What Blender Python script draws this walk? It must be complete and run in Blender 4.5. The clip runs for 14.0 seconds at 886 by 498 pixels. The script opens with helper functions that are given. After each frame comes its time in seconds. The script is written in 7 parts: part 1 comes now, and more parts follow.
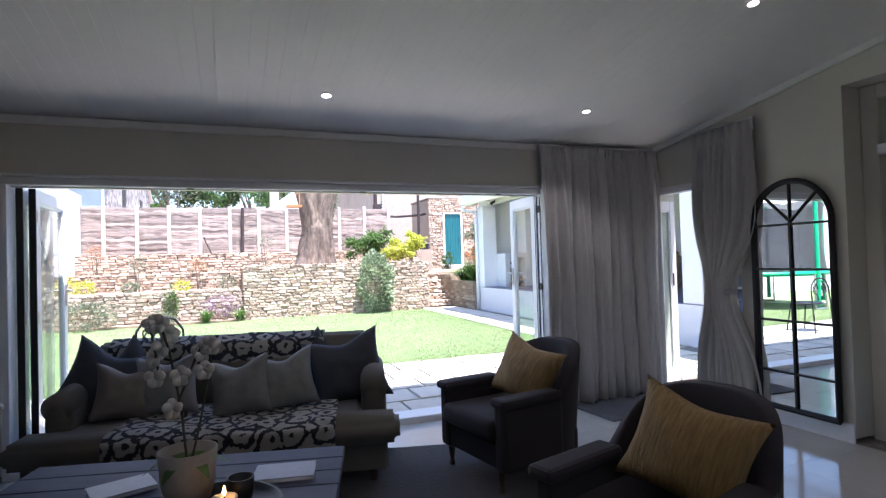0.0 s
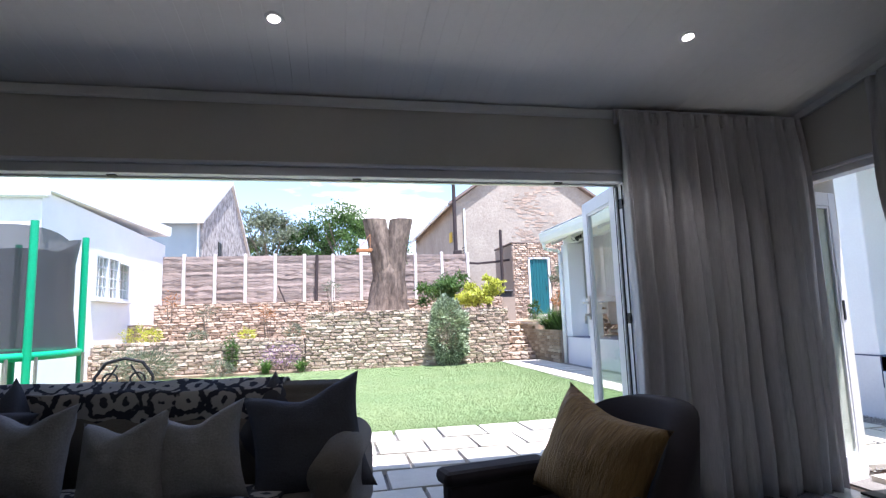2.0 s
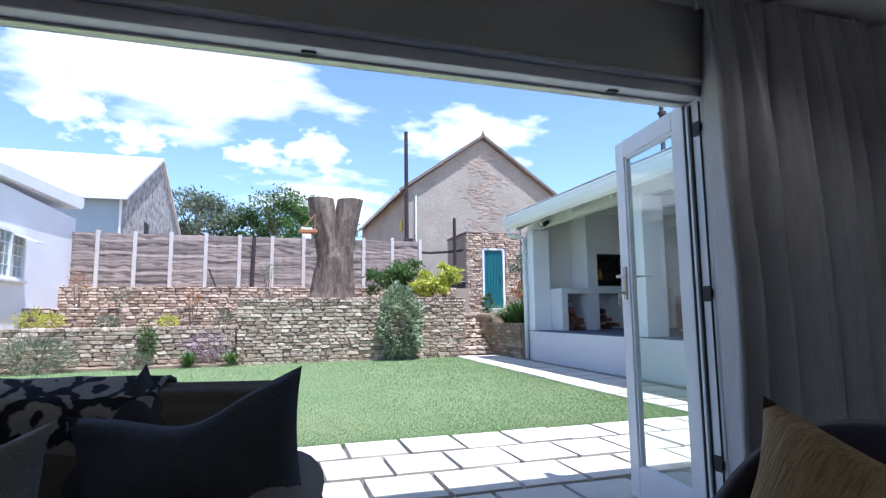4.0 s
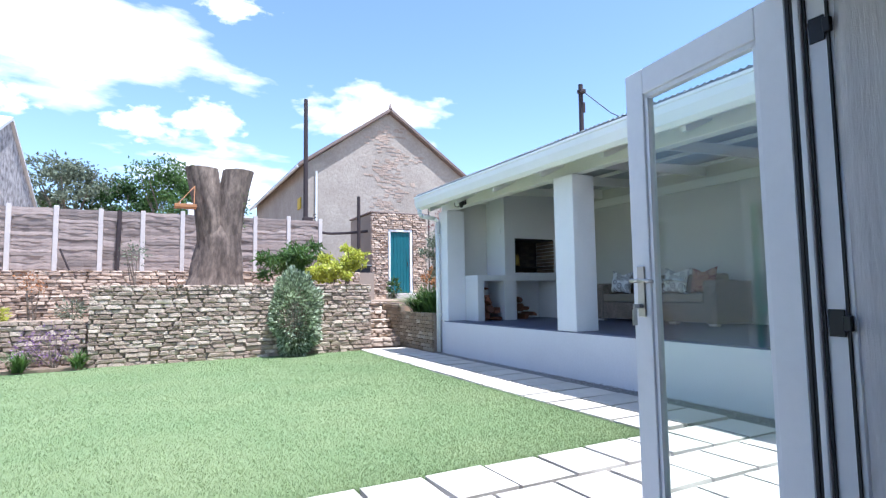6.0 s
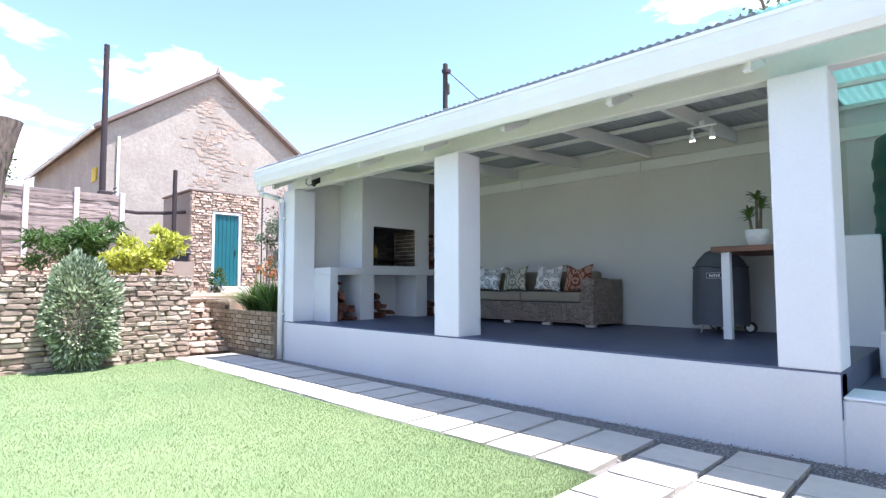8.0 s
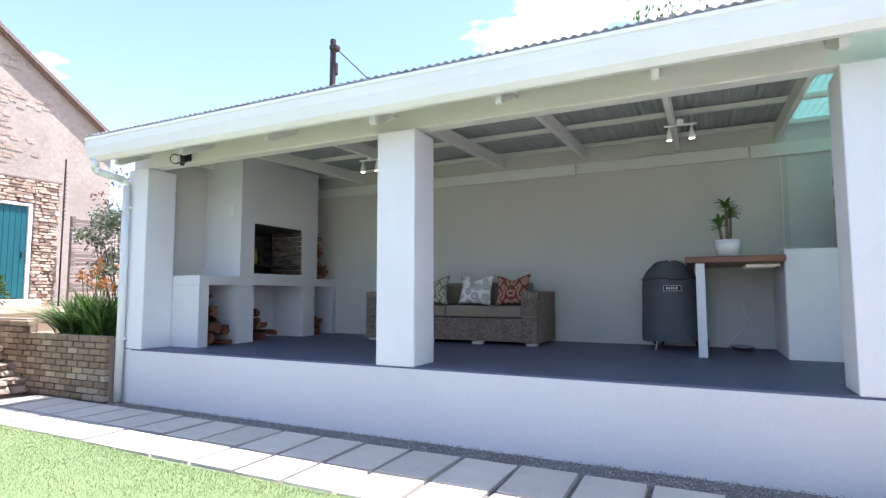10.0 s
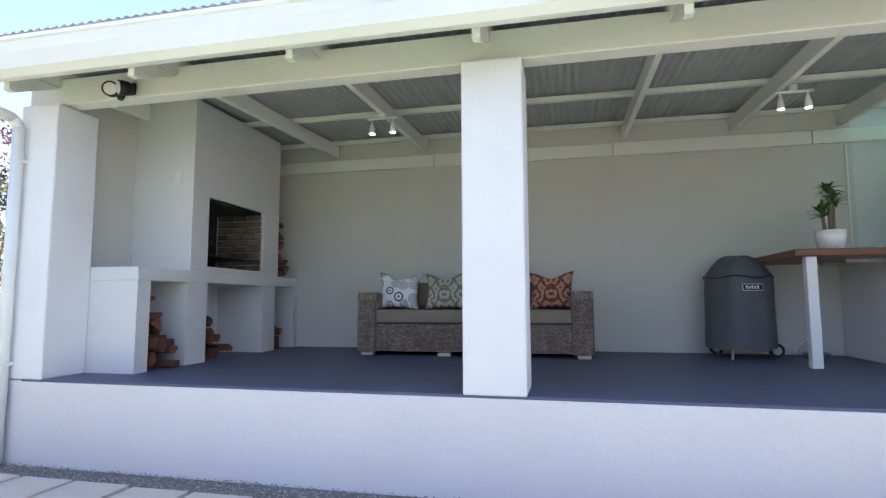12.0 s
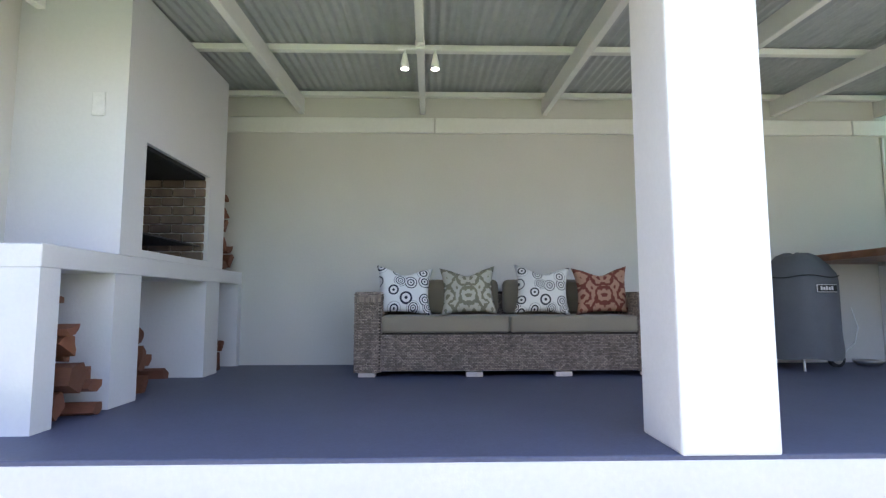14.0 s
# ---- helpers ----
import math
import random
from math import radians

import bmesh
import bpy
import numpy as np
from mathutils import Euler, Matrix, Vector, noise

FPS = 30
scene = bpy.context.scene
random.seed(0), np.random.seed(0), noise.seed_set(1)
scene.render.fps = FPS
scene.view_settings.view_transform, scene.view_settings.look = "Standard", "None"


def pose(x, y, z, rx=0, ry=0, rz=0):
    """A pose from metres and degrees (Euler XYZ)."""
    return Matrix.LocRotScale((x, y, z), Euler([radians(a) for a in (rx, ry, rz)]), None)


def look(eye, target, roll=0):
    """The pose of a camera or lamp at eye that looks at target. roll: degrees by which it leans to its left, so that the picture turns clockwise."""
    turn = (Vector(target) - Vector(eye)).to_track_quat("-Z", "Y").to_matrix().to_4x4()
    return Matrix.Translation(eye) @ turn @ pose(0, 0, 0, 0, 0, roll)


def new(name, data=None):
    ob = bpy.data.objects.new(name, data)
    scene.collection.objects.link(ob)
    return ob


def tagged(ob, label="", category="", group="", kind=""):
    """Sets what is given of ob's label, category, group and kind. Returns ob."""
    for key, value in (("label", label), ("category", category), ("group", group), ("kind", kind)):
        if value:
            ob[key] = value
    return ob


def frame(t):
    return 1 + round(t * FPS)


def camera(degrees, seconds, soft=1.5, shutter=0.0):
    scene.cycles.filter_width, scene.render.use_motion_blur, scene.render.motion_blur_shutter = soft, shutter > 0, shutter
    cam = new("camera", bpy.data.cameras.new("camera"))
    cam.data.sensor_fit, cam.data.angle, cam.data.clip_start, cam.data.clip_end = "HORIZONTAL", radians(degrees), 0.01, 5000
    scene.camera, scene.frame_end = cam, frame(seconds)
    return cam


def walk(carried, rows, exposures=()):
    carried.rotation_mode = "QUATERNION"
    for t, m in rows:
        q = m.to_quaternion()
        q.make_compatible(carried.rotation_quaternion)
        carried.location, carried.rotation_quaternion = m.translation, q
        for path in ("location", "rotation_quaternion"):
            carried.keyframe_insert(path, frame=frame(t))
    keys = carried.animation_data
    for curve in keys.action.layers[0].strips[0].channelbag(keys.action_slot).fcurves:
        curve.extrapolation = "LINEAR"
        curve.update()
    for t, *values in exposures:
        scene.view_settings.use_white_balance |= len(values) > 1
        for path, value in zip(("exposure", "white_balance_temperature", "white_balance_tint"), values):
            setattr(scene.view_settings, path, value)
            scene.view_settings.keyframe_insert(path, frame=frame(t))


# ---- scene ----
cam = camera(78.3, 14.0, soft=1.3)
PATH = [
    (0, (0.668, 1.657, 1.431), (1.394, 3.52, 1.471), -1.7),
    (0.5, (1.072, 1.918, 1.392), (1.725, 3.805, 1.485), -1.9),
    (1, (1.376, 2.227, 1.345), (1.93, 4.142, 1.51), -2.0),
    (1.5, (1.562, 2.634, 1.266), (2.02, 4.566, 1.499), -2.1),
    (2, (1.628, 3.057, 1.174), (2.024, 5.001, 1.427), -1.9),
    (4.3, (1.684, 4.576, 1.063), (2.323, 6.457, 1.288), -0.7),
    (4.5, (1.711, 4.707, 1.081), (2.38, 6.578, 1.302), -0.8),
    (5, (1.814, 5.04, 1.124), (2.559, 6.884, 1.338), -0.8),
    (5.5, (1.903, 5.319, 1.176), (2.727, 7.131, 1.368), -0.8),
    (6, (2.021, 5.636, 1.228), (2.946, 7.402, 1.386), -0.8),
    (6.5, (2.169, 5.985, 1.287), (3.173, 7.711, 1.41), -0.9),
    (7, (2.231, 6.391, 1.301), (3.348, 8.046, 1.419), -0.6),
    (7.5, (2.348, 6.747, 1.305), (3.625, 8.281, 1.424), -0.4),
    (8, (2.428, 7.133, 1.287), (3.853, 8.531, 1.413), -0.1),
    (8.5, (2.531, 7.542, 1.334), (4.088, 8.791, 1.455), -0.2),
    (11, (3.129, 10.295, 1.289), (5.011, 10.944, 1.477), -0.1),
    (11.5, (3.417, 10.825, 1.262), (5.333, 11.366, 1.447), -0.2),
    (12, (3.681, 11.336, 1.26), (5.622, 11.778, 1.447), -0.2),
    (12.5, (3.977, 11.802, 1.259), (5.941, 12.13, 1.441), -0.2),
    (13, (4.293, 12.248, 1.265), (6.274, 12.452, 1.451), -0.1),
    (13.5, (4.63, 12.677, 1.271), (6.619, 12.762, 1.457), -0.1),
    (14, (4.986, 13.053, 1.276), (6.976, 13.002, 1.465), -0.1),
]
EXPOSURES = [(0, 2.03, 6000, 18.5), (2.2, 1.42, 5900, 17.5), (4.3, 0.87, 5480, 14), (6.0, 1.05, 5580, 14), (7.5, 1.35, 5830, 16), (8.5, 1.68, 6080, 18.5), (11, 1.5, 6300, 19.5), (12.5, 1.88, 6500, 22), (14, 2.32, 6500, 22)]
walk(cam, [(t, look(eye, target, roll)) for t, eye, target, roll in PATH], EXPOSURES)

# ---- daylight: high summer sun from behind the house, clear blue sky ----
world = bpy.data.worlds.new("sky")
scene.world = world
world.use_nodes = True
wn = world.node_tree
sky = wn.nodes.new("ShaderNodeTexSky")
sky.sky_type = "NISHITA"
sky.sun_disc = False
sky.sun_elevation = radians(72)
sky.sun_rotation = radians(155)
sky.air_density, sky.dust_density, sky.ozone_density = 1.0, 0.6, 1.5
wn.nodes["Background"].inputs["Strength"].default_value = 0.14
wn.links.new(sky.outputs[0], wn.nodes["Background"].inputs["Color"])
sun = new("sun", bpy.data.lights.new("sun", "SUN"))
sun.data.energy, sun.data.angle, sun.data.color = 4.6, radians(0.55), (1.0, 0.97, 0.93)
sun.matrix_world = look((0.13 * 40, -0.28 * 40, 40), (0, 0, 0))


# ---- materials ----
def mix_colour(nt, fac, a, b, blend="MIX"):
    n = nt.nodes.new("ShaderNodeMix")
    n.data_type, n.blend_type = "RGBA", blend
    for sock, v in ((n.inputs[0], fac), (n.inputs[6], a), (n.inputs[7], b)):
        if isinstance(v, bpy.types.NodeSocket):
            nt.links.new(v, sock)
        elif isinstance(v, tuple):
            sock.default_value = (*v, 1)
        else:
            sock.default_value = v
    return n.outputs[2]


def ramp(nt, fac, lo, hi):
    n = nt.nodes.new("ShaderNodeMapRange")
    n.inputs[1].default_value, n.inputs[2].default_value = lo, hi
    nt.links.new(fac, n.inputs[0])
    return n.outputs[0]


def coords(nt, scale=(1, 1, 1), world_space=False):
    """World-sized coordinates, by position or by the object's own axes."""
    m = nt.nodes.new("ShaderNodeMapping")
    m.inputs["Scale"].default_value = scale
    if world_space:
        nt.links.new(nt.nodes.new("ShaderNodeNewGeometry").outputs["Position"], m.inputs[0])
    else:
        nt.links.new(nt.nodes.new("ShaderNodeTexCoord").outputs["Object"], m.inputs[0])
    return m.outputs[0]


def noise_tex(nt, vec, scale, detail=4, rough=0.6):
    n = nt.nodes.new("ShaderNodeTexNoise")
    n.inputs["Scale"].default_value, n.inputs["Detail"].default_value, n.inputs["Roughness"].default_value = scale, detail, rough
    nt.links.new(vec, n.inputs["Vector"])
    return n.outputs[0]


def material(name, colour, dark=None, rough=0.7, metal=0.0, big=1.2, fine=30.0, grain=0.25, stain=0.5, bump=0.1, scale=(1, 1, 1), vary=0.0,
             per_island=0.0, world_space=False, spec=0.5, sheen=0.0, through_light=0.0, alt=None):
    """A painted, woven, mineral or leafy surface: stains at one scale, grain at another, relief, and variation from piece to piece."""
    m = bpy.data.materials.new(name)
    m.use_nodes = True
    nt = m.node_tree
    b = nt.nodes["Principled BSDF"]
    dark = dark or tuple(c * 0.6 for c in colour)
    vec = coords(nt, scale, world_space)
    n1 = ramp(nt, noise_tex(nt, vec, big, 3), 0.35, 0.7)
    n2 = noise_tex(nt, vec, fine, 5, 0.65)
    f1 = nt.nodes.new("ShaderNodeMath")
    f1.operation = "MULTIPLY"
    f1.inputs[1].default_value = stain
    nt.links.new(n1, f1.inputs[0])
    col = mix_colour(nt, f1.outputs[0], colour, dark)
    if alt:
        obj = nt.nodes.new("ShaderNodeObjectInfo").outputs["Random"] if not per_island else nt.nodes.new("ShaderNodeNewGeometry").outputs["Random Per Island"]
        col = mix_colour(nt, ramp(nt, obj, 0.45, 1.0), col, alt)
    f2 = nt.nodes.new("ShaderNodeMath")
    f2.operation = "MULTIPLY"
    f2.inputs[1].default_value = grain
    nt.links.new(ramp(nt, n2, 0.35, 0.7), f2.inputs[0])
    col = mix_colour(nt, f2.outputs[0], col, tuple(c * 0.55 for c in dark))
    for amount, socket in ((vary, ("ShaderNodeObjectInfo", "Random")), (per_island, ("ShaderNodeNewGeometry", "Random Per Island"))):
        if amount:
            h = nt.nodes.new("ShaderNodeHueSaturation")
            r = nt.nodes.new("ShaderNodeMapRange")
            r.inputs[3].default_value, r.inputs[4].default_value = 1 - amount, 1 + amount
            nt.links.new(nt.nodes.new(socket[0]).outputs[socket[1]], r.inputs[0])
            nt.links.new(r.outputs[0], h.inputs["Value"])
            nt.links.new(col, h.inputs["Color"])
            col = h.outputs[0]
    nt.links.new(col, b.inputs["Base Color"])
    b.inputs["Roughness"].default_value, b.inputs["Metallic"].default_value = rough, metal
    b.inputs["Specular IOR Level"].default_value = spec
    b.inputs["Sheen Weight"].default_value = sheen
    if bump:
        bp = nt.nodes.new("ShaderNodeBump")
        bp.inputs["Strength"].default_value, bp.inputs["Distance"].default_value = bump, 0.02
        nt.links.new(n2, bp.inputs["Height"])
        nt.links.new(bp.outputs[0], b.inputs["Normal"])
    if through_light:
        t = nt.nodes.new("ShaderNodeBsdfTranslucent")
        nt.links.new(col, t.inputs[0])
        s = nt.nodes.new("ShaderNodeMixShader")
        s.inputs[0].default_value = through_light
        nt.links.new(b.outputs[0], s.inputs[1])
        nt.links.new(t.outputs[0], s.inputs[2])
        nt.links.new(s.outputs[0], nt.nodes["Material Output"].inputs[0])
    return m


def plain_glass(name, tint=(0.93, 0.97, 0.95)):
    m = bpy.data.materials.new(name)
    m.use_nodes = True
    nt = m.node_tree
    t, g, f, s, pw_, ad = (nt.nodes.new("ShaderNode" + k) for k in ("BsdfTransparent", "BsdfGlossy", "LayerWeight", "MixShader", "Math", "Math"))
    t.inputs[0].default_value = (*tint, 1)
    g.inputs["Roughness"].default_value = 0.01
    pw_.operation, ad.operation = "POWER", "MULTIPLY_ADD"
    pw_.inputs[1].default_value, ad.inputs[1].default_value, ad.inputs[2].default_value = 4.0, 0.7, 0.04
    nt.links.new(f.outputs["Facing"], pw_.inputs[0])
    nt.links.new(pw_.outputs[0], ad.inputs[0])
    nt.links.new(ad.outputs[0], s.inputs[0])
    nt.links.new(t.outputs[0], s.inputs[1])
    nt.links.new(g.outputs[0], s.inputs[2])
    nt.links.new(s.outputs[0], nt.nodes["Material Output"].inputs[0])
    return m


def glowing(name, colour, strength):
    m = bpy.data.materials.new(name)
    m.use_nodes = True
    b = m.node_tree.nodes["Principled BSDF"]
    b.inputs["Base Color"].default_value = (*colour, 1)
    b.inputs["Emission Color"].default_value = (*colour, 1)
    b.inputs["Emission Strength"].default_value = strength
    return m


M = {
    "plaster_in": material("interior_plaster", (0.62, 0.6, 0.54), (0.56, 0.54, 0.48), 0.85, fine=60, grain=0.06, bump=0.05),
    "ceiling": material("ceiling_paint", (0.8, 0.8, 0.78), (0.74, 0.74, 0.72), 0.7, fine=20, grain=0.05, bump=0.03),
    "white": material("white_wall_paint", (0.82, 0.82, 0.83), (0.74, 0.74, 0.76), 0.75, fine=45, grain=0.08, bump=0.12),
    "plinth": material("pale_plinth_paint", (0.74, 0.73, 0.735), (0.66, 0.65, 0.655), 0.75, fine=35, big=0.8, grain=0.1, bump=0.15),
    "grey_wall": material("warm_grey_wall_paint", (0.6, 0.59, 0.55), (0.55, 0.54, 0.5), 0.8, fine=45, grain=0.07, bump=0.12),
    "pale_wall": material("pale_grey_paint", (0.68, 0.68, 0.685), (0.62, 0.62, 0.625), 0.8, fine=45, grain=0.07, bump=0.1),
    "joinery": material("white_joinery_gloss", (0.78, 0.78, 0.8), (0.7, 0.7, 0.72), 0.35, fine=25, grain=0.07, bump=0.02),
    "beam": material("painted_roof_timber", (0.78, 0.78, 0.74), (0.7, 0.7, 0.66), 0.55, fine=25, grain=0.08, bump=0.05, scale=(1, 1, 1)),
    "slab_floor": material("blue_grey_floor_paint", (0.1, 0.112, 0.18), (0.08, 0.088, 0.14), 0.55, big=2.5, fine=50, grain=0.3, bump=0.06),
    "tile": material("polished_floor_tile", (0.5, 0.49, 0.47), (0.45, 0.44, 0.42), 0.12, fine=8, grain=0.08, bump=0.0, vary=0.04),
    "zinc": material("corrugated_zinc", (0.44, 0.46, 0.47), (0.34, 0.36, 0.37), 0.5, metal=0.15, big=2, fine=12, grain=0.2, bump=0.03),
    "gutter": material("white_gutter_enamel", (0.82, 0.83, 0.8), (0.76, 0.77, 0.72), 0.3, fine=10, grain=0.05, bump=0.0),
    "stone": material("rough_brick_stone", (0.53, 0.4, 0.3), (0.36, 0.265, 0.2), 0.95, big=5, fine=45, grain=0.36, bump=0.8, vary=0.25, alt=(0.62, 0.51, 0.4), stain=0.75),
    "stone_far": material("rough_brick_stone_far", (0.54, 0.4, 0.3), (0.36, 0.265, 0.2), 0.95, big=5, fine=45, grain=0.36, bump=0.7, per_island=0.3, alt=(0.52, 0.41, 0.315)),
    "mortar": material("wall_mortar", (0.36, 0.29, 0.23), (0.24, 0.19, 0.15), 0.95, fine=50, bump=0.4),
    "paver": material("buff_concrete_paver", (0.62, 0.57, 0.49), (0.5, 0.45, 0.38), 0.9, big=3, fine=45, grain=0.22, bump=0.2, vary=0.08),
    "gravel": material("grey_gravel", (0.36, 0.34, 0.32), (0.2, 0.19, 0.18), 0.9, fine=60, per_island=0.4, bump=0.2),
    "gravel_bed": material("gravel_bed", (0.24, 0.22, 0.2), (0.14, 0.13, 0.12), 0.95, fine=60, grain=0.5, bump=0.5),
    "lawn": material("mown_lawn", (0.24, 0.3, 0.135), (0.135, 0.23, 0.085), 0.95, big=0.75, fine=90, grain=0.35, bump=0.7, world_space=True),
    "blade": material("grass_blades", (0.245, 0.31, 0.14), (0.135, 0.235, 0.088), 0.8, big=0.75, fine=2.5, grain=0.25, bump=0, per_island=0.12, world_space=True, through_light=0.35, alt=(0.28, 0.345, 0.165)),
    "soil": material("dry_soil", (0.34, 0.25, 0.17), (0.22, 0.16, 0.11), 0.95, fine=30, grain=0.4, bump=0.4),
    "fence": material("weathered_fence_slat", (0.46, 0.37, 0.32), (0.2, 0.15, 0.13), 0.9, big=2.5, fine=16, grain=0.65, bump=0.6, scale=(0.3, 1, 4), vary=0.35),
    "post": material("pale_concrete_post", (0.62, 0.56, 0.52), (0.5, 0.44, 0.4), 0.9, bump=0.2),
    "bark": material("stump_bark", (0.26, 0.195, 0.15), (0.07, 0.05, 0.04), 0.95, big=4.5, fine=13, grain=0.8, stain=0.9, bump=1.0, scale=(1, 1, 0.35)),
    "cut": material("sawn_trunk_face", (0.42, 0.3, 0.19), (0.25, 0.17, 0.1), 0.9, fine=20, bump=0.2),
    "trunk": material("tree_bark", (0.2, 0.16, 0.12), (0.1, 0.08, 0.06), 0.95, fine=14, bump=0.5),
    "leaf_dark": material("dark_green_leaves", (0.06, 0.12, 0.03), (0.035, 0.075, 0.02), 0.6, per_island=0.45, bump=0, through_light=0.3),
    "leaf_mid": material("mid_green_leaves", (0.1, 0.18, 0.04), (0.06, 0.12, 0.03), 0.55, per_island=0.4, bump=0, through_light=0.35),
    "leaf_lime": material("lime_yellow_leaves", (0.56, 0.56, 0.08), (0.38, 0.44, 0.07), 0.55, per_island=0.3, bump=0, through_light=0.4),
    "leaf_pale": material("variegated_pale_leaves", (0.36, 0.43, 0.25), (0.16, 0.23, 0.11), 0.5, per_island=0.6, bump=0, through_light=0.3, alt=(0.52, 0.56, 0.42)),
    "leaf_grey": material("grey_green_leaves", (0.2, 0.23, 0.15), (0.12, 0.15, 0.09), 0.7, per_island=0.35, bump=0, through_light=0.25),
    "leaf_purple": material("mauve_flowers", (0.36, 0.2, 0.38), (0.2, 0.14, 0.2), 0.7, per_island=0.35, bump=0, through_light=0.3),
    "leaf_red": material("dull_red_leaves", (0.2, 0.06, 0.05), (0.11, 0.035, 0.03), 0.6, per_island=0.35, bump=0, through_light=0.3),
    "leaf_orange": material("orange_red_flowers", (0.46, 0.2, 0.07), (0.28, 0.12, 0.05), 0.6, per_island=0.35, bump=0, through_light=0.3),
    "gable": material("weathered_gable_render", (0.45, 0.395, 0.33), (0.32, 0.27, 0.22), 0.95, big=0.7, fine=9, grain=0.35, stain=0.7, bump=0.8),
    "gable_brick": material("exposed_gable_brick", (0.48, 0.37, 0.29), (0.32, 0.25, 0.2), 0.95, fine=12, bump=0.5, per_island=0.2),
    "roof_white": material("white_metal_roof", (0.78, 0.78, 0.78), (0.68, 0.68, 0.7), 0.5, bump=0.05),
    "roof_rust": material("brown_tin_roof", (0.24, 0.18, 0.15), (0.15, 0.11, 0.09), 0.7, bump=0.2),
    "blue_wall": material("pale_blue_house_wall", (0.4, 0.48, 0.52), (0.34, 0.42, 0.46), 0.85, bump=0.1),
    "teal": material("teal_door_paint", (0.0, 0.115, 0.135), (0.0, 0.08, 0.1), 0.5, big=3, fine=25, grain=0.2, bump=0.1, scale=(3, 3, 0.6)),
    "pole": material("tarred_timber_pole", (0.045, 0.03, 0.03), (0.025, 0.018, 0.018), 0.8, fine=25, bump=0.3),
    "black_metal": material("black_metal", (0.018, 0.018, 0.02), (0.01, 0.01, 0.012), 0.45, metal=0.3, bump=0.0),
    "steel": material("brushed_steel", (0.55, 0.54, 0.52), (0.45, 0.44, 0.42), 0.3, metal=1.0, bump=0.0),
    "rubber": material("black_rubber", (0.015, 0.015, 0.016), None, 0.7, bump=0.0),
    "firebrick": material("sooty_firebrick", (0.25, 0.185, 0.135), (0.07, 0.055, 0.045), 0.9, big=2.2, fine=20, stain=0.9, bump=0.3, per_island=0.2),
    "soot": material("black_soot", (0.02, 0.02, 0.02), (0.01, 0.01, 0.01), 0.95, bump=0.3),
    "log": material("split_firewood", (0.23, 0.085, 0.045), (0.085, 0.035, 0.022), 0.85, big=7, fine=30, grain=0.4, bump=0.4, scale=(1, 4, 4), vary=0.25),
    "wicker": material("grey_brown_wicker", (0.34, 0.275, 0.225), (0.14, 0.1, 0.08), 0.7, big=14, fine=60, grain=0.3, bump=0.2, per_island=0.4, scale=(1, 1, 0.4)),
    "wicker_core": material("wicker_underlay", (0.09, 0.07, 0.055), (0.05, 0.04, 0.03), 0.9, bump=0.2),
    "taupe": material("taupe_canvas", (0.26, 0.22, 0.16), (0.21, 0.18, 0.13), 0.9, fine=120, grain=0.15, bump=0.15, sheen=0.2),
    "cover": material("grey_grill_cover", (0.1, 0.11, 0.125), (0.07, 0.078, 0.09), 0.65, big=4, fine=70, grain=0.15, bump=0.1),
    "table_wood": material("oiled_red_wood", (0.22, 0.09, 0.042), (0.12, 0.045, 0.022), 0.4, big=3, fine=25, grain=0.3, bump=0.08, scale=(6, 1, 6)),
    "pot": material("white_glazed_pot", (0.8, 0.8, 0.8), (0.74, 0.74, 0.74), 0.25, bump=0.0),
    "tank": material("green_tank_plastic", (0.008, 0.1, 0.07), (0.006, 0.075, 0.05), 0.4, bump=0.02),
    "curtain": material("pale_linen_curtain", (0.68, 0.66, 0.66), (0.54, 0.52, 0.53), 0.95, big=5, fine=90, grain=0.25, bump=0.3, scale=(1, 1, 0.12), sheen=0.2, through_light=0.12),
    "sofa_cloth": material("beige_sofa_linen", (0.15, 0.13, 0.108), (0.105, 0.09, 0.075), 0.95, big=5, fine=120, grain=0.35, bump=0.3, sheen=0.1),
    "cush_pale": material("pale_stripe_linen", (0.27, 0.26, 0.25), (0.19, 0.18, 0.175), 0.95, big=7, fine=110, grain=0.4, bump=0.4),
    "cush_dark": material("charcoal_linen", (0.062, 0.063, 0.075), (0.038, 0.039, 0.048), 0.95, big=6, fine=110, grain=0.4, bump=0.4),
    "cush_rust": material("taupe_linen", (0.2, 0.165, 0.14), (0.14, 0.115, 0.1), 0.95, fine=120, grain=0.2, bump=0.15),
    "mustard": material("pleated_mustard_silk", (0.4, 0.25, 0.085), (0.24, 0.14, 0.045), 0.6, big=1.5, fine=22, grain=0.75, bump=1.0, scale=(4, 1, 0.35)),
    "velvet": material("dark_plum_velvet", (0.026, 0.021, 0.028), (0.015, 0.012, 0.017), 0.9, fine=100, grain=0.2, bump=0.1, sheen=0.05),
    "blue_table": material("blue_grey_limed_wood", (0.06, 0.066, 0.11), (0.035, 0.04, 0.07), 0.62, big=3, fine=25, grain=0.25, bump=0.06, scale=(1, 5, 1), spec=0.25),
    "rug": material("dark_patterned_rug", (0.045, 0.038, 0.042), (0.02, 0.017, 0.02), 0.9, big=9, fine=45, grain=0.5, bump=0.5, sheen=0.15),
    "mat": material("charcoal_door_mat", (0.12, 0.12, 0.14), (0.07, 0.07, 0.085), 0.98, big=6, fine=90, bump=0.4),
    "orchid": material("white_orchid_petal", (0.75, 0.72, 0.7), (0.65, 0.6, 0.58), 0.6, bump=0, through_light=0.3),
    "stem": material("dark_stem", (0.05, 0.05, 0.03), None, 0.7, bump=0),
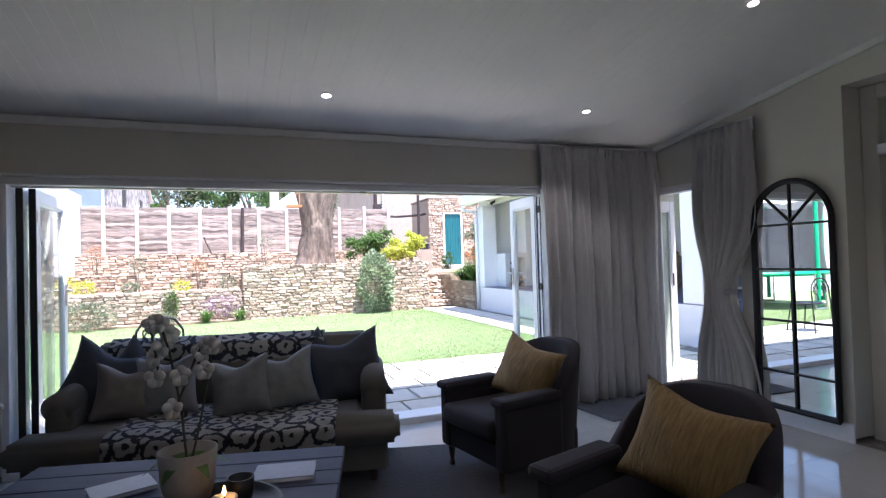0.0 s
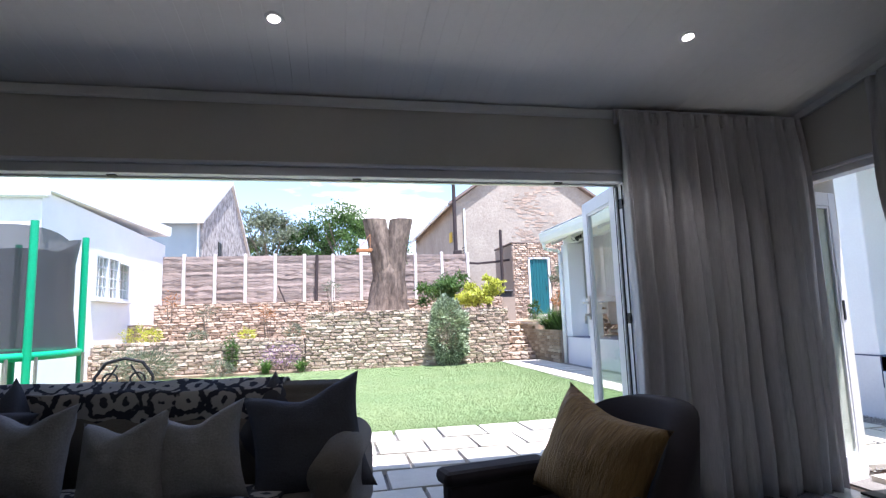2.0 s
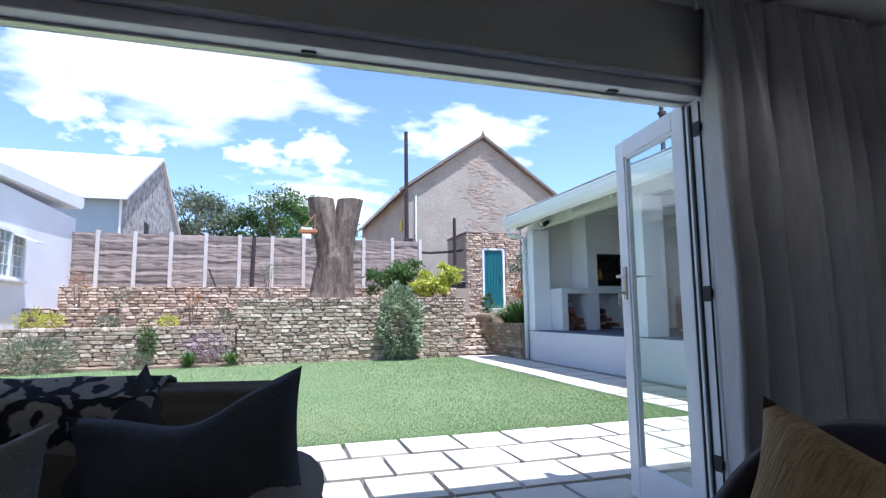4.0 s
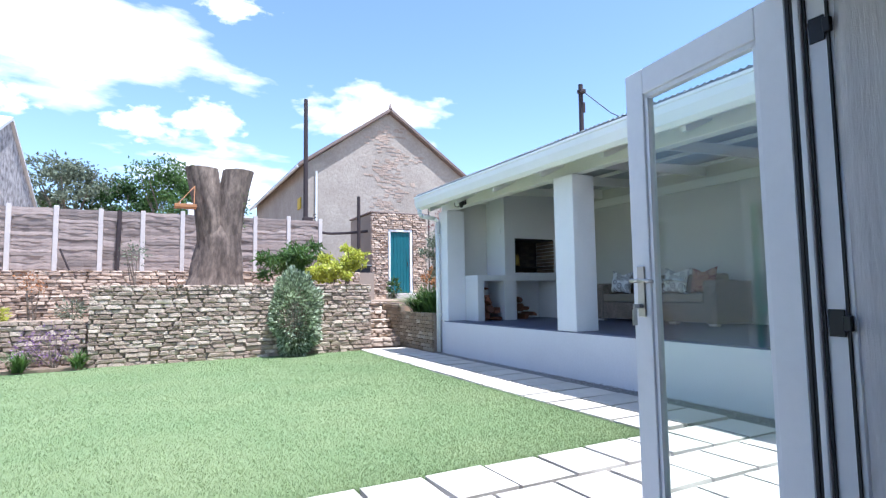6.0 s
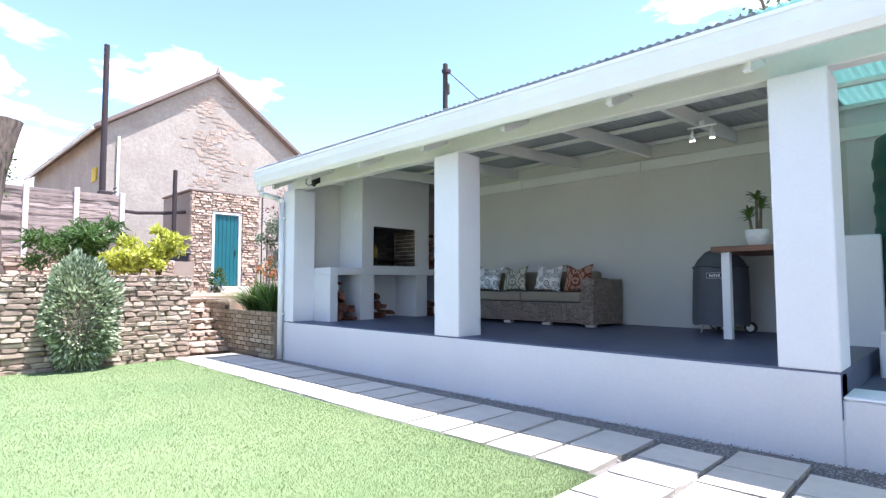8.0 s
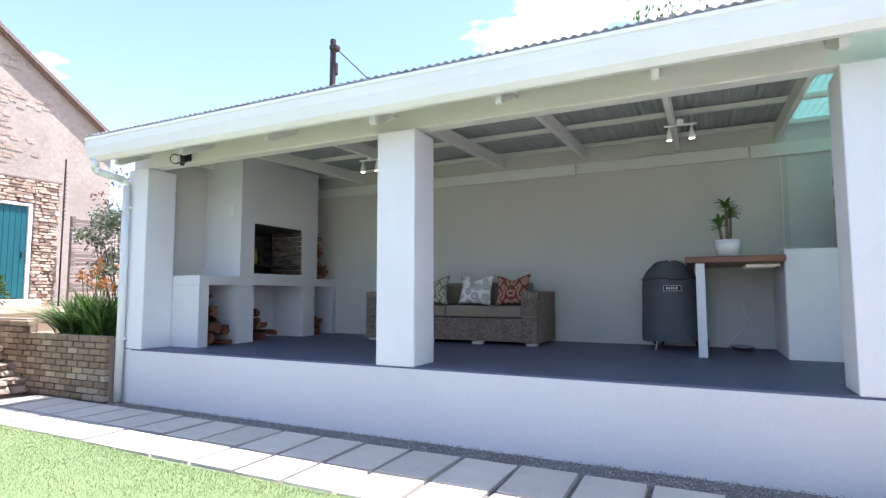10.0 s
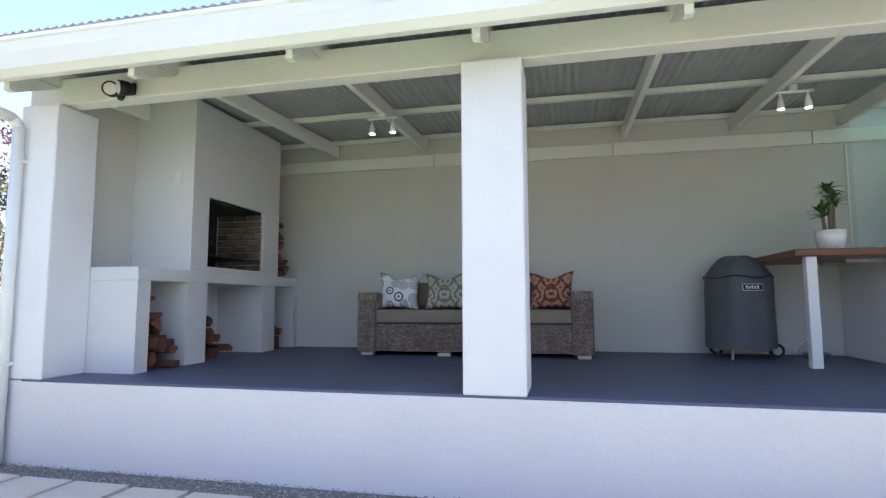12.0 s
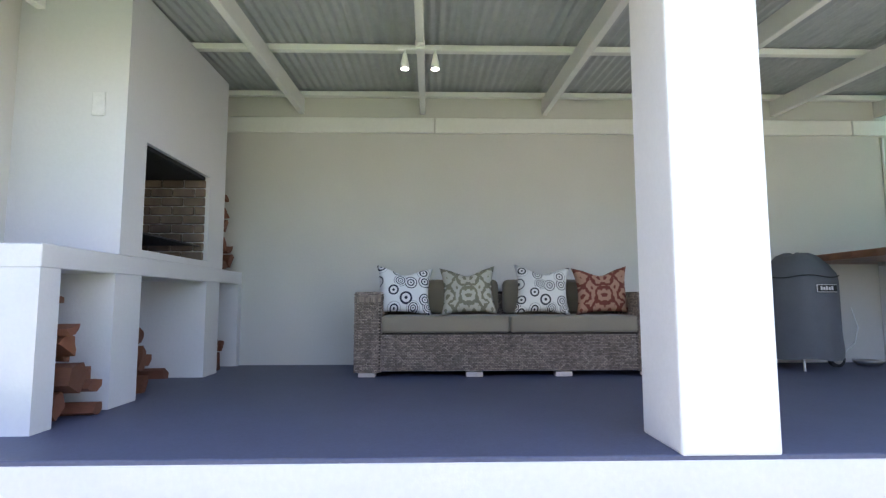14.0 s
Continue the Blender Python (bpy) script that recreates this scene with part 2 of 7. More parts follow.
    "clay": material("grey_clay_pot", (0.3, 0.27, 0.24), (0.22, 0.2, 0.18), 0.8, bump=0.1),
    "wax": material("cream_wax", (0.7, 0.58, 0.42), (0.6, 0.48, 0.34), 0.5, bump=0.02, through_light=0.2),
    "book": material("pale_book_cover", (0.3, 0.31, 0.38), (0.24, 0.25, 0.31), 0.5, bump=0.0),
    "dark_wood": material("dark_stained_wood", (0.06, 0.035, 0.025), (0.035, 0.02, 0.015), 0.4, fine=25, bump=0.05, scale=(1, 1, 5)),
    "net": material("black_net", (0.03, 0.03, 0.032), None, 0.8, bump=0.0),
    "green_pad": material("bright_green_vinyl", (0.0, 0.36, 0.17), (0.0, 0.27, 0.13), 0.4, bump=0.02),
    "copper": material("copper_feeder", (0.5, 0.22, 0.08), (0.36, 0.15, 0.06), 0.6, bump=0.05),
    "bin": material("dark_bin_plastic", (0.02, 0.022, 0.028), None, 0.5, bump=0.0),
    "yellow": material("yellow_sign_enamel", (0.75, 0.5, 0.02), None, 0.5, bump=0.0),
    "bag_paper": material("yellow_brown_bag_paper", (0.5, 0.36, 0.06), (0.12, 0.06, 0.03), 0.7, big=9, stain=1.0, fine=40, bump=0.3),
    "glass": plain_glass("window_glass"),
    "lamp_glow": glowing("lamp_glow", (1.0, 0.93, 0.82), 6.0),
    "flame": glowing("candle_flame", (1.0, 0.5, 0.12), 12.0),
}
mirror_mat = bpy.data.materials.new("silvered_mirror")
mirror_mat.use_nodes = True
mirror_mat.node_tree.nodes["Principled BSDF"].inputs["Metallic"].default_value = 1
mirror_mat.node_tree.nodes["Principled BSDF"].inputs["Roughness"].default_value = 0.01
mirror_mat.node_tree.nodes["Principled BSDF"].inputs["Base Color"].default_value = (0.86, 0.88, 0.88, 1)
M["mirror"] = mirror_mat


# ---- mesh helpers ----
def box(bm, x0, x1, y0, y1, z0, z1, bevel=0.0, segs=1):
    m = Matrix.Translation(((x0 + x1) / 2, (y0 + y1) / 2, (z0 + z1) / 2)) @ Matrix.Diagonal((x1 - x0, y1 - y0, z1 - z0, 1))
    vs = bmesh.ops.create_cube(bm, size=1, matrix=m)["verts"]
    if bevel:
        es = {e for v in vs for e in v.link_edges}
        bmesh.ops.bevel(bm, geom=list(es), offset=bevel, segments=segs, affect="EDGES", profile=0.5)
    return bm


def boxes(*args, bevel=0.0, segs=1):
    bm = bmesh.new()
    for a in args:
        box(bm, *a, bevel=bevel, segs=segs)
    return bm


def rod(bm, a, b, r0, r1=None, seg=10):
    a, b = Vector(a), Vector(b)
    d = b - a
    m = Matrix.Translation((a + b) / 2) @ d.to_track_quat("Z", "Y").to_matrix().to_4x4()
    bmesh.ops.create_cone(bm, cap_ends=True, segments=seg, radius1=r0, radius2=r0 if r1 is None else r1, depth=d.length, matrix=m)
    return bm


def path_tube(bm, pts, r, seg=8):
    for a, b in zip(pts, pts[1:]):
        if (Vector(a) - Vector(b)).length > 1e-4:
            rod(bm, a, b, r, r, seg)
    return bm


def lathe(bm, profile, seg=24, at=(0, 0, 0), caps=True):
    """Revolves (radius, height) rows round z."""
    rings = []
    for r, z in profile:
        rings.append([bm.verts.new((at[0] + max(r, 1e-4) * math.cos(2 * math.pi * i / seg), at[1] + max(r, 1e-4) * math.sin(2 * math.pi * i / seg), at[2] + z)) for i in range(seg)])
    for a, b in zip(rings, rings[1:]):
        for i in range(seg):
            bm.faces.new((a[i], a[(i + 1) % seg], b[(i + 1) % seg], b[i]))
    if caps:
        bm.faces.new(rings[0][::-1])
        bm.faces.new(rings[-1])
    return bm


def prism(bm, outline, axis, lo, hi):
    """Extrudes a closed outline of (u, v) along axis: x takes (y, z), y takes (x, z), z takes (x, y)."""
    def at(u, v, w):
        return {"x": (w, u, v), "y": (u, w, v), "z": (u, v, w)}[axis]
    a = [bm.verts.new(at(u, v, lo)) for u, v in outline]
    b = [bm.verts.new(at(u, v, hi)) for u, v in outline]
    n = len(a)
    for i in range(n):
        bm.faces.new((a[i], a[(i + 1) % n], b[(i + 1) % n], b[i]))
    bm.faces.new(a[::-1])
    bm.faces.new(b)
    bmesh.ops.recalc_face_normals(bm, faces=bm.faces)
    return bm


def to_mesh(name, bm, mat, smooth=False):
    me = bpy.data.meshes.new(name)
    bm.to_mesh(me)
    bm.free()
    if mat:
        me.materials.append(M[mat] if isinstance(mat, str) else mat)
    if smooth:
        me.polygons.foreach_set("use_smooth", [True] * len(me.polygons))
    return me


PLACE = {}


def thing(name, at, label, category, group="", kind=""):
    ob = new(name)
    at = at if isinstance(at, Matrix) else Matrix.Translation(at)
    ob.matrix_basis = at
    ob.empty_display_size = 0.1
    PLACE[ob] = at
    return tagged(ob, label, category, group, kind)


def part(name, bm, mat, parent, label="", smooth=False, world_space=False, kind=""):
    """One mesh under a thing or a part, in its parent's coordinates, or in the world's."""
    if world_space:
        bm.transform(PLACE[parent].inverted())
    ob = new(name, to_mesh(name, bm, mat, smooth))
    ob.parent = parent
    PLACE[ob] = PLACE[parent]
    return tagged(ob, label, kind=kind)


def solo(name, bm, mat, label, category, kind="", smooth=False, group=""):
    ob = new(name, to_mesh(name, bm, mat, smooth))
    PLACE[ob] = Matrix.Identity(4)
    return tagged(ob, label, category, group, kind)


def piece(name, me, parent, m):
    ob = new(name, me)
    ob.parent = parent
    ob.matrix_basis = PLACE[parent].inverted() @ m
    return ob


def from_arrays(name, verts, faces, mat, smooth=False):
    me = bpy.data.meshes.new(name)
    me.from_pydata(verts, [], faces)
    me.materials.append(M[mat] if isinstance(mat, str) else mat)
    if smooth:
        me.polygons.foreach_set("use_smooth", [True] * len(me.polygons))
    return me


def mesh_part(name, me, parent, label="", kind=""):
    ob = new(name, me)
    ob.parent = parent
    PLACE[ob] = PLACE[parent]
    return tagged(ob, label, kind=kind)


# ---- setting: the room ----
FLOOR, NORTH, EAST, WEST, SOUTH = -0.04, 6.38, 5.0, -3.0, -3.2


def ceiling_z(y):
    return 2.57 + 0.155 * (NORTH - y)


OUT = 6.52
W_JAMB, E_JAMB = -0.86, 3.62
room_wall = thing("wall_north", (0, 6.45, 0), "cream plastered wall with a wide folding-door opening", "wall", kind="structure")
part("wall_panel", boxes((WEST - 0.3, W_JAMB, NORTH, OUT, 0.0, 2.7)), "plaster_in", room_wall, world_space=True)
part("wall_panel", boxes((E_JAMB, EAST + 0.3, NORTH, OUT, 0.0, 2.7)), "plaster_in", room_wall, world_space=True)
part("lintel", boxes((W_JAMB, E_JAMB, NORTH, OUT, 2.145, 2.7)), "plaster_in", room_wall, world_space=True)
part("lintel_trim", boxes((W_JAMB, E_JAMB, NORTH - 0.022, NORTH + 0.03, 2.12, 2.142), bevel=0.005), "joinery", room_wall, world_space=True)
head = part("door_head", boxes((W_JAMB, E_JAMB, NORTH + 0.004, OUT + 0.02, 2.062, 2.118), bevel=0.004), "joinery", room_wall, "white timber head with a running track", world_space=True)
part("track", boxes((W_JAMB, E_JAMB, OUT - 0.06, OUT - 0.03, 2.05, 2.061)), "steel", head, "narrow metal door track", world_space=True)
for x in (0.35, 1.75, 3.1):
    part("keep", boxes((x, x + 0.055, OUT - 0.1, OUT - 0.072, 2.054, 2.061), bevel=0.002), "black_metal", head, "black metal bolt keep", world_space=True)
part("cornice", boxes((WEST, EAST, NORTH - 0.03, NORTH - 0.002, 2.5, 2.565), bevel=0.01), "ceiling", room_wall, world_space=True)
part("threshold", boxes((W_JAMB, E_JAMB, NORTH, OUT + 0.1, -0.05, 0.02), bevel=0.006), "joinery", room_wall, "white-edged sliding threshold", world_space=True)
east = thing("wall_east", (EAST, 2, 0), "cream plastered wall with a garden door opening", "wall", kind="structure")
HALL_N, HALL_S, HALL_T = 4.37, 3.05, 2.66
part("wall_panel", boxes((EAST, EAST + 0.3, HALL_N, 5.3, 0.0, 3.4)), "plaster_in", east, world_space=True)
part("wall_panel", boxes((EAST, EAST + 0.3, SOUTH, HALL_S, 0.0, 4.6)), "plaster_in", east, world_space=True)
part("lintel", boxes((EAST, EAST + 0.3, 5.3, NORTH, 2.135, 2.85)), "plaster_in", east, world_space=True)
part("lintel", boxes((EAST, EAST + 0.3, HALL_S, HALL_N, HALL_T, 3.8)), "plaster_in", east, world_space=True)
part("lintel_trim", boxes((EAST - 0.018, EAST + 0.03, 5.3, NORTH - 0.024, 2.11, 2.132), (EAST + 0.004, EAST + 0.1, 5.3, NORTH - 0.002, 2.06, 2.108), bevel=0.004), "joinery", east, world_space=True)
part("cornice", prism(bmesh.new(), [(NORTH, 2.52), (NORTH, 2.57), (SOUTH, ceiling_z(SOUTH)), (SOUTH, ceiling_z(SOUTH) - 0.05)], "x", EAST - 0.03, EAST - 0.002), "ceiling", east, world_space=True)
part("passage_wall", boxes((EAST + 1.4, EAST + 1.5, 2.5, 4.7, -0.05, 3.0)), "plaster_in", east, world_space=True)
part("passage_wall", boxes((EAST + 0.3, EAST + 1.4, HALL_N, HALL_N + 0.1, -0.05, 3.0)), "plaster_in", east, world_space=True)
part("passage_wall", boxes((EAST + 0.3, EAST + 1.4, HALL_S - 0.1, HALL_S, -0.05, 3.0)), "plaster_in", east, world_space=True)
part("passage_ceiling", boxes((EAST + 0.3, EAST + 1.5, HALL_S - 0.1, HALL_N + 0.1, HALL_T + 0.02, HALL_T + 0.12)), "plaster_in", east, world_space=True)
arch = part("inner_frame", boxes((EAST + 0.2, EAST + 0.27, HALL_N - 0.12, HALL_N - 0.002, FLOOR, HALL_T - 0.002), (EAST + 0.2, EAST + 0.27, HALL_S + 0.002, HALL_S + 0.12, FLOOR, HALL_T - 0.002), (EAST + 0.2, EAST + 0.27, HALL_S + 0.12, HALL_N - 0.12, HALL_T - 0.11, HALL_T - 0.002), bevel=0.008), "plaster_in", east, "cream door frame set back in its reveal", world_space=True)
part("transom", boxes((EAST + 0.17, EAST + 0.28, HALL_S + 0.121, HALL_N - 0.121, 2.12, 2.2), bevel=0.01), "joinery", arch, "white transom rail under a fanlight", world_space=True)
part("fanlight", boxes((EAST + 0.226, EAST + 0.234, HALL_S + 0.121, HALL_N - 0.121, 2.2, HALL_T - 0.112)), "glass", arch, world_space=True)
# opening in this unseen wall is added, only to let daylight into the room
solo("wall_south", boxes((WEST, 0.2, SOUTH - 0.2, SOUTH, -0.05, 4.7), (1.8, EAST, SOUTH - 0.2, SOUTH, -0.05, 4.7), (0.2, 1.8, SOUTH - 0.2, SOUTH, 2.3, 4.7), (0.2, 1.8, SOUTH - 0.2, SOUTH, -0.05, 1.0)), "plaster_in", "cream plastered wall with an unseen opening added for daylight", "wall", "structure")
solo("wall_west", boxes((WEST - 0.2, WEST, SOUTH, NORTH, 0, 4.6)), "plaster_in", "plain cream plastered wall", "wall", "structure")
solo("baseboard", boxes((EAST - 0.02, EAST - 0.002, HALL_N, 5.28, FLOOR, FLOOR + 0.15), (EAST - 0.02, EAST - 0.002, SOUTH, HALL_S, FLOOR, FLOOR + 0.15), bevel=0.005), "joinery", "white painted skirting board", "skirting", "structure")

bm = bmesh.new()
w = 0.1
for i in range(84):
    x0 = WEST + i * w
    zs, zn = ceiling_z(SOUTH), ceiling_z(NORTH)
    vs = []
    if x0 > EAST - 0.03:
        continue
    for x in (x0 + 0.0006, min(x0 + w - 0.0006, EAST)):
        for y, z in ((SOUTH, zs), (NORTH, zn)):
            for up in (0, 0.03):
                vs.append(bm.verts.new((x, y, z + up)))
    for f in ((0, 1, 3, 2), (4, 6, 7, 5), (0, 2, 6, 4), (1, 5, 7, 3), (0, 4, 5, 1), (2, 3, 7, 6)):
        bm.faces.new([vs[k] for k in f])
prism(bm, [(SOUTH, ceiling_z(SOUTH) + 0.03), (NORTH, ceiling_z(NORTH) + 0.03), (NORTH, ceiling_z(NORTH) + 0.1), (SOUTH, ceiling_z(SOUTH) + 0.1)], "x", WEST, EAST)
bmesh.ops.recalc_face_normals(bm, faces=bm.faces)
solo("ceiling", bm, "ceiling", "white painted sloping boarded ceiling", "ceiling", "structure")
bm = prism(bmesh.new(), [(6.85, 2.76), (6.85, 2.82), (-4.0, 4.9), (-4.0, 4.8)], "x", WEST - 0.5, EAST + 0.45)
box(bm, WEST - 0.5, EAST + 0.45, OUT + 0.001, 6.85, 2.7, 2.76)
solo("roof", bm, "roof_white", "white metal roof with a shallow boxed eave", "roof", "structure")

floor = thing("floor", (0, 0, FLOOR), "pale polished large-format tiled floor", "floor", kind="structure")
part("screed", boxes((WEST, EAST + 1.5, SOUTH, NORTH, -0.05, FLOOR - 0.012), (EAST, EAST + 0.35, 5.3, NORTH, FLOOR - 0.012, FLOOR)), "mortar", floor, world_space=True)

# ---- setting: the ground ----
solo("ground", boxes((-900, 900, -600, 1500, -0.6, -0.06)), "soil", "dry open ground reaching the horizon", "ground", "structure")
bm = bmesh.new()
prism(bm, [(-16, 8.98), (5.8, 8.98), (5.84, 13.3), (6.05, 17.15), (6.2, 17.3), (0.95, 17.2), (0.6, 16.75), (-16, 16.9)], "z", -0.055, -0.004)
solo("lawn", bm, "lawn", "bright green mown lawn", "lawn", "structure")
solo("patio_bed", boxes((-16, 7.25, OUT + 0.1, 8.98, -0.055, -0.025), (5.8, 7.25, 8.98, 17.4, -0.055, -0.025), (5.05, 8, 0, 6.43, -0.055, -0.026)), "gravel_bed", "dark gravel bed under the paving", "gravel", "structure")


def soil_bed(x0, x1, y0, y1, z0, z1):
    return solo("garden_bed", boxes((x0, x1, y0, y1, z0, z1)), "soil", "raised bed of dry brown soil", "garden bed", "structure")


soil_bed(-4.1, 0.95, 17.3, 19.5, -0.05, 0.78)
soil_bed(-4.1, 0.95, 19.6, 21.65, -0.05, 1.22)
soil_bed(0.95, 6.1, 17.25, 21.65, -0.05, 1.36)
soil_bed(-8, 8, 21.8, 24, -0.05, 1.85)
soil_bed(6.1, 12.5, 18.9, 24.2, -0.05, 1.02)
soil_bed(7.22, 8.6, 15.95, 18.9, -0.05, 0.72)
soil_bed(-12, 0.9, 16.75, 17.1, -0.05, 0.05)

# ---- the covered veranda ----
SLAB, FRONT, BACK, END = 0.645, 7.25, 10.5, 15.62
ver = thing("veranda_floor", (8.9, 11.5, 0), "raised blue-grey painted veranda floor on a pale plinth", "veranda floor", kind="structure")
part("plinth", boxes((FRONT, FRONT + 0.22, 7.86, 15.8, -0.1, SLAB - 0.012), (FRONT, FRONT + 0.22, 4.9, 7.86, -0.1, 0.45), bevel=0.012), "plinth", ver, world_space=True)
part("floor_slab", boxes((FRONT + 0.004, BACK, 7.86, END, 0.3, SLAB), (FRONT + 0.22, BACK, 4.9, 7.86, -0.1, 0.44), bevel=0.006), "slab_floor", ver, "blue-grey painted concrete", world_space=True)
part("low_ledge", boxes((FRONT - 0.003, FRONT + 0.44, 4.9, 7.857, 0.451, 0.475), bevel=0.008), "white", ver, world_space=True)
part("inner_kerb", boxes((8.66, 8.86, 4.9, 7.79, 0.43, 0.84), bevel=0.015), "white", ver, world_space=True)
wall_b = thing("wall_veranda_back", (BACK, 11, SLAB), "warm grey plastered veranda back wall", "wall", kind="structure")
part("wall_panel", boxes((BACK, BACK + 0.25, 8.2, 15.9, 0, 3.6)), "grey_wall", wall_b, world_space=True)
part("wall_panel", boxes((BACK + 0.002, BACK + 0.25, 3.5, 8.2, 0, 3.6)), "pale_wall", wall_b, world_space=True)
for y0, y1 in ((13.0, 15.6), (10.76, 12.99), (8.6, 10.75), (6.0, 8.59)):
    part("wall_plate", boxes((BACK - 0.04, BACK - 0.002, y0, y1, 3.0, 3.16), bevel=0.006), "beam", wall_b, world_space=True)
bm = bmesh.new()
path_tube(bm, [(BACK - 0.02, 8.27, 2.98), (BACK - 0.02, 8.27, SLAB)], 0.012)
part("conduit", bm, "beam", wall_b, "thin white painted conduit", world_space=True)
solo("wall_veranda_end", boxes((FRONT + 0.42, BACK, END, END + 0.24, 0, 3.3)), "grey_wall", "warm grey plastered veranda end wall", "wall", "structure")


def pillar(y0, y1):
    t = thing("pillar", (FRONT + 0.2, (y0 + y1) / 2, SLAB), "square white plastered veranda pillar", "pillar", "veranda pillars")
    bm = boxes((FRONT - 0.003, FRONT + 0.41, y0, y1, SLAB - 0.005, 2.905), bevel=0.014, segs=2)
    part("shaft", bm, "white", t, world_space=True)


pillar(15.42, 15.79)
pillar(11.6, 12.02)
pillar(7.86, 8.26)


def roof_z(x):
    return 3.25 + 0.052 * (x - 6.9)


vr = thing("veranda_roof", (8.8, 11, 3.0), "corrugated zinc lean-to roof on white painted timbers", "roof", kind="structure")
bm = boxes((FRONT + 0.07, FRONT + 0.23, 4.0, 15.8, 2.915, 3.14), bevel=0.008)
part("front_beam", bm, "beam", vr, "heavy white painted timber beam", world_space=True)
RAFTERS = [15.5, 14.37, 13.12, 11.85, 10.62, 9.42, 8.3, 7.1, 5.9, 4.7]
for y in RAFTERS:
    bm = prism(bmesh.new(), [(6.88, roof_z(6.88) - 0.2), (BACK - 0.002, roof_z(BACK) - 0.235), (BACK - 0.002, roof_z(BACK) - 0.07), (6.88, roof_z(6.88) - 0.06)], "y", y - 0.028, y + 0.028)
    bmesh.ops.bevel(bm, geom=list(bm.edges), offset=0.004, segments=1, affect="EDGES")
    part("rafter", bm, "beam", vr, world_space=True)
    part("rafter_bracket", prism(bmesh.new(), [(6.88, 3.04), (6.88, 2.88), (6.93, 2.875), (7.31, 3.05)], "y", y - 0.026, y + 0.026), "beam", vr, world_space=True)
for x in (7.62, 9.27, 10.42):
    part("purlin", boxes((x - 0.03, x + 0.03, 4.0, 15.6, roof_z(x) - 0.075, roof_z(x) - 0.022), bevel=0.004), "beam", vr, world_space=True)


def corrugated(y0, y1, x0, x1):
    pitch, amp, seg = 0.076, 0.009, 6
    n = int((y1 - y0) / pitch * seg)
    verts, faces = [], []
    for k in range(2):
        for i in range(n + 1):
            y = y0 + i * pitch / seg
            dz = amp * math.sin(2 * math.pi * i / seg) + k * 0.003
            for x in (x0, x1):
                verts.append((x, y, roof_z(x) + dz))
    for k in range(2):
        o = k * 2 * (n + 1)
        for i in range(n):
            q = (o + 2 * i, o + 2 * i + 1, o + 2 * i + 3, o + 2 * i + 2)
            faces.append(q if k else q[::-1])
    return verts, faces


def offset_mesh(name, vf, mat, parent, label=""):
    inv = PLACE[parent].inverted()
    me = from_arrays(name, [tuple(inv @ Vector(v)) for v in vf[0]], vf[1], mat)
    return mesh_part(name, me, parent, label)


offset_mesh("roof_sheet", corrugated(8.2, 15.86, 6.74, BACK + 0.3), "zinc", vr, "corrugated zinc sheet")
M["fibreglass"] = material("translucent_green_sheet", (0.42, 0.62, 0.58), (0.36, 0.55, 0.5), 0.5, bump=0.02, through_light=0.6)
offset_mesh("roof_sheet", corrugated(3.6, 8.2, 6.74, BACK + 0.3), "fibreglass", vr, "translucent pale green corrugated sheet")
bm = bmesh.new()
prof = [(6.84, 3.2), (6.7, 3.2), (6.695, 3.17), (6.71, 3.16), (6.71, 3.08), (6.74, 2.97), (6.79, 2.925), (6.84, 2.925), (6.84, 2.935), (6.795, 2.935), (6.75, 2.975), (6.72, 3.085), (6.72, 3.17), (6.83, 3.19)]
prism(bm, prof, "y", 3.6, 15.84)
part("gutter", bm, "gutter", vr, "white ogee gutter", world_space=True)
part("fascia", boxes((6.842, 6.878, 3.6, 15.82, 2.94, 3.2), bevel=0.003), "gutter", vr, world_space=True)
dp = thing("downpipe", (7.2, 15.73, 0), "white painted rainwater downpipe on the veranda corner", "downpipe")
bm = bmesh.new()
path_tube(bm, [(6.79, 15.76, 2.95), (6.79, 15.76, 2.84), (6.84, 15.755, 2.8), (7.13, 15.735, 2.76), (7.185, 15.73, 2.7), (7.185, 15.73, 0.0)], 0.045, 12)
part("pipe", bm, "gutter", dp, world_space=True, smooth=True)
for z in (2.4, 0.75):
    part("bracket", boxes((7.15, 7.246, 15.685, 15.775, z, z + 0.03), bevel=0.004), "gutter", dp, world_space=True)


# ---- built-in braai with wood niches ----
br = thing("fireplace", (9.0, 15.2, SLAB), "grey plastered built-in barbecue fireplace with firewood niches", "fireplace")
BF, BB = 14.93, END
for x0, x1 in ((7.66, 7.81), (8.29, 8.59), (9.63, 9.92), (10.4, BACK)):
    part("pier", boxes((x0, x1, BF, BB, SLAB, 1.44)), "pale_wall", br, world_space=True)
part("shelf_slab", boxes((7.66, BACK, BF - 0.001, BB, 1.44, 1.56), bevel=0.006), "pale_wall", br, world_space=True)
part("niche_back", boxes((7.81, BACK, BB - 0.08, BB - 0.002, SLAB, 1.44)), "pale_wall", br, world_space=True)
part("chimney_cheek", boxes((8.32, 8.575, BF, BB, 1.56, 3.3)), "pale_wall", br, world_space=True)
part("chimney_cheek", boxes((9.627, 9.97, BF, BB, 1.56, 3.3)), "pale_wall", br, world_space=True)
part("chimney_breast", boxes((8.575, 9.627, BF, BB, 2.33, 3.3)), "pale_wall", br, world_space=True)
part("hearth_sill", boxes((8.575, 9.627, BF, BB, 1.561, 1.61)), "pale_wall", br, world_space=True)
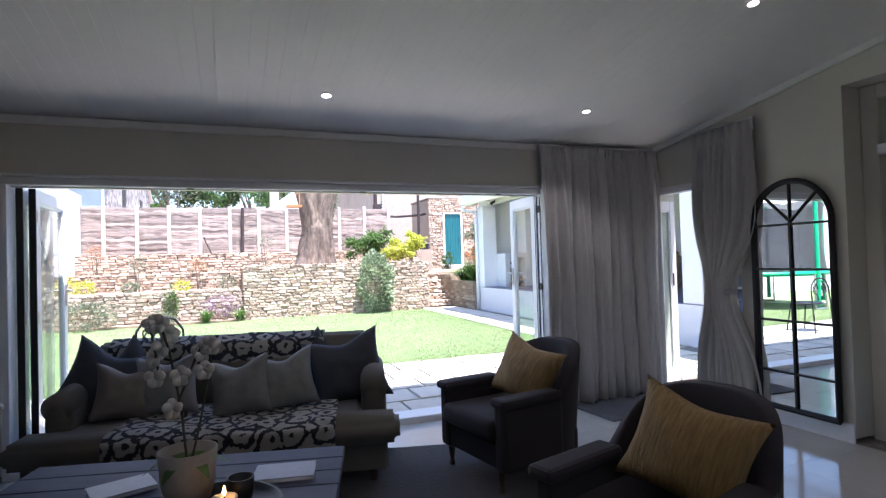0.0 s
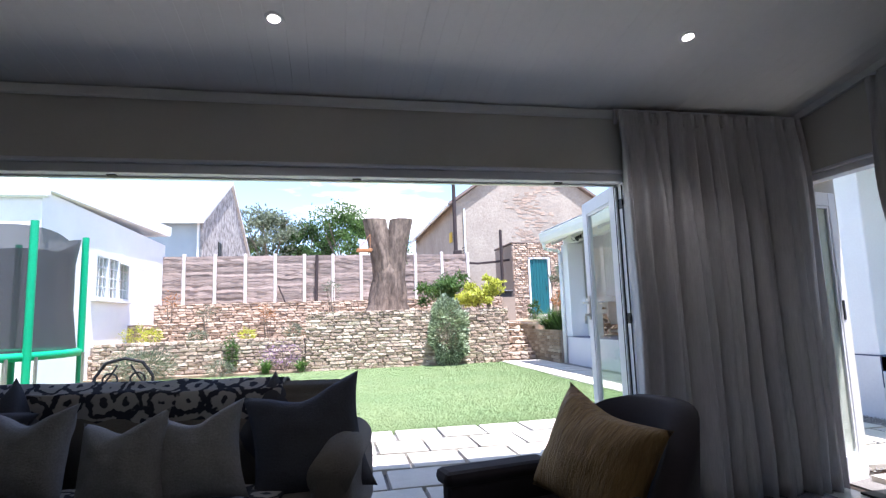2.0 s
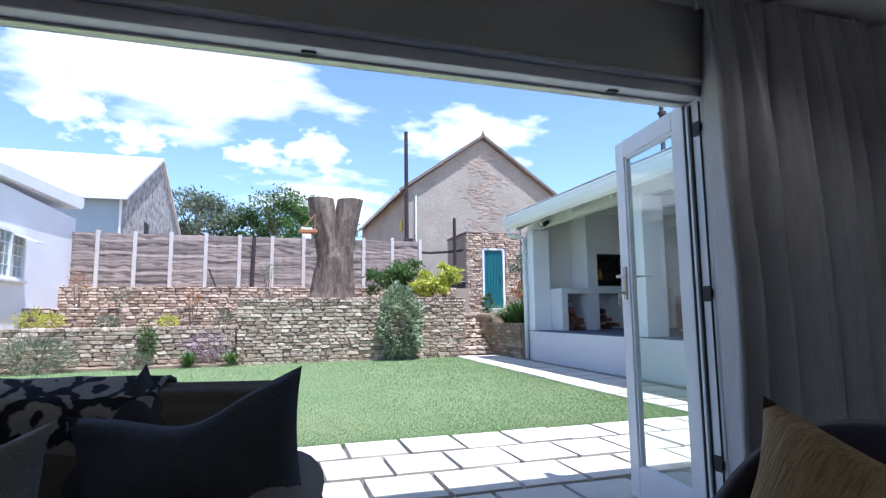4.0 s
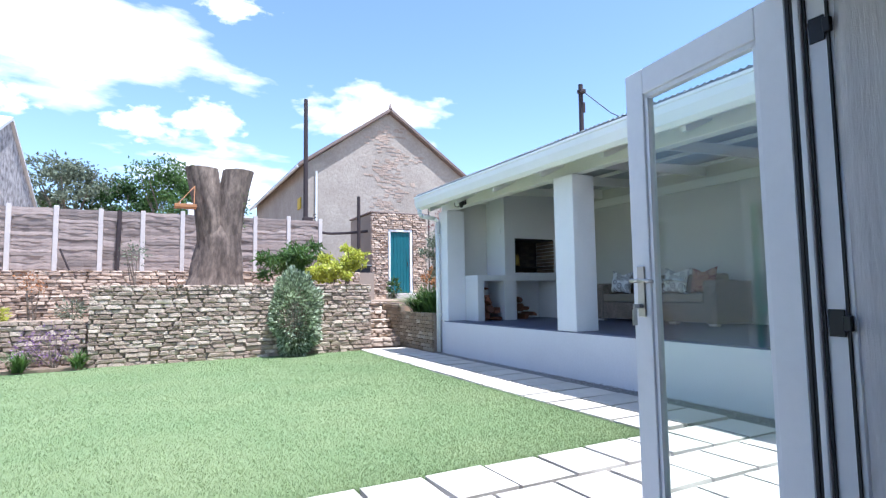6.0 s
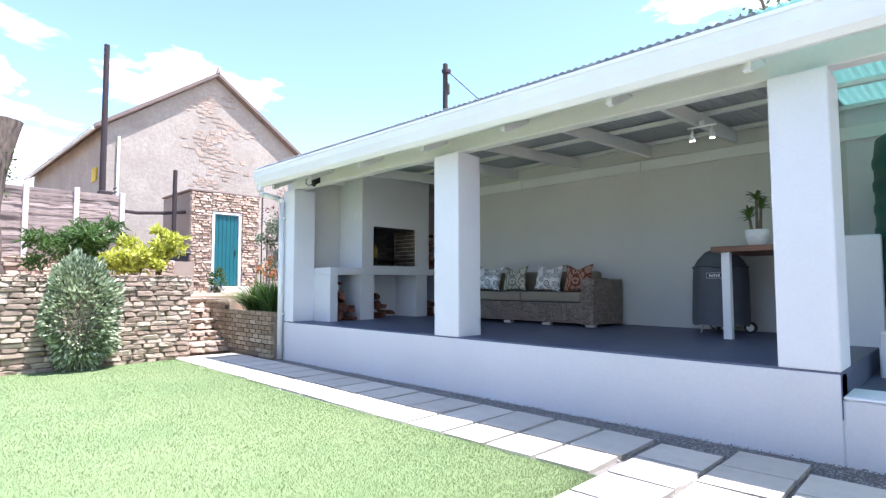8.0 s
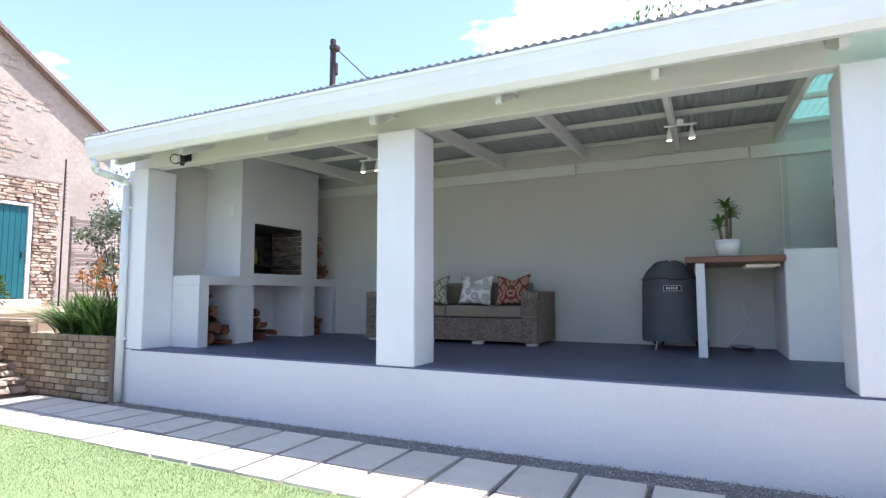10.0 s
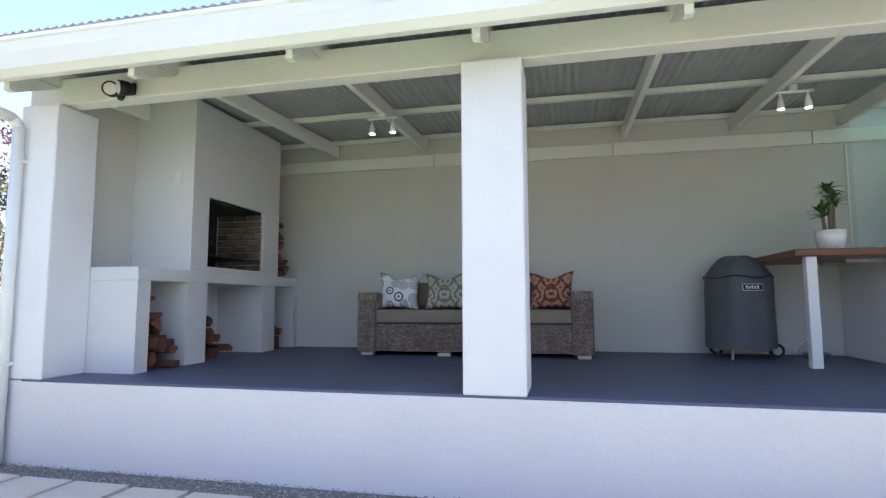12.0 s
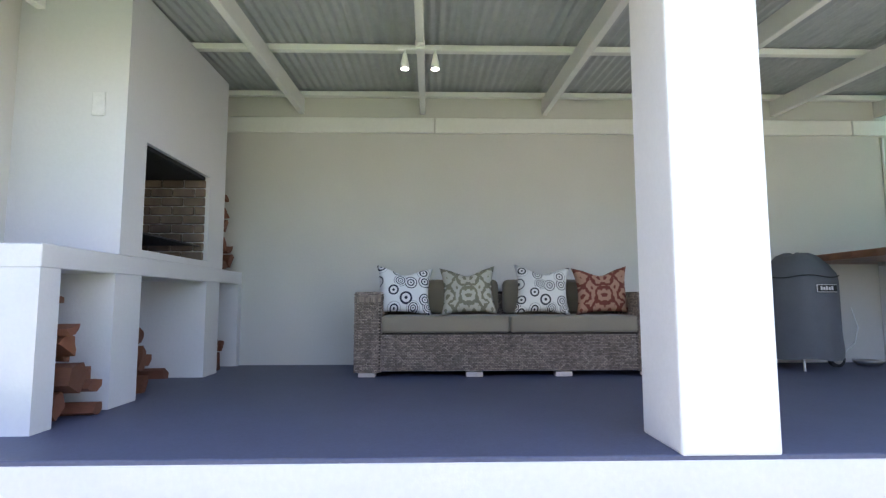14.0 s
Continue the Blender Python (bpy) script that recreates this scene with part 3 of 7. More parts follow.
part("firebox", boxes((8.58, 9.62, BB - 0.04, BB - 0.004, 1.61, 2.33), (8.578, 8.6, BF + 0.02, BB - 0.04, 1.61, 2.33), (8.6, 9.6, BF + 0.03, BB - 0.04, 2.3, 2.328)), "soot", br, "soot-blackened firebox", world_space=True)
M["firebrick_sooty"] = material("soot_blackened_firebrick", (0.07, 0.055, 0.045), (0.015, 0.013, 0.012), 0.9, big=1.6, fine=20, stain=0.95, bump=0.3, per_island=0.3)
back_bm, side_bm = bmesh.new(), bmesh.new()
for r in range(9):
    z = 1.62 + r * 0.077
    for c in range(-1, 5):
        x0 = 8.62 + c * 0.23 + (0.11 if r % 2 else 0)
        if 8.6 <= x0 and x0 + 0.21 < 9.6:
            box(back_bm, x0, x0 + 0.215, BB - 0.07, BB - 0.041, z, z + 0.066, bevel=0.006)
    for c in range(-1, 4):
        y0, y1 = max(BF + 0.03, BF + 0.03 + c * 0.185 + (0.09 if r % 2 else 0)), min(BB - 0.075, BF + 0.03 + c * 0.185 + (0.09 if r % 2 else 0) + 0.175)
        if y1 - y0 > 0.03:
            box(side_bm, 9.592, 9.622, y0, y1, z, z + 0.066, bevel=0.006)
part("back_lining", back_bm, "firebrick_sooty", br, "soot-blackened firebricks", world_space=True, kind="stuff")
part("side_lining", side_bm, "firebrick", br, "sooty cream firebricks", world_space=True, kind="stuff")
bm = bmesh.new()
for i in range(14):
    rod(bm, (8.64 + i * 0.07, BF + 0.06, 1.74), (8.64 + i * 0.07, BB - 0.1, 1.74), 0.005, seg=6)
for y in (BF + 0.06, BB - 0.1):
    rod(bm, (8.6, y, 1.735), (9.6, y, 1.735), 0.007, seg=6)
part("grate", bm, "black_metal", br, "black steel grill grate", world_space=True)
tagged(solo("light_switch", boxes((8.306, 8.318, 15.06, 15.14, 2.42, 2.57), bevel=0.004), "pot", "white plastic wall switch plate", "switch"))


# ---- garden walls ----
def stone_mesh(seed):
    rnd = random.Random(seed)
    bm = boxes((-0.5, 0.5, -0.5, 0.5, -0.5, 0.5))
    bmesh.ops.bevel(bm, geom=list(bm.edges), offset=0.16, segments=1, affect="EDGES")
    for v in bm.verts:
        v.co += Vector([rnd.uniform(-0.07, 0.07) for _ in range(3)])
    return to_mesh("stone_piece", bm, "stone")


STONES = [stone_mesh(i) for i in range(8)]


def stone_objects(parent, x0, x1, face_y, z0, z1, course, depth, seed, length=(0.17, 0.36), cap=True):
    """Rough courses of single stones, proud of the mortar core behind them, with a row of upright stones on top."""
    rnd = random.Random(seed)
    z, row = z0, 0
    while z < z1 - 0.03:
        h = min(course * rnd.uniform(0.85, 1.15), z1 - z)
        x = x0 - rnd.uniform(0, 0.15)
        last = z + h > z1 - 0.05
        while x < x1:
            l = rnd.uniform(*length) if not last or not cap else rnd.uniform(0.12, 0.2)
            a, b = max(x, x0), min(x + l, x1)
            if b - a > 0.05:
                m = pose((a + b) / 2, face_y + depth / 2 + rnd.uniform(-0.009, 0.009), z + h / 2, rnd.uniform(-2, 2), rnd.uniform(-1.5, 1.5), rnd.uniform(-2, 2)) @ Matrix.Diagonal((b - a - 0.006, depth, h - 0.004, 1))
                piece("stone", rnd.choice(STONES), parent, m)
            x += l
        z += h
        row += 1


def stone_stuff(parent, segments, seed, name="stonework"):
    """Far courses joined into one mesh: segments of (x0, x1, face_y, z0, z1, course, depth)."""
    rnd = random.Random(seed)
    base = [(np.array([v.co[:] for v in me.vertices]), [tuple(p.vertices) for p in me.polygons]) for me in STONES]
    verts, faces = [], []
    inv = np.array(PLACE[parent].inverted().translation)
    for x0, x1, fy, z0, z1, course, depth in segments:
        z = z0
        while z < z1 - 0.02:
            h = min(course * rnd.uniform(0.85, 1.15), z1 - z)
            x = x0 - rnd.uniform(0, 0.15)
            while x < x1:
                l = rnd.uniform(0.15, 0.3)
                a, b = max(x, x0), min(x + l, x1)
                if b - a > 0.05:
                    v, f = rnd.choice(base)
                    o = len(verts)
                    verts.extend((v * (b - a - 0.008, depth, h - 0.006) + ((a + b) / 2, fy + depth / 2 + rnd.uniform(-0.02, 0.02), z + h / 2) + inv).tolist())
                    faces.extend([tuple(o + k for k in q) for q in f])
                x += l
            z += h
    return mesh_part(name, from_arrays(name, verts, faces, "stone_far"), parent, kind="stuff")


tall = thing("garden_wall", (3.6, 17.1, 0), "tall rough brick-stone retaining wall with uneven courses", "retaining wall", kind="structure")
part("core", boxes((1.0, 6.14, 17.06, 17.25, -0.05, 1.36)), "mortar", tall, world_space=True)
low = thing("garden_wall", (-1.5, 17.1, 0), "low rough brick-stone retaining wall behind a flower bed", "retaining wall", kind="structure")
part("core", boxes((-5, 0.95, 17.16, 17.3, -0.05, 0.76)), "mortar", low, world_space=True)
terr = thing("terrace_wall", (0, 20, 0), "upper brick-stone terrace walls below the fence", "retaining wall", kind="structure")
part("core", boxes((-4.1, 0.95, 19.5, 19.6, 0.5, 1.24), (-8, 8, 21.7, 21.8, 1.0, 1.86), (5.98, 6.12, 17.25, 18.9, 0.0, 1.3)), "mortar", terr, world_space=True)
stone_stuff(terr, [(-4.1, 0.95, 19.4, 0.74, 1.27, 0.085, 0.14), (-8, 7.5, 21.6, 1.15, 1.88, 0.085, 0.14)], 5)
stone_stuff(low, [(-12, -3.8, 17.05, -0.02, 0.6, 0.085, 0.14)], 6)

steps = thing("garden_steps", (6.6, 17.9, 0), "rough brick-stone garden steps", "steps", kind="structure")
for i in range(5):
    z1 = 0.2 * (i + 1)
    part("step_core", boxes((6.16, 7.06, 17.56 + 0.27 * i, 19.0, z1 - 0.2 if i else -0.05, z1 - 0.03)), "mortar", steps, world_space=True)

# ---- planter beside the steps ----
planter = thing("planter_wall", (7.1, 16.8, 0), "low yellowish brick planter wall beside the steps", "planter wall", kind="structure")
part("core", boxes((7.12, 7.2, 15.81, 17.6, -0.05, 0.76), (7.2, 7.9, 17.52, 17.6, -0.05, 0.76), (7.1, 7.24, 17.62, 18.9, -0.05, 0.98)), "mortar", planter, world_space=True)

# ---- fence ----
fence = thing("fence", (1.2, 22.4, 1.9), "weathered woven timber panel fence with pale posts", "fence")
POSTS = [-4.2 + 0.97 * i for i in range(12)]
rf = random.Random(3)
for x in POSTS:
    part("post", boxes((x - 0.055, x + 0.055, 22.34, 22.46, 1.7, 3.56 + rf.uniform(-0.02, 0.03)), bevel=0.01), "post", fence, world_space=True)
slat_meshes = []
for k in range(6):
    rnd = random.Random(40 + k)
    n, verts, faces = 7, [], []
    ph = rnd.uniform(0, 6)
    for i in range(n):
        u = i / (n - 1)
        z = 0.012 * math.sin(u * 7 + ph) + rnd.uniform(-0.005, 0.005)
        y = 0.012 * math.sin(u * 9 + ph)
        hh = 0.042 + rnd.uniform(-0.006, 0.008)
        verts += [(u - 0.5, y - 0.008, z - hh), (u - 0.5, y - 0.008, z + hh), (u - 0.5, y + 0.008, z + hh), (u - 0.5, y + 0.008, z - hh)]
    for i in range(n - 1):
        for j in range(4):
            a, b = 4 * i + j, 4 * i + (j + 1) % 4
            faces.append((a, a + 4, b + 4, b))
    faces += [(0, 1, 2, 3), (4 * n - 1, 4 * n - 2, 4 * n - 3, 4 * n - 4)]
    slat_meshes.append(from_arrays("slat_piece", verts, faces, "fence"))
for a, b in zip(POSTS, POSTS[1:]):
    for i in range(18):
        piece("slat", rf.choice(slat_meshes), fence, pose((a + b) / 2, 22.4 + rf.uniform(-0.015, 0.015), 1.97 + 0.087 * i, rf.uniform(-5, 5), rf.uniform(-0.8, 0.8), 0) @ Matrix.Diagonal((b - a - 0.1, 1, rf.uniform(0.9, 1.12), 1)))
part("backing", boxes((-4.2, 6.4, 22.43, 22.44, 1.9, 3.5)), "fence", fence, world_space=True)


# ---- buildings ----
out = thing("outhouse", (9.8, 24.5, 1.02), "small rough brick outhouse with a teal door", "outhouse")
part("wall", boxes((8.8, 9.42, 24.1, 26.5, 0.9, 4.1), (10.34, 10.95, 24.1, 26.5, 0.9, 4.1), (9.42, 10.34, 24.1, 26.5, 3.5, 4.1), (9.42, 10.34, 24.25, 26.5, 0.9, 3.5)), "mortar", out, world_space=True)
inv_out = stone_stuff(out, [(8.76, 9.4, 24.0, 1.0, 4.12, 0.085, 0.14), (10.38, 10.97, 24.0, 1.0, 4.12, 0.085, 0.14), (9.4, 10.38, 24.0, 3.55, 4.12, 0.085, 0.14)], 9, "brickwork")
part("door_frame", boxes((9.42, 9.5, 24.02, 24.12, 1.2, 3.5), (10.27, 10.36, 24.02, 24.12, 1.2, 3.5), (9.42, 10.36, 24.02, 24.12, 3.46, 3.54), bevel=0.008), "joinery", out, world_space=True)
dr = part("door", boxes((9.5, 10.27, 24.1, 24.12, 1.22, 3.45)), "teal", out, "teal painted plank door", world_space=True)
for i in range(6):
    part("plank", boxes((9.51 + 0.126 * i, 9.51 + 0.126 * i + 0.122, 24.07, 24.1, 1.22, 3.45), bevel=0.006), "teal", dr, world_space=True)
part("handle", boxes((10.16, 10.19, 24.04, 24.08, 2.2, 2.34), bevel=0.005), "black_metal", dr, world_space=True)
part("door_step", boxes((9.3, 10.5, 23.7, 24.0, 1.0, 1.2), bevel=0.02), "post", out, world_space=True)
part("roof", boxes((8.74, 11.0, 24.02, 26.5, 4.12, 4.18), bevel=0.01), "roof_rust", out, world_space=True)

gab = thing("gabled_building", (11.4, 33, 1), "tall weathered rendered gable building with patches of bare brick", "building")
bm = prism(bmesh.new(), [(7.55, 0), (15.2, 0), (15.2, 6.85), (11.35, 9.55), (7.55, 6.85)], "y", 28.7, 42)
part("wall", bm, "gable", gab, world_space=True)
for sx in (-1, 1):
    x0, x1 = 11.35, 11.35 + sx * 4.2
    bm = prism(bmesh.new(), [(x0, 9.55), (x0, 9.72), (x1, 6.76), (x1, 6.6)], "y", 28.5, 42.2)
    part("roof", bm, "roof_rust", gab, world_space=True)
    part("bargeboard", prism(bmesh.new(), [(x0, 9.6), (x0, 9.74), (x1, 6.78), (x1, 6.64)], "y", 28.44, 28.498), "roof_rust", gab, world_space=True)
part("ridge_finial", rod(bmesh.new(), (11.35, 28.5, 9.7), (11.35, 28.5, 9.95), 0.09, 0.02), "roof_rust", gab, world_space=True)
bm = bmesh.new()
rb = random.Random(8)
for r in range(75):
    z = 2.5 + r * 0.086
    half = min(1.9, (9.4 - z) / 2.7 * 3.6)
    c = 11.3 + 0.5 * math.sin(r * 0.35)
    for k in range(9):
        if rb.random() < 0.5 * math.exp(-((k - 4) / 2.6) ** 2) * (0.5 + 0.8 * rb.random()) + 0.12:
            x = c + (k - 4) * 0.24 + (0.12 if r % 2 else 0)
            if abs(x - 11.35) < half:
                box(bm, x, x + 0.225, 28.685, 28.72, z, z + 0.075)
part("brickwork", bm, "gable_brick", gab, "bare brick showing through worn render", world_space=True, kind="stuff")
part("eave_gutter", boxes((7.08, 7.2, 28.5, 42, 6.58, 6.68), bevel=0.02), "gutter", gab, world_space=True)
bm = path_tube(bmesh.new(), [(7.95, 28.62, 6.5), (7.95, 28.62, 2.0)], 0.05)
part("downpipe", bm, "gutter", gab, world_space=True)
part("warning_sign", boxes((7.5, 7.535, 29.6, 30.2, 5.0, 5.5)), "yellow", gab, "small yellow warning sign", world_space=True)

left = thing("outbuilding", (-7, 18, 0), "white plastered flat-roofed garden building", "building")
for bx in ((-12, -4.12, 14.7, 17.1, -0.05, 3.9), (-12, -4.12, 19.25, 22.6, -0.05, 3.9), (-12, -4.12, 17.1, 19.25, -0.05, 1.9), (-12, -4.12, 17.1, 19.25, 2.98, 3.9), (-12, -4.6, 17.1, 19.25, 1.9, 2.98)):
    part("wall", boxes(bx), "white", left, world_space=True)
bm = prism(bmesh.new(), [(14.6, 3.9), (14.6, 4.1), (22.8, 4.55), (22.8, 4.3), (22.6, 4.2), (14.75, 3.9)], "x", -12, -4.0)
part("parapet", bm, "white", left, world_space=True)
part("parapet", boxes((-12, -3.98, 14.56, 14.72, 3.75, 4.12), bevel=0.03), "white", left, world_space=True)
wn_left = part("window", boxes((-4.16, -4.06, 17.1, 17.17, 1.9, 2.98), (-4.16, -4.06, 19.18, 19.25, 1.9, 2.98), (-4.16, -4.06, 17.17, 19.18, 2.92, 2.98), (-4.16, -4.06, 17.17, 19.18, 1.9, 1.96), (-4.16, -4.06, 17.83, 17.88, 1.96, 2.92), (-4.16, -4.06, 18.5, 18.55, 1.96, 2.92)), "joinery", left, world_space=True)
bm = bmesh.new()
for i in range(1, 9):
    if i not in (3, 6):
        box(bm, -4.13, -4.1, 17.17 + i * 0.223 - 0.01, 17.17 + i * 0.223 + 0.01, 1.96, 2.92)
for j in range(1, 4):
    box(bm, -4.13, -4.1, 17.17, 19.18, 1.96 + j * 0.24 - 0.01, 1.96 + j * 0.24 + 0.01)
part("glazing_bars", bm, "joinery", wn_left, world_space=True)
part("pane", boxes((-4.118, -4.112, 17.17, 19.18, 1.96, 2.92)), "glass", wn_left, world_space=True)
part("sash", prism(bmesh.new(), [(-4.06, 2.92), (-3.62, 2.74), (-3.63, 2.71), (-4.06, 2.88)], "y", 18.58, 19.16), "joinery", wn_left, "top-hung window sash propped open", world_space=True)
part("sill", boxes((-4.12, -4.0, 17.02, 19.33, 1.84, 1.9), bevel=0.01), "white", wn_left, world_space=True)

left.matrix_basis = Matrix.Translation((-6.76, 18, 0))

hl = thing("house", (-11, 40, 1.5), "white-roofed house with a mottled stone gable and pale blue wall", "house")
part("wall", boxes((-22, -5.02, 32.4, 47.4, -0.07, 6.6)), "blue_wall", hl, world_space=True)
M["mottled"] = material("mottled_stone_render", (0.62, 0.58, 0.54), (0.16, 0.14, 0.13), 0.95, big=2.6, fine=9, grain=0.3, stain=1.0, bump=0.4)
bm = prism(bmesh.new(), [(32.4, -0.07), (47.4, -0.07), (47.4, 6.6), (39.9, 10.3), (32.4, 6.6)], "x", -5.02, -4.9)
part("gable_wall", bm, "mottled", hl, "grey and white mottled rubble stone", world_space=True)
for s in (-1, 1):
    part("roof", prism(bmesh.new(), [(39.9, 10.3), (39.9, 10.48), (39.9 + s * 8.0, 6.5), (39.9 + s * 8.0, 6.34)], "x", -22.3, -4.75), "roof_white", hl, "white painted metal roof", world_space=True)
for y in (36.2, 42.5):
    part("window", boxes((-4.92, -4.86, y, y + 0.9, 4.4, 6.0), bevel=0.02), "black_metal", hl, world_space=True)
part("downpipe", path_tube(bmesh.new(), [(-5.1, 32.3, 6.4), (-5.1, 32.3, 1.5)], 0.06), "gutter", hl, world_space=True)

far = thing("cottage", (6, 52, 0), "small far-off white gabled cottage with a chimney", "house")
part("wall", boxes((3.6, 9.8, 50, 56, 0, 6.0)), "roof_white", far, world_space=True)
part("roof", prism(bmesh.new(), [(3.2, 5.9), (6.6, 8.3), (10, 5.9)], "y", 49.8, 56.2), "roof_white", far, world_space=True)
part("chimney", boxes((3.9, 4.6, 50.5, 51.2, 5.5, 8.0), (3.8, 4.7, 50.4, 51.3, 8.0, 8.2), bevel=0.03), "white", far, world_space=True)


# ---- folding doors ----
def glazed_leaf(name, m, width, height, label, lock=False, stile=0.095):
    """A white timber leaf with one tall pane; local x runs across it from the hinge, y through it."""
    t = thing(name, m, label, "glazed door", "folding garden doors")
    th = 0.022
    bm = boxes((0, stile, -th, th, 0, height), (width - stile, width, -th, th, 0, height), (stile, width - stile, -th, th, 0, 0.17), (stile, width - stile, -th, th, height - 0.1, height), bevel=0.003)
    part("frame", bm, "joinery", t)
    part("glazing_bead", boxes((stile, stile + 0.016, -0.014, 0.014, 0.17, height - 0.1), (width - stile - 0.016, width - stile, -0.014, 0.014, 0.17, height - 0.1), (stile, width - stile, -0.014, 0.014, 0.17, 0.186), (stile, width - stile, -0.014, 0.014, height - 0.116, height - 0.1)), "joinery", t)
    p = part("pane", boxes((stile + 0.01, width - stile - 0.01, -0.003, 0.003, 0.18, height - 0.11)), "glass", t)
    p.visible_shadow = False
    part("seal", boxes((-0.012, -0.002, -th, th, 0, height)), "rubber", t, "black rubber door seal")
    for z in (0.25, height / 2, height - 0.25):
        part("hinge", boxes((-0.02, 0.02, -th - 0.006, -th - 0.001, z, z + 0.09), bevel=0.002), "steel", t)
    if lock:
        for s in (-1, 1):
            y = s * (th + 0.004)
            h = part("lock_plate", boxes((width - 0.07, width - 0.03, min(y - 0.004, y + 0.003), max(y - 0.004, y + 0.003), 1.1, 1.29), bevel=0.003), "steel", t, "brushed steel lock plate")
            bm = rod(bmesh.new(), (width - 0.05, y, 1.235), (width - 0.05, y + s * 0.05, 1.235), 0.008)
            path_tube(bm, [(width - 0.05, y + s * 0.05, 1.235), (width - 0.1, y + s * 0.054, 1.237), (width - 0.165, y + s * 0.05, 1.23)], 0.0065)
            part("lever", bm, "steel", h, smooth=True)
            bm = rod(bmesh.new(), (width - 0.05, y, 1.14), (width - 0.05, y + s * 0.012, 1.14), 0.011)
            part("cylinder", bm, "steel", h)
        bm = boxes((width - 0.054, width - 0.046, th + 0.012, th + 0.045, 1.132, 1.148))
        box(bm, width - 0.052, width - 0.048, th + 0.03, th + 0.05, 1.07, 1.13)
        part("keys", bm, "steel", t, "small bunch of keys in the lock")
    return t


H_LEAF = 2.03
glazed_leaf("door_leaf", pose(3.585, 6.49, 0.025, 0, 0, 83.2), 0.67, H_LEAF + 0.01, "open white timber glazed folding door leaf with keys in its lock", True)
jamb = thing("door_frame", (3.6, 6.4, FLOOR), "white timber frame of the folding doors", "door frame", kind="structure")
part("post", boxes((3.57, E_JAMB, NORTH - 0.012, OUT - 0.035, FLOOR, 2.06), (3.615, 3.67, OUT + 0.003, OUT + 0.06, 0.02, 2.06), bevel=0.004), "joinery", jamb, world_space=True)
for y in (NORTH + 0.004, NORTH + 0.06, NORTH + 0.092):
    part("seal", boxes((3.564, 3.5695, y, y + 0.007, FLOOR, 2.04)), "rubber", jamb, "black rubber weather seal", world_space=True)
part("stop", boxes((3.555, 3.5695, NORTH + 0.07, NORTH + 0.088, FLOOR, 2.04), bevel=0.003), "joinery", jamb, world_space=True)
part("post", boxes((W_JAMB, W_JAMB + 0.05, NORTH - 0.012, OUT, FLOOR, 2.06), bevel=0.004), "joinery", jamb, world_space=True)
for z in (1.88, 1.1, 0.35):
    part("catch", boxes((3.566, 3.569, NORTH + 0.015, NORTH + 0.055, z, z + 0.07), (3.552, 3.569, NORTH - 0.004, NORTH + 0.015, z + 0.015, z + 0.055), bevel=0.002), "black_metal", jamb, "black metal keep", world_space=True)
for i, (x, a) in enumerate(((-0.71, 90), (-0.78, 91.5), (-0.85, 89), (-0.92, 90))):
    glazed_leaf("door_leaf", pose(x, 6.56 if i == 0 else 6.53 - 0.004 * i, 0.025, 0, 0, a), 0.8, H_LEAF, "white timber glazed folding door leaf stacked open", i == 0)
side = glazed_leaf("door_leaf", pose(4.985, 6.33, FLOOR + 0.01, 0, 0, 12), 0.3, H_LEAF, "narrow white glazed leaf of the garden side door", False, 0.075)
part("lock_plate", boxes((0.235, 0.26, -0.03, -0.023, 1.1, 1.24), bevel=0.003), "black_metal", side, "black lock case")


# ---- planting ----
def leaf_arrays(points, size, seed, width=0.45, up=0.2, droop=None):
    """One folded four-cornered leaf at each point, turned every way."""
    rng = np.random.default_rng(seed)
    n = len(points)
    d = rng.normal(size=(n, 3))
    d[:, 2] += up
    d /= np.linalg.norm(d, axis=1, keepdims=True)
    s = np.cross(d, rng.normal(size=(n, 3)))
    s /= np.linalg.norm(s, axis=1, keepdims=True)
    l = size * rng.uniform(0.6, 1.3, (n, 1))
    p = np.asarray(points)
    nrm = np.cross(d, s)
    v = np.stack([p, p + d * l * 0.5 + s * l * width * 0.5 + nrm * l * 0.08, p + d * l, p + d * l * 0.5 - s * l * width * 0.5 + nrm * l * 0.08], 1).reshape(-1, 3)
    f = np.arange(4 * n).reshape(-1, 4)
    return v, f


def ball_points(n, centre, radii, seed, inner=0.55, lumps=0.25):
    """Points in the outer part of a lumpy ball with gaps."""
    rng = np.random.default_rng(seed)
    d = rng.normal(size=(n, 3))
    d /= np.linalg.norm(d, axis=1, keepdims=True)
    ph = rng.uniform(0, 6, 6)
    bump = 1 + lumps * (np.sin(5 * d[:, 0] + ph[0]) * np.sin(4 * d[:, 1] + ph[1]) + np.sin(7 * d[:, 2] + ph[2]) * np.cos(6 * d[:, 0] + ph[3])) * 0.6
    r = rng.uniform(inner, 1.0, n) ** 0.7 * bump
    return d * r[:, None] * np.array(radii) + np.array(centre)


def clump_points(n_clumps, per, centre, radii, clump_r, seed):
    rng = np.random.default_rng(seed)
    out = []
    for k, c in enumerate(ball_points(n_clumps, centre, radii, seed, 0.3, 0.3)):
        out.append(ball_points(per, c, clump_r * rng.uniform(0.6, 1.3) * np.array([1, 1, 0.7]), seed * 100 + k, 0.2, 0.3))
    return np.concatenate(out)


def foliage(name, parent, points, size, mat, seed, width=0.45, label=""):
    v, f = leaf_arrays(points, size, seed, width)
    v = v + np.array(PLACE[parent].inverted().translation)
    return mesh_part(name, from_arrays(name, v.tolist(), f.tolist(), mat), parent, label, kind="stuff")


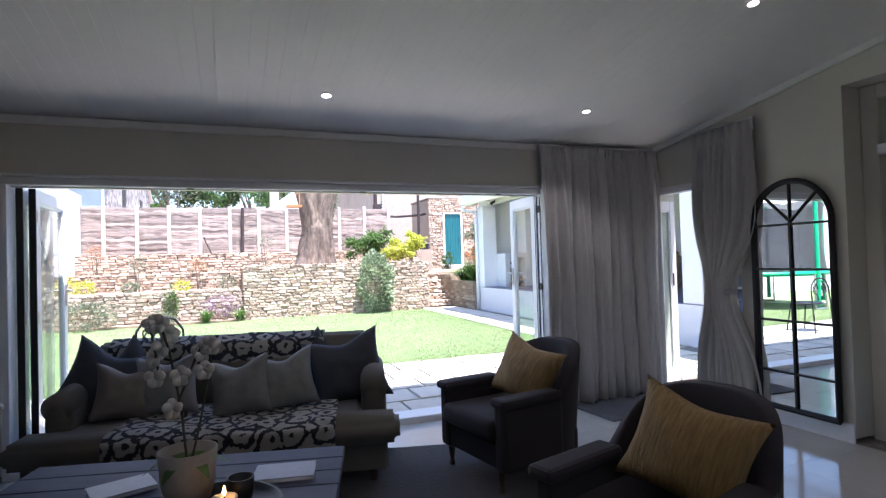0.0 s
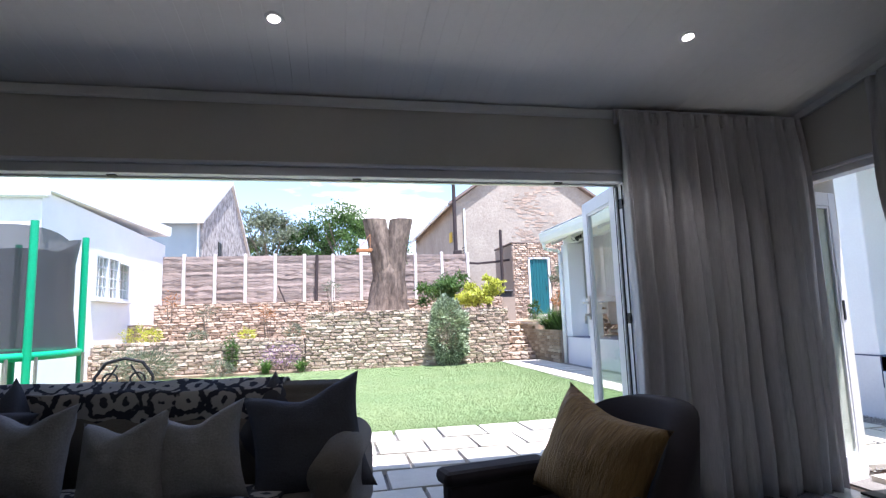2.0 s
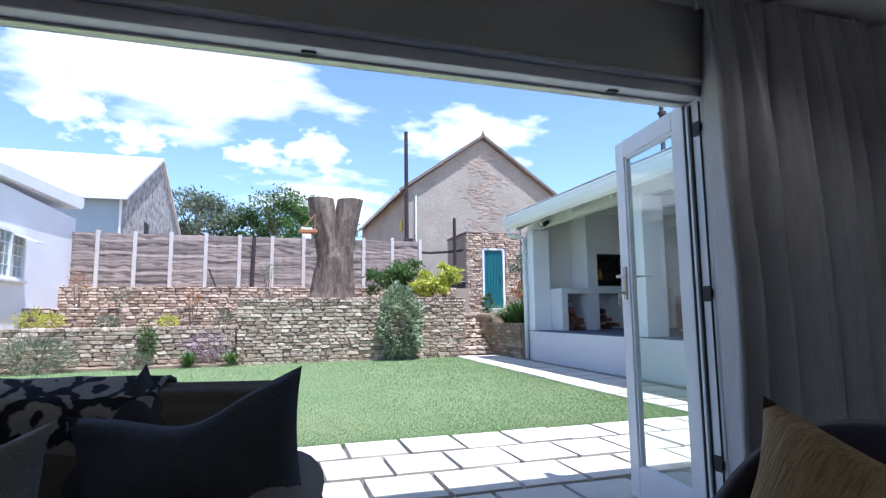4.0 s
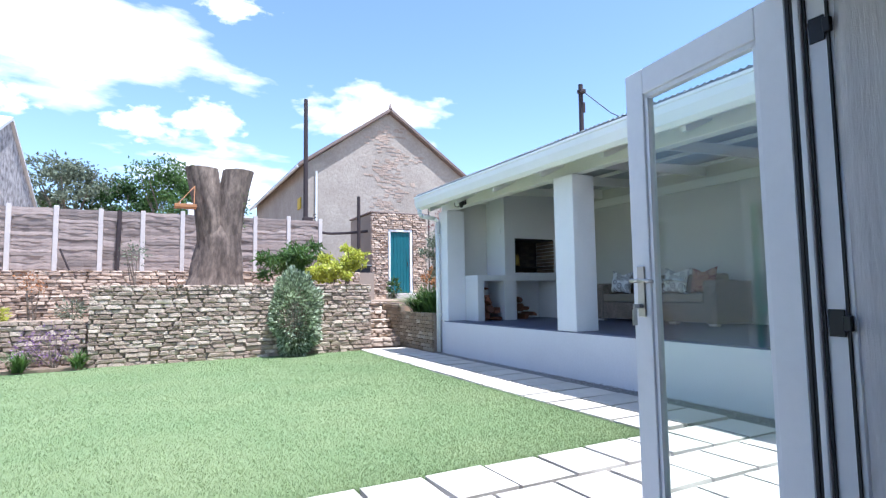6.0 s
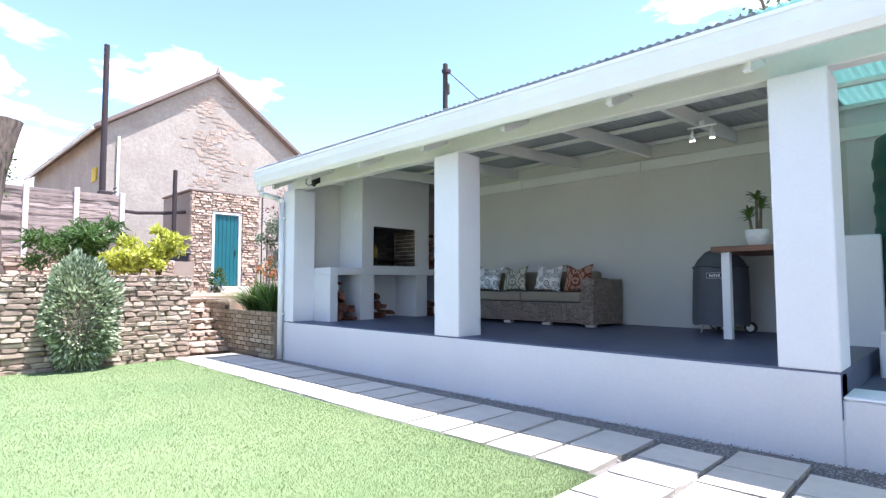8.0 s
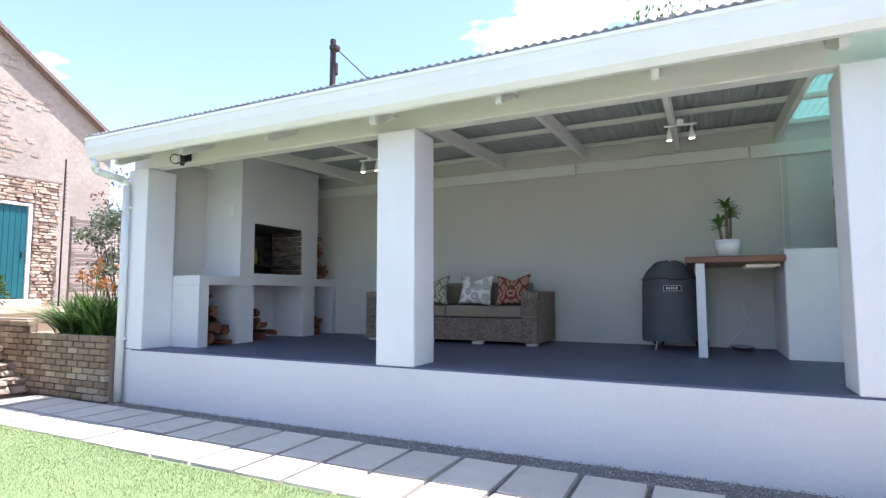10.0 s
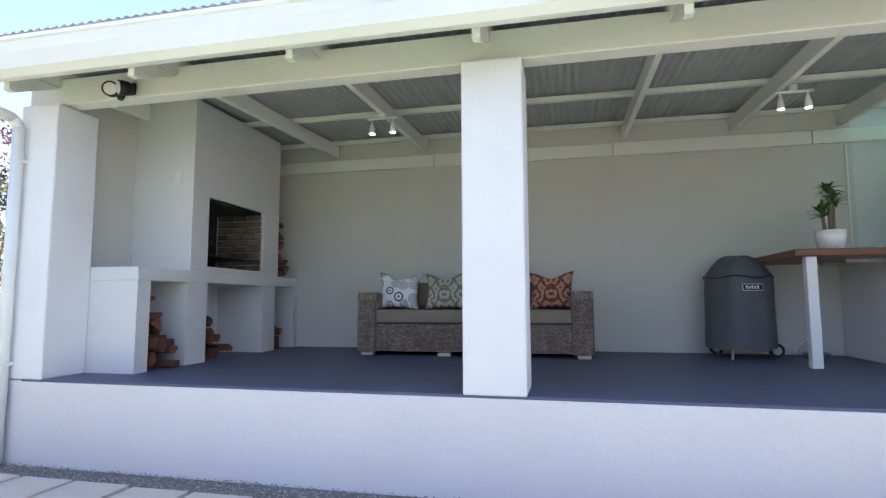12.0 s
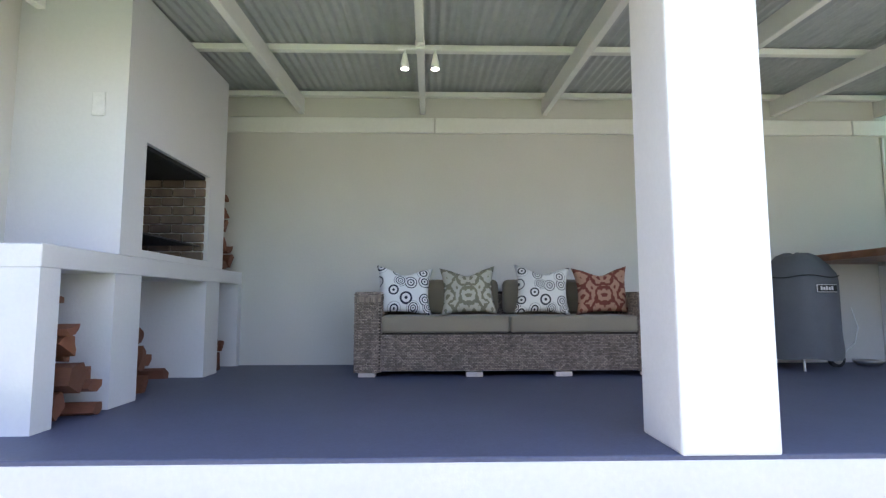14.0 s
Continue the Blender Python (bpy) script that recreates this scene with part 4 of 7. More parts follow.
def shrub(name, at, centre, radii, n, size, mat, seed, label, width=0.45, inner=0.5, lumps=0.25, stems=5, clumps=0):
    t = thing(name, at, label, "shrub")
    pts = clump_points(clumps, n // clumps, centre, radii, min(radii) * 0.5, seed) if clumps else ball_points(n, centre, radii, seed, inner, lumps)
    foliage("leaves", t, pts, size, mat, seed, width)
    rnd = random.Random(seed)
    bm = bmesh.new()
    for _ in range(stems):
        rod(bm, (at[0] + rnd.uniform(-0.08, 0.08), at[1] + rnd.uniform(-0.08, 0.08), at[2] - 0.03), (centre[0] + radii[0] * rnd.uniform(-0.6, 0.6), centre[1] + radii[1] * rnd.uniform(-0.5, 0.5), centre[2] + radii[2] * rnd.uniform(-0.2, 0.5)), 0.014, 0.005, 6)
    part("stem_bundle", bm, "trunk", t, world_space=True, kind="stuff")
    return t


def strap_plant(name, at, n, length, mat, seed, label, width=0.03, spread=0.7, flowers=None):
    rng = np.random.default_rng(seed)
    t = thing(name, at, label, "plant")
    verts, faces = [], []
    for _ in range(n):
        a = rng.uniform(0, 2 * math.pi)
        l = length * rng.uniform(0.6, 1.15)
        w = width * rng.uniform(0.7, 1.2)
        out = spread * rng.uniform(0.4, 1.2)
        ox, oy = rng.normal(0, 0.09 * length, 2)
        o = len(verts)
        for i in range(5):
            u = i / 4
            r, z = l * out * u ** 1.4, l * (u - 0.42 * out * u ** 2.4)
            ww = w * (1 - u ** 2) * 0.5 + 0.001
            cx, cy = ox + r * math.cos(a), oy + r * math.sin(a)
            verts += [(cx - ww * math.sin(a), cy + ww * math.cos(a), z), (cx + ww * math.sin(a), cy - ww * math.cos(a), z + 0.003)]
        faces += [(o + 2 * i, o + 2 * i + 1, o + 2 * i + 3, o + 2 * i + 2) for i in range(4)]
    mesh_part("leaves", from_arrays("leaves", verts, faces, mat), t, kind="stuff")
    if flowers:
        bm = bmesh.new()
        pts = []
        for _ in range(flowers[1]):
            a, r = rng.uniform(0, 6.28), rng.uniform(0, 0.35) * length
            top = (r * math.cos(a), r * math.sin(a), length * rng.uniform(0.95, 1.35))
            rod(bm, (0.3 * top[0], 0.3 * top[1], 0), top, 0.006, 0.004, 5)
            pts.append(rng.normal(size=(14, 3)) * 0.035 + np.array(top))
        part("flower_stems", bm, "leaf_mid", t)
        v, f = leaf_arrays(np.concatenate(pts), 0.07, seed + 1, 0.5)
        mesh_part("flowers", from_arrays("flowers", v.tolist(), f.tolist(), flowers[0]), t, kind="stuff")
    return t


shrub("climbing_shrub", (4.45, 16.85, 0), (4.47, 16.78, 0.82), (0.49, 0.36, 0.86), 10500, 0.078, "leaf_pale", 11, "dense variegated shrub growing against the stone wall", 0.5, 0.62, 0.22)
shrub("lime_shrub", (5.45, 17.75, 1.36), (5.4, 17.65, 1.78), (0.5, 0.35, 0.36), 1700, 0.12, "leaf_lime", 12, "bright lime-yellow shrub above the stone wall", 0.42, 0.4, 0.4, 6, 16)
shrub("lime_shrub", (5.85, 17.75, 1.36), (5.92, 17.65, 2.0), (0.28, 0.26, 0.42), 700, 0.11, "leaf_lime", 13, "bright lime-yellow shrub above the stone wall", 0.42, 0.3, 0.4, 5, 10)
shrub("green_shrub", (4.75, 18.4, 1.36), (4.75, 18.3, 1.85), (0.72, 0.45, 0.5), 2600, 0.15, "leaf_mid", 14, "mid-green long-leaved shrub behind the wall", 0.26, 0.4, 0.35, 6, 20)
shrub("lavender_bush", (-2.6, 16.7, 0.0), (-2.6, 16.65, 0.34), (0.75, 0.36, 0.36), 2600, 0.09, "leaf_grey", 15, "grey-green lavender bush at the foot of the wall", 0.15, 0.3, 0.25)
shrub("lavender_bush", (-0.95, 16.8, 0.0), (-0.95, 16.75, 0.17), (0.35, 0.22, 0.18), 800, 0.06, "leaf_grey", 16, "small grey-green bush at the foot of the wall", 0.2, 0.3, 0.25)
shrub("mauve_bush", (0.45, 16.92, 0.03), (0.4, 16.9, 0.42), (0.5, 0.18, 0.3), 560, 0.04, "leaf_purple", 17, "mauve-flowered bush against the low wall", 0.5, 0.3, 0.4)
shrub("creeper", (-0.75, 17.0, 0.03), (-0.75, 17.0, 0.55), (0.14, 0.1, 0.45), 500, 0.06, "leaf_mid", 18, "thin green creeper on the low wall", 0.5, 0.2, 0.4)
strap_plant("agapanthus", (0.05, 16.75, 0.02), 90, 0.42, "leaf_mid", 21, "green strap-leaved plant at the wall foot")
strap_plant("agapanthus", (0.85, 16.8, 0.02), 70, 0.36, "leaf_mid", 22, "green strap-leaved plant at the wall foot")
for i, (x, y, z, s) in enumerate(((-2.9, 18.2, 0.78, 0.4), (-1.9, 18.5, 0.78, 0.32), (-0.6, 18.3, 0.78, 0.3), (0.55, 18.4, 0.78, 0.42), (-3.4, 18.6, 0.78, 0.5))):
    shrub("herb_bush", (x, y, z), (x, y, z + s * 0.45), (s * 0.7, s * 0.5, s * 0.5), 420, 0.07, "leaf_lime" if i % 2 == 0 else "leaf_grey", 30 + i, "small yellow-green herb clump in the raised bed", 0.3, 0.2, 0.35, 3)
for i, (x, y) in enumerate(((-1.75, 19.0), (-0.2, 19.1), (1.6, 18.2), (-3.1, 20.6))):
    z = (0.78 if y < 19.5 else 1.22) if x < 0.95 else 1.36
    shrub("rose_bush", (x, y, z), (x, y, z + 0.75), (0.3, 0.25, 0.25), 200, 0.05, "leaf_orange" if i % 2 else "leaf_grey", 40 + i, "leggy rose bush with sparse leaves", 0.5, 0.1, 0.5, 4)
strap_plant("flax_lily", (7.45, 16.5, 0.7), 130, 0.68, "leaf_mid", 51, "tall arching strap-leaved lily in the planter", 0.045, 0.75, ("leaf_orange", 7))
strap_plant("flax_lily", (7.6, 17.05, 0.7), 110, 0.8, "leaf_mid", 52, "tall arching strap-leaved lily in the planter", 0.045, 0.7, ("leaf_orange", 6))
strap_plant("flax_lily", (7.95, 16.6, 0.7), 100, 0.75, "leaf_dark", 53, "tall arching strap-leaved lily in the planter", 0.045, 0.7, ("leaf_orange", 6))
rt = shrub("red_leaf_tree", (8.2, 17.3, 0.7), (8.1, 17.2, 2.1), (0.55, 0.5, 0.75), 2400, 0.07, "leaf_grey", 54, "slender young tree with red-tinged tips in the planter", 0.45, 0.2, 0.5, 9, 30)
foliage("red_tips", rt, clump_points(16, 22, (8.05, 17.1, 2.75), (0.5, 0.4, 0.4), 0.12, 56), 0.055, "leaf_red", 56)
strap_plant("flax_lily", (7.55, 16.75, 0.7), 150, 0.75, "leaf_mid", 57, "green arching strap-leaved lily in the planter", 0.05, 0.9)
strap_plant("flax_lily", (7.38, 17.05, 0.7), 130, 0.65, "leaf_mid", 58, "green arching strap-leaved lily in the planter", 0.05, 1.0)
strap_plant("flax_lily", (7.95, 16.75, 0.7), 120, 0.7, "leaf_dark", 59, "dark green arching strap-leaved lily in the planter", 0.05, 0.9)
shrub("door_plant", (9.4, 23.5, 1.02), (9.4, 23.5, 1.4), (0.24, 0.2, 0.35), 260, 0.12, "leaf_dark", 55, "small dark green potted shrub by the teal door", 0.4, 0.2)


def tree(at, trunk_h, crown, radii, seed, mat, clumps=34, per=130, leaf=0.3):
    t = thing("tree", at, {"leaf_dark": "dark green leafy tree beyond the fence", "leaf_mid": "broad mid-green tree beyond the fence", "leaf_grey": "grey-green gum tree with an open crown"}[mat], "tree")
    rnd = random.Random(seed)
    bm = rod(bmesh.new(), at, (at[0] + 0.2, at[1], at[2] + trunk_h), 0.32, 0.2, 9)
    for i in range(7):
        a = rnd.uniform(0, 6.28)
        z0 = at[2] + trunk_h * rnd.uniform(0.6, 1.0)
        mid = (at[0] + crown[0] + radii[0] * 0.35 * math.cos(a), at[1] + crown[1] + radii[1] * 0.35 * math.sin(a), at[2] + trunk_h + (crown[2] - trunk_h) * 0.6)
        end = (at[0] + crown[0] + radii[0] * 0.8 * math.cos(a), at[1] + crown[1] + radii[1] * 0.8 * math.sin(a), at[2] + crown[2] + radii[2] * rnd.uniform(-0.1, 0.6))
        rod(bm, (at[0] + 0.1, at[1], z0), mid, 0.13, 0.09, 6)
        rod(bm, mid, end, 0.09, 0.03, 5)
    part("trunk", bm, "trunk", t, world_space=True)
    foliage("crown", t, clump_points(clumps, per, (at[0] + crown[0], at[1] + crown[1], at[2] + crown[2]), radii, radii[0] * 0.34, seed), leaf, mat, seed, 0.5)


tree((-4.5, 58, 0), 5, (0, 0, 10.2), (3.0, 2.6, 3.2), 61, "leaf_grey", 40, 110, 0.32)
tree((-0.8, 60, 0), 4, (0, 0, 8.9), (3.3, 2.6, 2.6), 62, "leaf_dark", 40, 140, 0.34)
tree((3.0, 56, 0), 4, (0, 0, 9.4), (3.2, 2.8, 3.0), 63, "leaf_mid", 40, 140, 0.3)
tree((6.6, 70, 0), 5, (0, 0, 9.6), (2.6, 2.6, 2.4), 64, "leaf_mid", 30, 120, 0.34)
tree((-7.5, 66, 0), 4, (0, 0, 8.0), (3.0, 2.6, 2.6), 65, "leaf_mid", 36, 120, 0.34)
tree((17.5, 9.6, 0), 4, (0, 0, 6.4), (2.6, 2.4, 2.2), 66, "leaf_mid", 36, 150, 0.16)
tree((13.6, 19.8, 0), 3, (0, 0, 4.3), (0.9, 0.9, 0.9), 67, "leaf_mid", 14, 90, 0.14)
tree((-9.0, 52, 0), 4, (0, 0, 7.2), (2.6, 2.6, 2.2), 68, "leaf_dark", 30, 120, 0.34)

# ---- the sawn stump ----
st = thing("tree_stump", (3.25, 19.6, 1.36), "tall forked sawn-off tree stump with rough bark", "tree stump")


def gnarled(bm, rows, seg, seed):
    """A trunk through (x, y, z, rx, ry) rows with furrowed bark."""
    rings = []
    for k, (x, y, z, rx, ry) in enumerate(rows):
        ring = []
        for i in range(seg):
            a = 2 * math.pi * i / seg
            f = 1 + 0.11 * noise.noise((3 * math.cos(a), 3 * math.sin(a), z * 0.9 + seed)) + 0.09 * noise.noise((8 * math.cos(a), 8 * math.sin(a), z * 1.2 + seed)) + 0.04 * noise.noise((19 * math.cos(a), 19 * math.sin(a), z * 4 + seed))
            ring.append(bm.verts.new((x + rx * f * math.cos(a), y + ry * f * math.sin(a), z)))
        rings.append(ring)
    for a, b in zip(rings, rings[1:]):
        for i in range(seg):
            bm.faces.new((a[i], a[(i + 1) % seg], b[(i + 1) % seg], b[i]))
    return rings


def lerp_rows(keys, n):
    out = []
    for a, b in zip(keys, keys[1:]):
        for i in range(n):
            out.append(tuple(p + (q - p) * i / n for p, q in zip(a, b)))
    return out + [keys[-1]]


bm = bmesh.new()
r = gnarled(bm, lerp_rows([(3.2, 19.6, 1.3, 0.7, 0.62), (3.24, 19.6, 1.65, 0.57, 0.55), (3.3, 19.6, 2.3, 0.5, 0.5), (3.3, 19.6, 2.6, 0.48, 0.45), (3.29, 19.6, 2.85, 0.44, 0.36), (3.29, 19.6, 3.0, 0.22, 0.18)], 10), 80, 1)
bm.faces.new(r[-1])
part("trunk", bm, "bark", st, smooth=True, world_space=True)
for lean, seed in (((3.17, 19.62, 2.88, 2.35), 2), ((3.43, 19.6, 3.7, 2.35), 3)):
    x0, y0, x1, z0 = lean
    bm = bmesh.new()
    r = gnarled(bm, lerp_rows([(x0, y0, z0, 0.34, 0.42), (x0 + (x1 - x0) * 0.35, y0, z0 + 0.9, 0.33, 0.4), (x1, y0, 4.24, 0.36, 0.36)], 9), 56, seed)
    part("limb", bm, "bark", st, smooth=True, world_space=True)
    bm = bmesh.new()
    lathe(bm, [(0.3, 0), (0.31, 0.015), (0.28, 0.03)], 24, (x1, y0, 4.225))
    part("sawn_face", bm, "cut", st, "pale sawn wood face", world_space=True)
foliage("ivy", st, ball_points(260, (3.75, 19.5, 3.5), (0.2, 0.25, 0.7), 71, 0.2), 0.08, "leaf_mid", 71)
fd = thing("bird_feeder", (2.5, 19.1, 3.25), "small copper-coloured tray bird feeder hung on the stump", "bird feeder")
part("tray", boxes((2.3, 2.75, 18.9, 19.25, 3.2, 3.23), (2.3, 2.75, 18.9, 18.92, 3.23, 3.27), (2.3, 2.75, 19.23, 19.25, 3.23, 3.27), bevel=0.005), "copper", fd, world_space=True)
bm = bmesh.new()
for x in (2.35, 2.7):
    path_tube(bm, [(x, 19.08, 3.26), (2.72, 19.3, 3.75)], 0.008, 5)
part("hanger", bm, "copper", fd, world_space=True)

# ---- poles, cables and yard clutter ----
pl = thing("utility_pole", (6.75, 25.4, 0), "dark tarred timber utility pole with meter box", "pole")
part("shaft", rod(bmesh.new(), (6.75, 25.4, 0), (6.72, 25.4, 8.42), 0.1, 0.075, 12), "pole", pl, world_space=True)
part("meter_box", boxes((6.6, 6.95, 25.15, 25.4, 3.3, 4.0), bevel=0.02), "pole", pl, world_space=True)
bm = bmesh.new()
for i in range(5):
    rod(bm, (6.98, 25.25, 3.6 + 0.12 * i), (7.08, 25.25, 3.66 + 0.12 * i), 0.02, seg=6)
part("insulators", bm, "pole", pl, world_space=True)
bm = path_tube(bmesh.new(), [(6.9, 25.3, 3.5), (7.6, 25.1, 3.42), (8.3, 24.8, 3.45), (8.8, 24.5, 3.5)], 0.05, 6)
part("cross_bar", bm, "pole", pl, world_space=True)
pp = thing("utility_pole", (8.45, 24.5, 1.0), "short dark post beside the outhouse", "pole")
part("shaft", rod(bmesh.new(), (8.45, 24.5, 1.0), (8.45, 24.5, 4.75), 0.07, 0.06, 10), "pole", pp, world_space=True)
bm = bmesh.new()
for i in range(12):
    rod(bm, (10.99, 23.95, 3.2 + 0.11 * i), (11.07, 23.95, 3.24 + 0.11 * i), 0.014, seg=5)
rod(bm, (11.03, 23.97, 1.0), (11.03, 23.97, 4.8), 0.02, seg=6)
tagged(solo("electric_fence_bracket", bm, "pole", "row of small electric fence insulators on a thin post", "fence bracket"))
p2 = thing("utility_pole", (10.95, 15.45, 0), "dark utility pole behind the veranda roof", "pole")
part("shaft", rod(bmesh.new(), (10.95, 15.45, 0), (10.99, 15.45, 6.2), 0.07, 0.055, 12), "pole", p2, world_space=True)
part("insulator", boxes((10.86, 11.03, 15.3, 15.45, 5.95, 6.05), (10.98, 11.06, 15.37, 15.45, 5.5, 5.75), bevel=0.015), "pole", p2, world_space=True)
bm = path_tube(bmesh.new(), [(10.95, 15.4, 6.05), (11.2, 14.7, 5.3), (11.8, 13.6, 4.5), (13, 11.5, 3.8)], 0.012, 5)
part("cable", bm, "rubber", p2, world_space=True)
bn = thing("wheelie_bin", (7.7, 22.4, 1.02), "dark plastic wheelie bin by the outhouse", "bin")
part("body", prism(bmesh.new(), [(7.45, 1.1), (7.95, 1.1), (8.02, 2.05), (7.4, 2.05)], "y", 22.1, 22.65), "bin", bn, world_space=True)
part("lid", boxes((7.36, 8.06, 22.02, 22.7, 2.05, 2.13), bevel=0.03), "bin", bn, world_space=True)
for x in (7.5, 7.9):
    part("wheel", rod(bmesh.new(), (x - 0.03, 22.62, 1.12), (x + 0.03, 22.62, 1.12), 0.1, seg=14), "rubber", bn, world_space=True)
gt = thing("screen_fence", (11.6, 23.6, 1.0), "brown slatted timber screen beside the outhouse", "fence")
for i in range(20):
    part("slat", boxes((11.05, 13.2, 23.58, 23.61, 1.05 + 0.11 * i, 1.14 + 0.11 * i), bevel=0.004), "fence", gt, world_space=True)
for x in (11.1, 12.1, 13.1):
    part("post", boxes((x - 0.05, x + 0.05, 23.62, 23.7, 0.95, 3.3), bevel=0.006), "fence", gt, world_space=True)
ips = thing("leaning_pole", (1.3, 22.2, 1.85), "dark leaning stake by the fence", "stake")
part("shaft", rod(bmesh.new(), (0.05, 22.2, 1.84), (-0.2, 22.25, 2.45), 0.025), "pole", ips, world_space=True)
part("shaft", rod(bmesh.new(), (1.05, 22.28, 1.9), (1.08, 22.28, 3.5), 0.055), "pole", ips, world_space=True)

# ---- trampoline ----
TX, TY = -3.64, 11.97
tr = thing("trampoline", (TX, TY, 0), "round trampoline with green pads and a black safety net", "trampoline")
R = 1.5
bm = bmesh.new()
ring = [(TX + R * math.cos(2 * math.pi * i / 48), TY + R * math.sin(2 * math.pi * i / 48), 0.86) for i in range(49)]
path_tube(bm, ring, 0.03, 8)
part("frame_ring", bm, "steel", tr, world_space=True)
bm = bmesh.new()
lathe(bm, [(1.18, 0), (1.18, 0.012), (0.6, 0.011), (0.01, 0.01)], 48, (TX, TY, 0.85))
part("mat", bm, "net", tr, world_space=True)
bm = bmesh.new()
a, b = [], []
prof = [(1.16, 0.865), (1.2, 0.9), (1.5, 0.91), (1.56, 0.88), (1.55, 0.8), (1.54, 0.82), (1.48, 0.89), (1.2, 0.875)]
rings = [[bm.verts.new((TX + r_ * math.cos(2 * math.pi * i / 48), TY + r_ * math.sin(2 * math.pi * i / 48), z_)) for i in range(48)] for r_, z_ in prof]
for p_, q_ in zip(rings, rings[1:] + rings[:1]):
    for i in range(48):
        bm.faces.new((p_[i], p_[(i + 1) % 48], q_[(i + 1) % 48], q_[i]))
part("edge_pad", bm, "green_pad", tr, "bright green padded edge", smooth=True, world_space=True)
for i in range(6):
    an = radians(30 + 60 * i)
    x, y = TX + (R + 0.05) * math.cos(an), TY + (R + 0.05) * math.sin(an)
    part("net_post", rod(bmesh.new(), (x, y, 0.1), (x, y, 2.66), 0.05, 0.05, 12), "green_pad", tr, "green foam-sleeved pole", world_space=True)
    path = [(x - 0.12 * math.sin(an), y + 0.12 * math.cos(an), 0.84), (x - 0.12 * math.sin(an), y + 0.12 * math.cos(an), 0.02), (x + 0.25 * math.sin(an), y - 0.25 * math.cos(an), 0.02), (x + 0.25 * math.sin(an), y - 0.25 * math.cos(an), 0.84)]
    part("leg", path_tube(bmesh.new(), path, 0.022, 8), "steel", tr, world_space=True)
net_mat = bpy.data.materials.new("net_mesh")
net_mat.use_nodes = True
nt = net_mat.node_tree
tb, mx = nt.nodes.new("ShaderNodeBsdfTransparent"), nt.nodes.new("ShaderNodeMixShader")
nt.nodes["Principled BSDF"].inputs["Base Color"].default_value = (0.03, 0.03, 0.033, 1)
mx.inputs[0].default_value = 0.82
nt.links.new(tb.outputs[0], mx.inputs[1])
nt.links.new(nt.nodes["Principled BSDF"].outputs[0], mx.inputs[2])
nt.links.new(mx.outputs[0], nt.nodes["Material Output"].inputs[0])
bm = bmesh.new()
rows = []
for z in (0.9, 1.5, 2.2, 2.6):
    rr = 1.48 - (0.06 if 1 < z < 2.5 else 0)
    rows.append([bm.verts.new((TX + (rr - 0.05 * (1 - abs(math.cos(3 * 2 * math.pi * i / 60 - 1.57))) * (z > 0.95)) * math.cos(2 * math.pi * i / 60), TY + rr * math.sin(2 * math.pi * i / 60), z - (0.1 if z > 2.5 else 0) * (1 - abs(math.cos(3 * 2 * math.pi * i / 60 - 1.57))))) for i in range(60)])
for p_, q_ in zip(rows, rows[1:]):
    for i in range(60):
        bm.faces.new((p_[i], p_[(i + 1) % 60], q_[(i + 1) % 60], q_[i]))
part("net", bm, net_mat, tr, "black see-through safety net", smooth=True, world_space=True)

# ---- wrought-iron patio chair ----
wc = thing("garden_chair", pose(-0.03, 7.95, 0) @ Matrix.Diagonal((1.13, 1.13, 1.13, 1)), "black wrought-iron garden chair with scrolled back", "chair")
bm = path_tube(bmesh.new(), [(-0.2, -0.05, 0.0), (-0.2, -0.02, 0.45), (-0.19, 0, 0.7), (-0.12, 0, 0.8), (0, 0, 0.83), (0.12, 0, 0.8), (0.19, 0, 0.7), (0.2, -0.02, 0.45), (0.2, -0.05, 0.0)], 0.011)
part("back_frame", bm, "black_metal", wc)
for s in (-1, 1):
    bm = path_tube(bmesh.new(), [(s * (0.03 + 0.065 * (1 - math.cos(k * 0.7)) * 0.9), 0, 0.5 + 0.26 * k / 8 + 0.03 * math.sin(k * 0.9)) for k in range(9)], 0.007, 6)
    c = [(s * 0.09 + 0.05 * math.cos(k * 0.7), 0, 0.68 + 0.05 * math.sin(k * 0.7)) for k in range(10)]
    path_tube(bm, c, 0.007, 6)
    part("scroll", bm, "black_metal", wc)
bm = bmesh.new()
lathe(bm, [(0.2, 0), (0.22, 0.015), (0.2, 0.03), (0.01, 0.03)], 24, (0, 0.2, 0.43))
part("seat", bm, "black_metal", wc)
for s in (-1, 1):
    part("front_leg", rod(bmesh.new(), (s * 0.16, 0.34, 0.44), (s * 0.2, 0.4, 0.0), 0.01), "black_metal", wc)

# ---- clouds, far off ----
cloud_mat = bpy.data.materials.new("cloud")
cloud_mat.use_nodes = True
nt = cloud_mat.node_tree
for n_ in list(nt.nodes):
    nt.nodes.remove(n_)
tc, em, tp, ms, ou = (nt.nodes.new("ShaderNode" + k) for k in ("TexCoord", "Emission", "BsdfTransparent", "MixShader", "OutputMaterial"))
sep = nt.nodes.new("ShaderNodeVectorMath")
sep.operation = "LENGTH"
n1 = noise_tex(nt, tc.outputs["Object"], 2.1, 8, 0.55)
oi = nt.nodes.new("ShaderNodeObjectInfo")
off = nt.nodes.new("ShaderNodeVectorMath")
off.operation = "ADD"
mulr = nt.nodes.new("ShaderNodeVectorMath")
mulr.operation = "SCALE"
mulr.inputs[0].default_value = (37, 11, 23)
nt.links.new(oi.outputs["Random"], mulr.inputs["Scale"])
